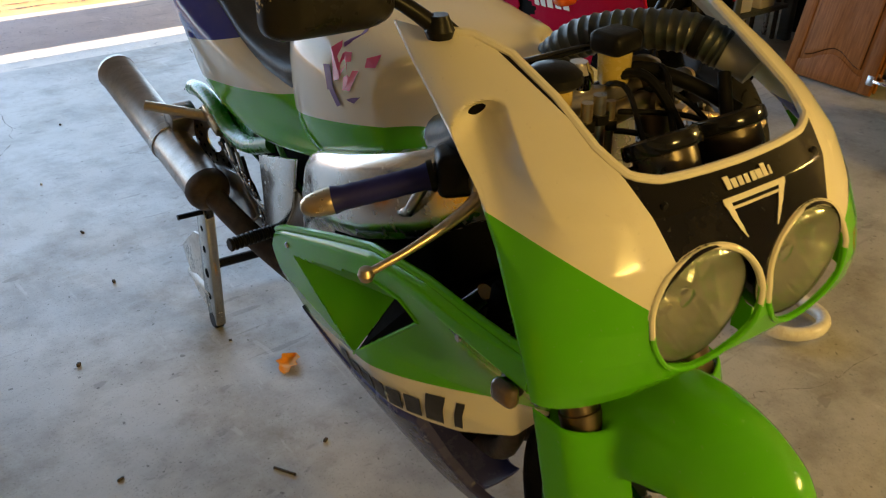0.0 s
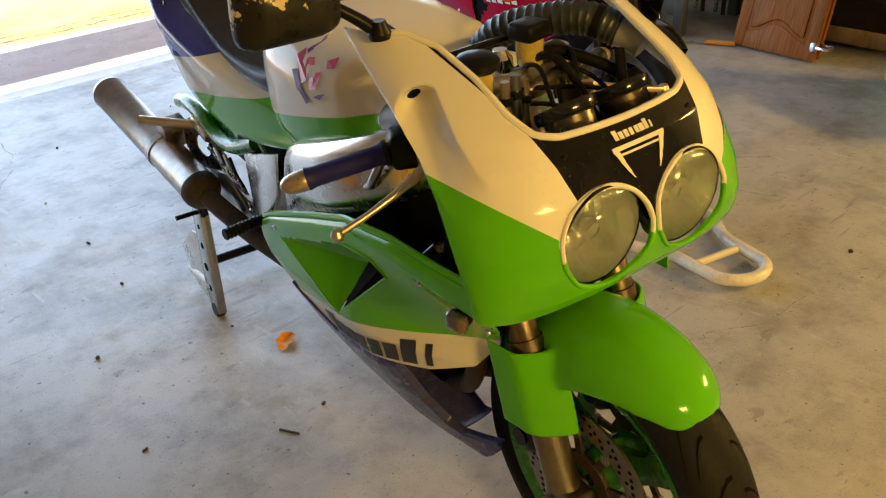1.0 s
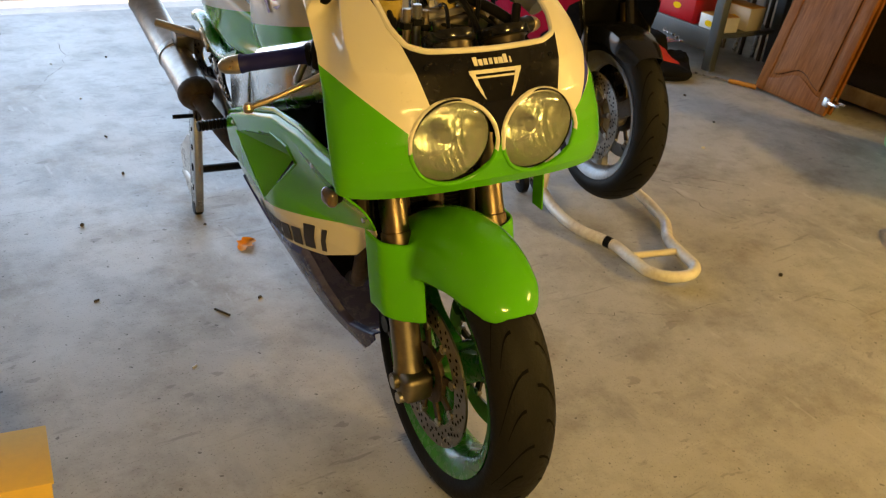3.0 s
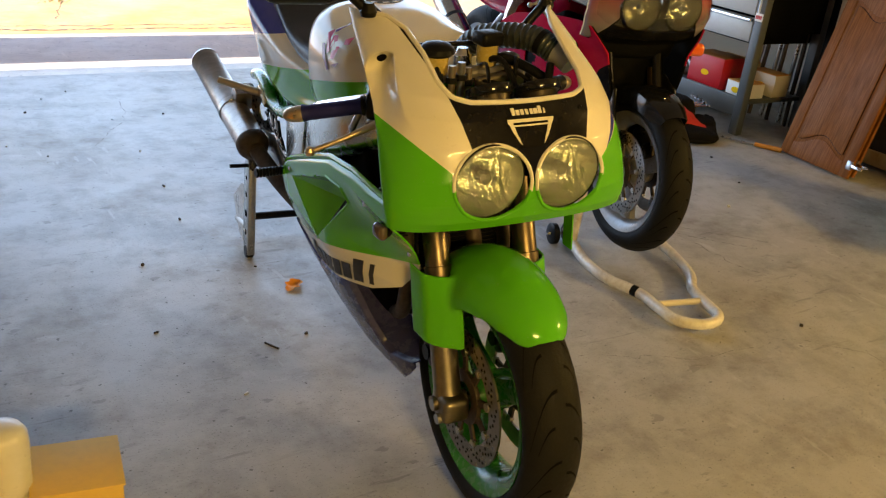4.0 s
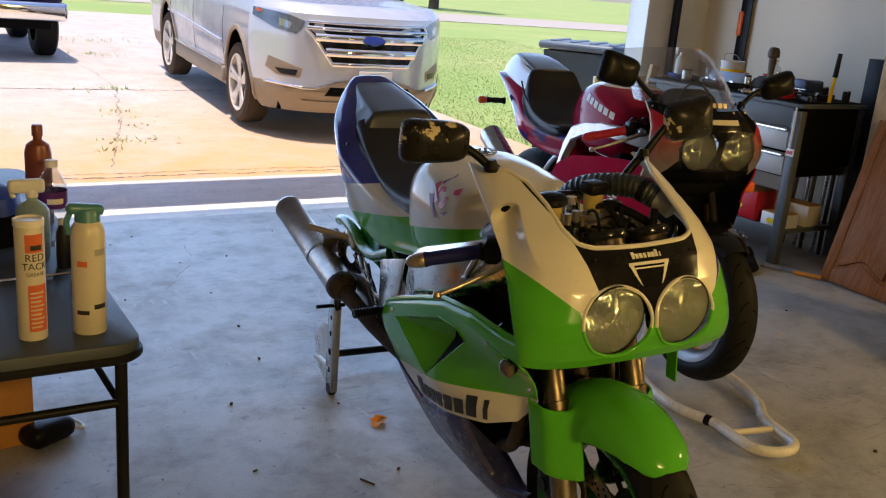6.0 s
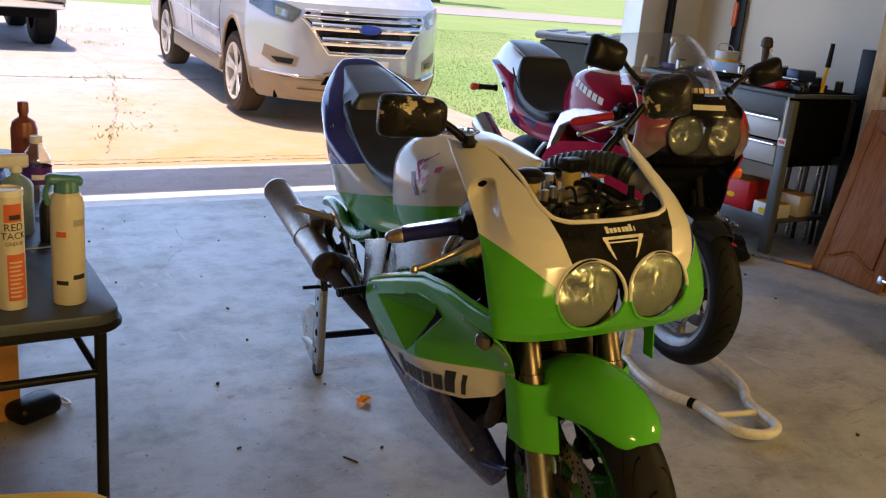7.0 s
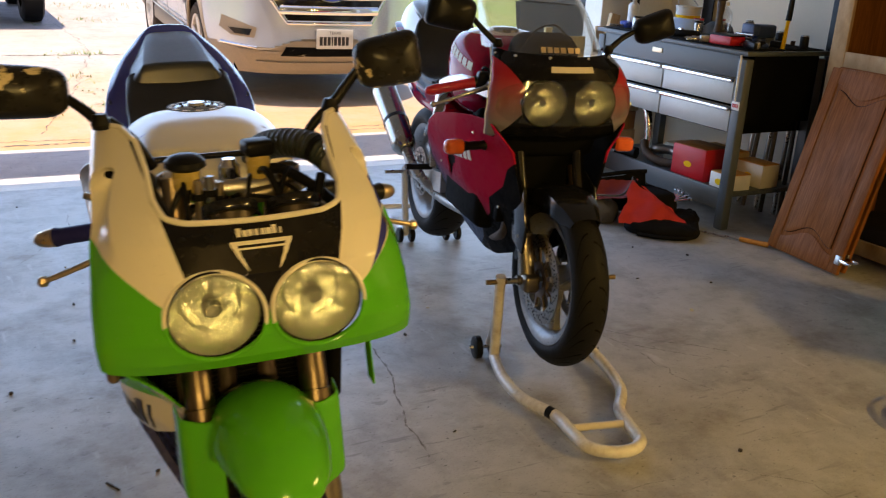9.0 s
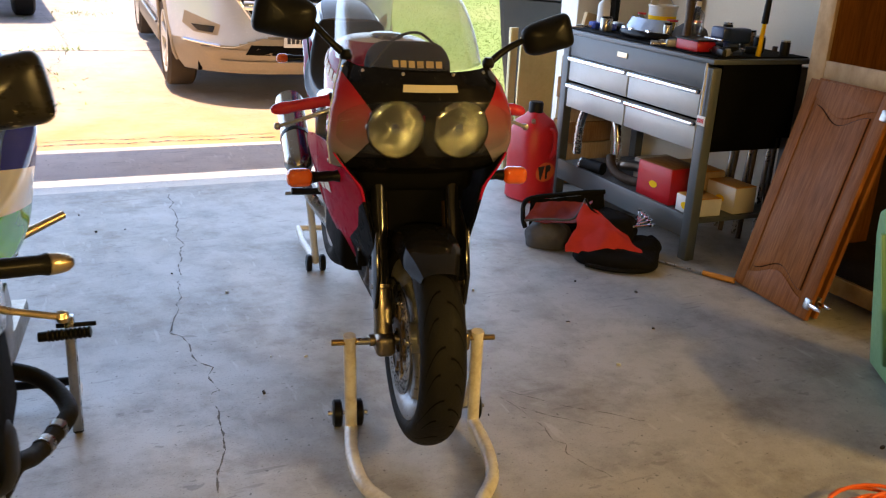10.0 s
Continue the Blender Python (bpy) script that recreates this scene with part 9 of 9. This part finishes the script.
rows = [[(a * hx, b * hy, z) for a, b in ((-1, -0.88), (-0.9, -1), (0.9, -1), (1, -0.88), (1, 0.88), (0.9, 1), (-0.9, 1), (-1, 0.88))] for z, hx, hy in ((0.0, 0.22, 0.17), (0.30, 0.25, 0.20), (0.31, 0.265, 0.215), (0.335, 0.265, 0.215))]
part("body", skin(bmesh.new(), rows, True, True), "cart", G2, sharp=30)
part("lid", box((0, 0, 0.352), (0.55, 0.45, 0.03), bev=0.01), "cart", G2)
for sx in (-1, 1):
    part("latch", box((sx * 0.268, 0.0, 0.335), (0.022, 0.12, 0.055), bev=0.008, seg=3), "yellow_plastic", G2, "yellow latch")
part("latch", box((-0.17, 0.222, 0.335), (0.11, 0.022, 0.055), bev=0.008, seg=3), "yellow_plastic", G2, "yellow latch")

# coiled orange extension cord
OC = thing("extension_cord", pose(3.20, 0.60, 0.0), "coiled orange extension cord on the floor", "extension cord")
rnd = random.Random(12)
pts = []
for k in range(9 * 26):
    t = k / 26
    r = 0.125 + 0.030 * math.sin(t * 2.7) + 0.01 * math.sin(t * 7.1)
    a = 2 * math.pi * t
    pts.append((r * math.cos(a) * 1.1 + 0.03 * math.sin(t * 1.3), r * math.sin(a) + 0.025 * math.cos(t * 1.9), 0.006 + 0.052 * (0.5 + 0.5 * math.sin(t * 1.1)) * (0.35 + 0.65 * (0.5 + 0.5 * math.sin(a + t)))))
part("cord", sweep(bmesh.new(), pts, 0.0055, 8), "cord", OC)
part("plug", box((0.15, -0.05, 0.016), (0.05, 0.026, 0.03), (0, 0, 30), bev=0.007), "cord", OC)

# folding table with cans and bottles
TX, TY0, TZ = -0.040, 0.935, 0.705
TW, TL = 0.62, 1.75
FT = thing("folding_table", pose(TX - TW / 2, TY0 + TL / 2, 0.0), "grey plastic folding table with black steel legs", "table")
poly = []
for cx, cy, a0 in ((1, 1, 0), (-1, 1, 90), (-1, -1, 180), (1, -1, 270)):
    for k in range(7):
        a = radians(a0 + 15 * k)
        poly.append((cx * (TW / 2 - 0.06) + 0.06 * math.cos(a), cy * (TL / 2 - 0.06) + 0.06 * math.sin(a)))
part("tabletop", prism(poly, 0.042, pose(0, 0, TZ - 0.042), 0.006), "plastic_grey", FT, "textured grey plastic top")
part("edge_band", sweep(bmesh.new(), [(x * 0.997, y * 0.998, TZ - 0.034) for x, y in poly], 0.010, 8, closed=True), "leg_black", FT)
for ey in (-1, 1):
    for sx in (-1, 1):
        part("leg", rod((sx * (TW / 2 - 0.035), ey * (TL / 2 - 0.065), TZ - 0.04), (sx * (TW / 2 - 0.035), ey * (TL / 2 - 0.065), 0.012), 0.013, seg=12), "leg_black", FT, "black tubular leg")
        part("foot", lathe([(0.0, 0.0), (0.017, 0.0), (0.017, 0.03), (0.013, 0.032)], "z", (sx * (TW / 2 - 0.035), ey * (TL / 2 - 0.065), 0), 14), "black", FT)
    part("leg_brace", rod((-(TW / 2 - 0.035), ey * (TL / 2 - 0.065), TZ - 0.16), (TW / 2 - 0.035, ey * (TL / 2 - 0.065), TZ - 0.16), 0.010, seg=10), "leg_black", FT)
    part("folding_stay", rod((0.0, ey * (TL / 2 - 0.065), TZ - 0.16), (0.0, ey * (TL / 2 - 0.45), TZ - 0.05), 0.009, seg=10), "leg_black", FT)
    part("side_stay", rod((TW / 2 - 0.035, ey * (TL / 2 - 0.065), TZ - 0.17), (TW / 2 - 0.10, ey * (TL / 2 - 0.34), TZ - 0.05), 0.008, seg=10), "leg_black", FT)


def can(name, x, y, r, h, body_mat, top, label, cat="spray can"):
    c = thing(name, pose(x, y, TZ + 0.001), label, cat)
    part("body", lathe([(0.0, 0.0), (r * 0.96, 0.0), (r, 0.004), (r, h * 0.80), (r * 0.93, h * 0.86), (r * 0.72, h * 0.915), (r * 0.5, h * 0.93), (0.0, h * 0.93)], "z", (0, 0, 0), 36), body_mat, c)
    return c


def band(c, r, z0, z1, a0, a1, material, name, label=""):
    """A printed patch wrapped on a can; angles in degrees, 0 facing the near side."""
    n = max(3, int((a1 - a0) / 6))
    rows = []
    for k in range(n + 1):
        a = radians(-90 + a0 + (a1 - a0) * k / n)
        rows.append([(r * math.cos(a), r * math.sin(a), z) for z in (z0, z1)])
    return part(name, thicken(skin(bmesh.new(), rows), 0.0006), material, c, label)


c1 = can("cleaner_can", -0.128, 1.035, 0.0335, 0.262, "cream_can", "teal", "cream cleaner can with a teal trigger cap on the table")
part("trigger_cap", lathe([(0.031, 0.205), (0.032, 0.215), (0.026, 0.222), (0.024, 0.258), (0.020, 0.264), (0.0, 0.264)], "z", (0, 0, 0), 28), "teal", c1, "teal trigger cap")
part("trigger_head", box((-0.004, 0, 0.262), (0.072, 0.030, 0.022), (0, 6, 0), bev=0.009, seg=3), "teal", c1)
part("trigger", tube([(-0.032, 0, 0.258), (-0.040, 0, 0.235), (-0.036, 0, 0.212)], 0.006, 5, 8), "teal", c1)
band(c1, 0.0341, 0.170, 0.184, 10, 55, "drawer", "label_oval")
for z0, z1, a0, a1 in ((0.148, 0.160, -50, -15), (0.056, 0.066, 5, 50), (0.045, 0.054, -55, -12)):
    band(c1, 0.0341, z0, z1, a0, a1, "ink" if z0 < 0.1 else "orange_print", "label_bar")
c2 = thing("grease_cartridge", pose(-0.238, 1.035, TZ + 0.001), "cream and orange grease cartridge on the table", "grease tube")
part("body", lathe([(0.0, 0.0), (0.027, 0.0), (0.0275, 0.004), (0.0275, 0.242), (0.026, 0.246)], "z", (0, 0, 0), 36), "cream_can", c2)
part("cap", lathe([(0.029, 0.236), (0.029, 0.248), (0.026, 0.250), (0.022, 0.244), (0.0, 0.244)], "z", (0, 0, 0), 32), "white_print", c2, "white plastic cap")
band(c2, 0.0280, 0.185, 0.222, -25, 50, "orange_print", "label_block")
band(c2, 0.0280, 0.020, 0.118, -20, 60, "orange_print", "label_block", "orange label block")
band(c2, 0.0286, 0.190, 0.200, -5, 40, "ink", "label_bar")
for text, size, z in (("RED", 0.021, 0.174), ("TACK", 0.0195, 0.156), ("GREASE", 0.0105, 0.140)):
    ob = writing("label_text", text, size, pose(0, 0, 0), "ink", c2, 0.0003)
    for v in ob.data.vertices:                   # wrapped round the tube
        a = v.co.x / 0.0280 + 0.22
        v.co = Vector(((0.0280 + v.co.z) * math.sin(a), -(0.0280 + v.co.z) * math.cos(a), z + v.co.y))
for k in range(9):
    band(c2, 0.0285, 0.028 + 0.009 * k, 0.031 + 0.009 * k, -12, 30 + 7 * (k % 3), "cream_can", "label_bar")
bottle("spray_bottle", pose(-0.158, 1.58, TZ), 0.040, 0.165, 0.012, "pale_teal", "white_print", "teal spray bottle with a white trigger", trigger=True)
wb = thing("water_bottle", pose(-0.093, 1.69, TZ), "clear ribbed plastic water bottle with a violet label", "bottle")
prof = [(0.0, 0.002), (0.030, 0.0)] + [(0.035 + 0.0016 * math.sin(k * 1.25), 0.008 + 0.0075 * k) for k in range(22)] + [(0.030, 0.182), (0.016, 0.205), (0.0135, 0.222)]
part("body", lathe(prof, "z", (0, 0, 0), 32), "bottle_clear", wb)
part("cap", lathe([(0.0160, 0.212), (0.0160, 0.230), (0.0, 0.232)], "z", (0, 0, 0), 20), "white_print", wb)
part("label_band", lathe([(0.0372, 0.105), (0.0374, 0.150)], "z", (0, 0, 0), 32), "violet_print", wb)
band(wb, 0.0378, 0.118, 0.132, -30, 35, "white_print", "label_bar")
bottle("rust_spray_can", pose(-0.095, 1.90, TZ), 0.036, 0.265, 0.012, "rust_can", "rust_can", "brown spray paint can", "spray can", 0.8)
bottle("small_jar", pose(-0.103, 1.48, TZ), 0.018, 0.115, 0.010, "ink", "white_print", "small dark bottle with a pale label")
bottle("small_jar", pose(-0.082, 1.40, TZ), 0.017, 0.05, 0.014, "ink", "matt_black", "small dark bottle with black cap")
t = thing("cloth_heap", pose(-0.255, 1.76, TZ), "blue and black bundle on the table", "cloth")
part("bundle", lathe([(0.0, 0.0), (0.09, 0.0), (0.10, 0.05), (0.08, 0.11), (0.03, 0.135), (0.0, 0.135)], "z", (0, 0, 0), 24), "black_cloth", t)
part("wrap", lathe([(0.095, 0.085), (0.088, 0.13), (0.04, 0.165), (0.0, 0.168)], "z", (0, 0, 0), 24), "blue_plastic", t)
t = thing("wrench", pose(-0.185, 1.40, TZ + 0.006, 0, 0, 6), "thin chrome rod lying on the table", "rod")
part("rod", rod((-0.12, 0, 0), (0.12, 0, 0), 0.004), "chrome", t)

# under the table
t = thing("carton", pose(-0.33, 2.05, 0.0, 0, 0, 6), "orange cardboard carton under the table", "box")
part("box", box((0, 0, 0.20), (0.36, 0.30, 0.40), bev=0.006), "cardboard", t)
part("flap", box((0, 0, 0.402), (0.35, 0.29, 0.004)), "card", t)
t = thing("cable_box", pose(-0.10, 1.92, 0.0, 0, 0, 30), "dark tangled cable box on the floor", "clutter")
part("body", box((0, 0, 0.035), (0.16, 0.10, 0.07), bev=0.03, seg=3), "black", t)
part("lead", tube([(0.05, 0, 0.03), (0.11, -0.03, 0.012), (0.12, 0.04, 0.010), (0.05, 0.09, 0.008)], 0.006, 6, 8), "frost", t)

# yellow crate, frosted tub and card at the near left
Y = thing("plastic_crate", pose(-0.350, 0.630, 0.0, 0, 0, -16), "yellow plastic crate with rounded rim and handle holes", "crate")
rows = []
for z, h, k in ((0.0, 0.0, 0.13), (0.0, 0.0, 0.135), (0.36, 0.0, 0.155), (0.365, 0.0, 0.185), (0.378, 0.0, 0.190), (0.382, 0.0, 0.182), (0.378, 0.0, 0.150), (0.02, 0.0, 0.125)):
    row = []
    for j in range(40):
        a = 2 * math.pi * j / 40
        c, s = math.cos(a), math.sin(a)
        row.append((k * 1.15 * math.copysign(abs(c) ** 0.45, c), k * math.copysign(abs(s) ** 0.45, s) * 1.25, z))
    rows.append(row)
part("body", skin(bmesh.new(), rows, True, True), "yellow_plastic", Y)
part("handle_hole", box((0.198, 0.10, 0.375), (0.014, 0.05, 0.022), bev=0.006), "frost", Y, "pale handle hole")
part("inner_step", box((0, 0, 0.16), (0.24, 0.26, 0.012), bev=0.004), "yellow_plastic", Y)
t = thing("frosted_tub", pose(-0.082, 0.690, 0.0, 0, 0, -14), "closed frosted plastic tub beside the crate", "tub")
part("tub", lathe([(0.0, 0.0), (0.038, 0.0), (0.041, 0.004), (0.047, 0.300), (0.045, 0.322), (0.036, 0.336), (0.020, 0.342), (0.0, 0.343)], "z", (0, 0, 0), 36), "frost", t)
t = thing("card_box", pose(0.045, 0.700, 0.0, 0, 0, -8), "yellowed open carton on the floor", "carton")
part("box", box((0, 0, 0.10), (0.165, 0.16, 0.20), bev=0.003), "card", t)
part("flap", box((0.0, 0, 0.203), (0.172, 0.165, 0.004), (0, 1, 0), bev=0.001), "card", t)

# boards leaning in the corner by the doorway
for x, y, ry, w, h, d, material, lab in ((4.30, 4.20, 12, 0.075, 1.04, 0.035, "pine", "sawn pale board leaning in the corner"), (4.20, 4.27, 0, 0.26, 0.86, 0.02, "yellow_board", "pale yellow painted board against the post"), (4.02, 4.25, -1, 0.05, 0.92, 0.03, "yellow_board", "narrow pale yellow board by the post"), (4.40, 4.27, 4, 0.10, 0.93, 0.02, "pine", "sawn pale board leaning in the corner")):
    t = thing("board", pose(x, y, 0.002, 0, ry, 0), lab, "board", group="boards in the corner")
    part("plank", box((0, 0, h / 2), (w, d, h), bev=0.003), material, t)
for i in range(6):
    t = thing("timber", pose(4.42 + 0.012 * (i % 2), 4.03 - 0.004 * i, 0.130 * i + 0.004, 0, 0, 2 * (i % 3)), "stacked rough timber by the wall", "timber", group="stacked timber")
    part("balk", box((0, 0, 0.063), (0.34, 0.16, 0.126), bev=0.005), "pine" if i % 2 else "rough_timber", t)

# on the wall: hanging tools and a green hose
t = thing("wall_hose", pose(RIGHT - 0.015, 3.05, 1.78), "thin green hose hanging on the wall", "hose")
part("hose", tube([(0, -0.10, 0.05), (-0.005, -0.02, -0.02), (-0.005, 0.07, 0.02), (-0.005, 0.06, 0.12), (-0.005, -0.03, 0.13), (-0.005, -0.07, 0.03), (-0.005, 0.04, -0.03)], 0.006, 8, 8), "mint", t)
part("hook", rod((0.012, 0, 0.14), (-0.03, 0, 0.14), 0.006), "steel", t)
t = thing("hand_saw", pose(RIGHT - 0.03, 3.95, 1.35), "dark upright tool with an orange handle on the wall", "tool")
part("blade", box((0, 0, 0.0), (0.012, 0.10, 0.9), bev=0.003), "black", t)
part("handle", box((-0.012, 0.03, 0.02), (0.03, 0.04, 0.18), bev=0.012), "cord", t)
part("hook", rod((0.028, 0, 0.40), (-0.02, 0, 0.40), 0.006), "steel", t)
t = thing("locker", pose(4.95, 2.62, 0.0), "tall black steel locker beside the cabinet", "locker")
part("body", box((0, 0, 0.62), (0.22, 0.14, 1.24), bev=0.006), "black", t)

# leaf and litter on the floor
lf = bmesh.new()
rows = []
for i in range(17):
    s = i / 16
    wv = (0.024 * math.sin(math.pi * s) ** 0.7 + 0.001) * (1 + 0.22 * math.sin(19 * s))
    rows.append([(-0.040 + 0.080 * s, wv * k + 0.006 * math.sin(3 * s), 0.003 + 0.011 * k * k * math.sin(2.2 * s) + 0.004 * math.sin(6 * s) ** 2) for k in (-1, -0.6, -0.2, 0.2, 0.6, 1)])
leaf = part("dry_leaf", thicken(skin(lf, rows), 0.0006), "leaf", None, "curled orange dry leaf on the concrete", category="leaf")
leaf.matrix_world = pose(0.912, 1.623, 0.0, 0, 0, 35)
rnd = random.Random(77)
for i in range(46):
    x, y = rnd.uniform(0.1, 3.6), rnd.uniform(0.5, 4.2)
    if i == 0:
        x, y = 0.702, 1.299
    elif i == 1:
        x, y = 0.825, 1.328
    elif i == 2:
        x, y = 0.548, 1.094
    elif i == 3:
        x, y = 0.418, 1.492
    ln, th = (0.055, 0.005) if i == 0 else (rnd.uniform(0.006, 0.018), rnd.uniform(0.004, 0.010))
    ob = part("twig" if i == 0 else "litter", box((0, 0, th / 2), (ln, th, th), bev=th * 0.25), "litter" if rnd.random() < 0.8 else "frost", None, "small dark twig on the concrete" if i == 0 else "crumb of dirt on the concrete", category="litter", group="crumbs on the floor")
    ob.matrix_world = pose(x, y, 0.0, 0, 0, rnd.uniform(0, 180) if i else -62)
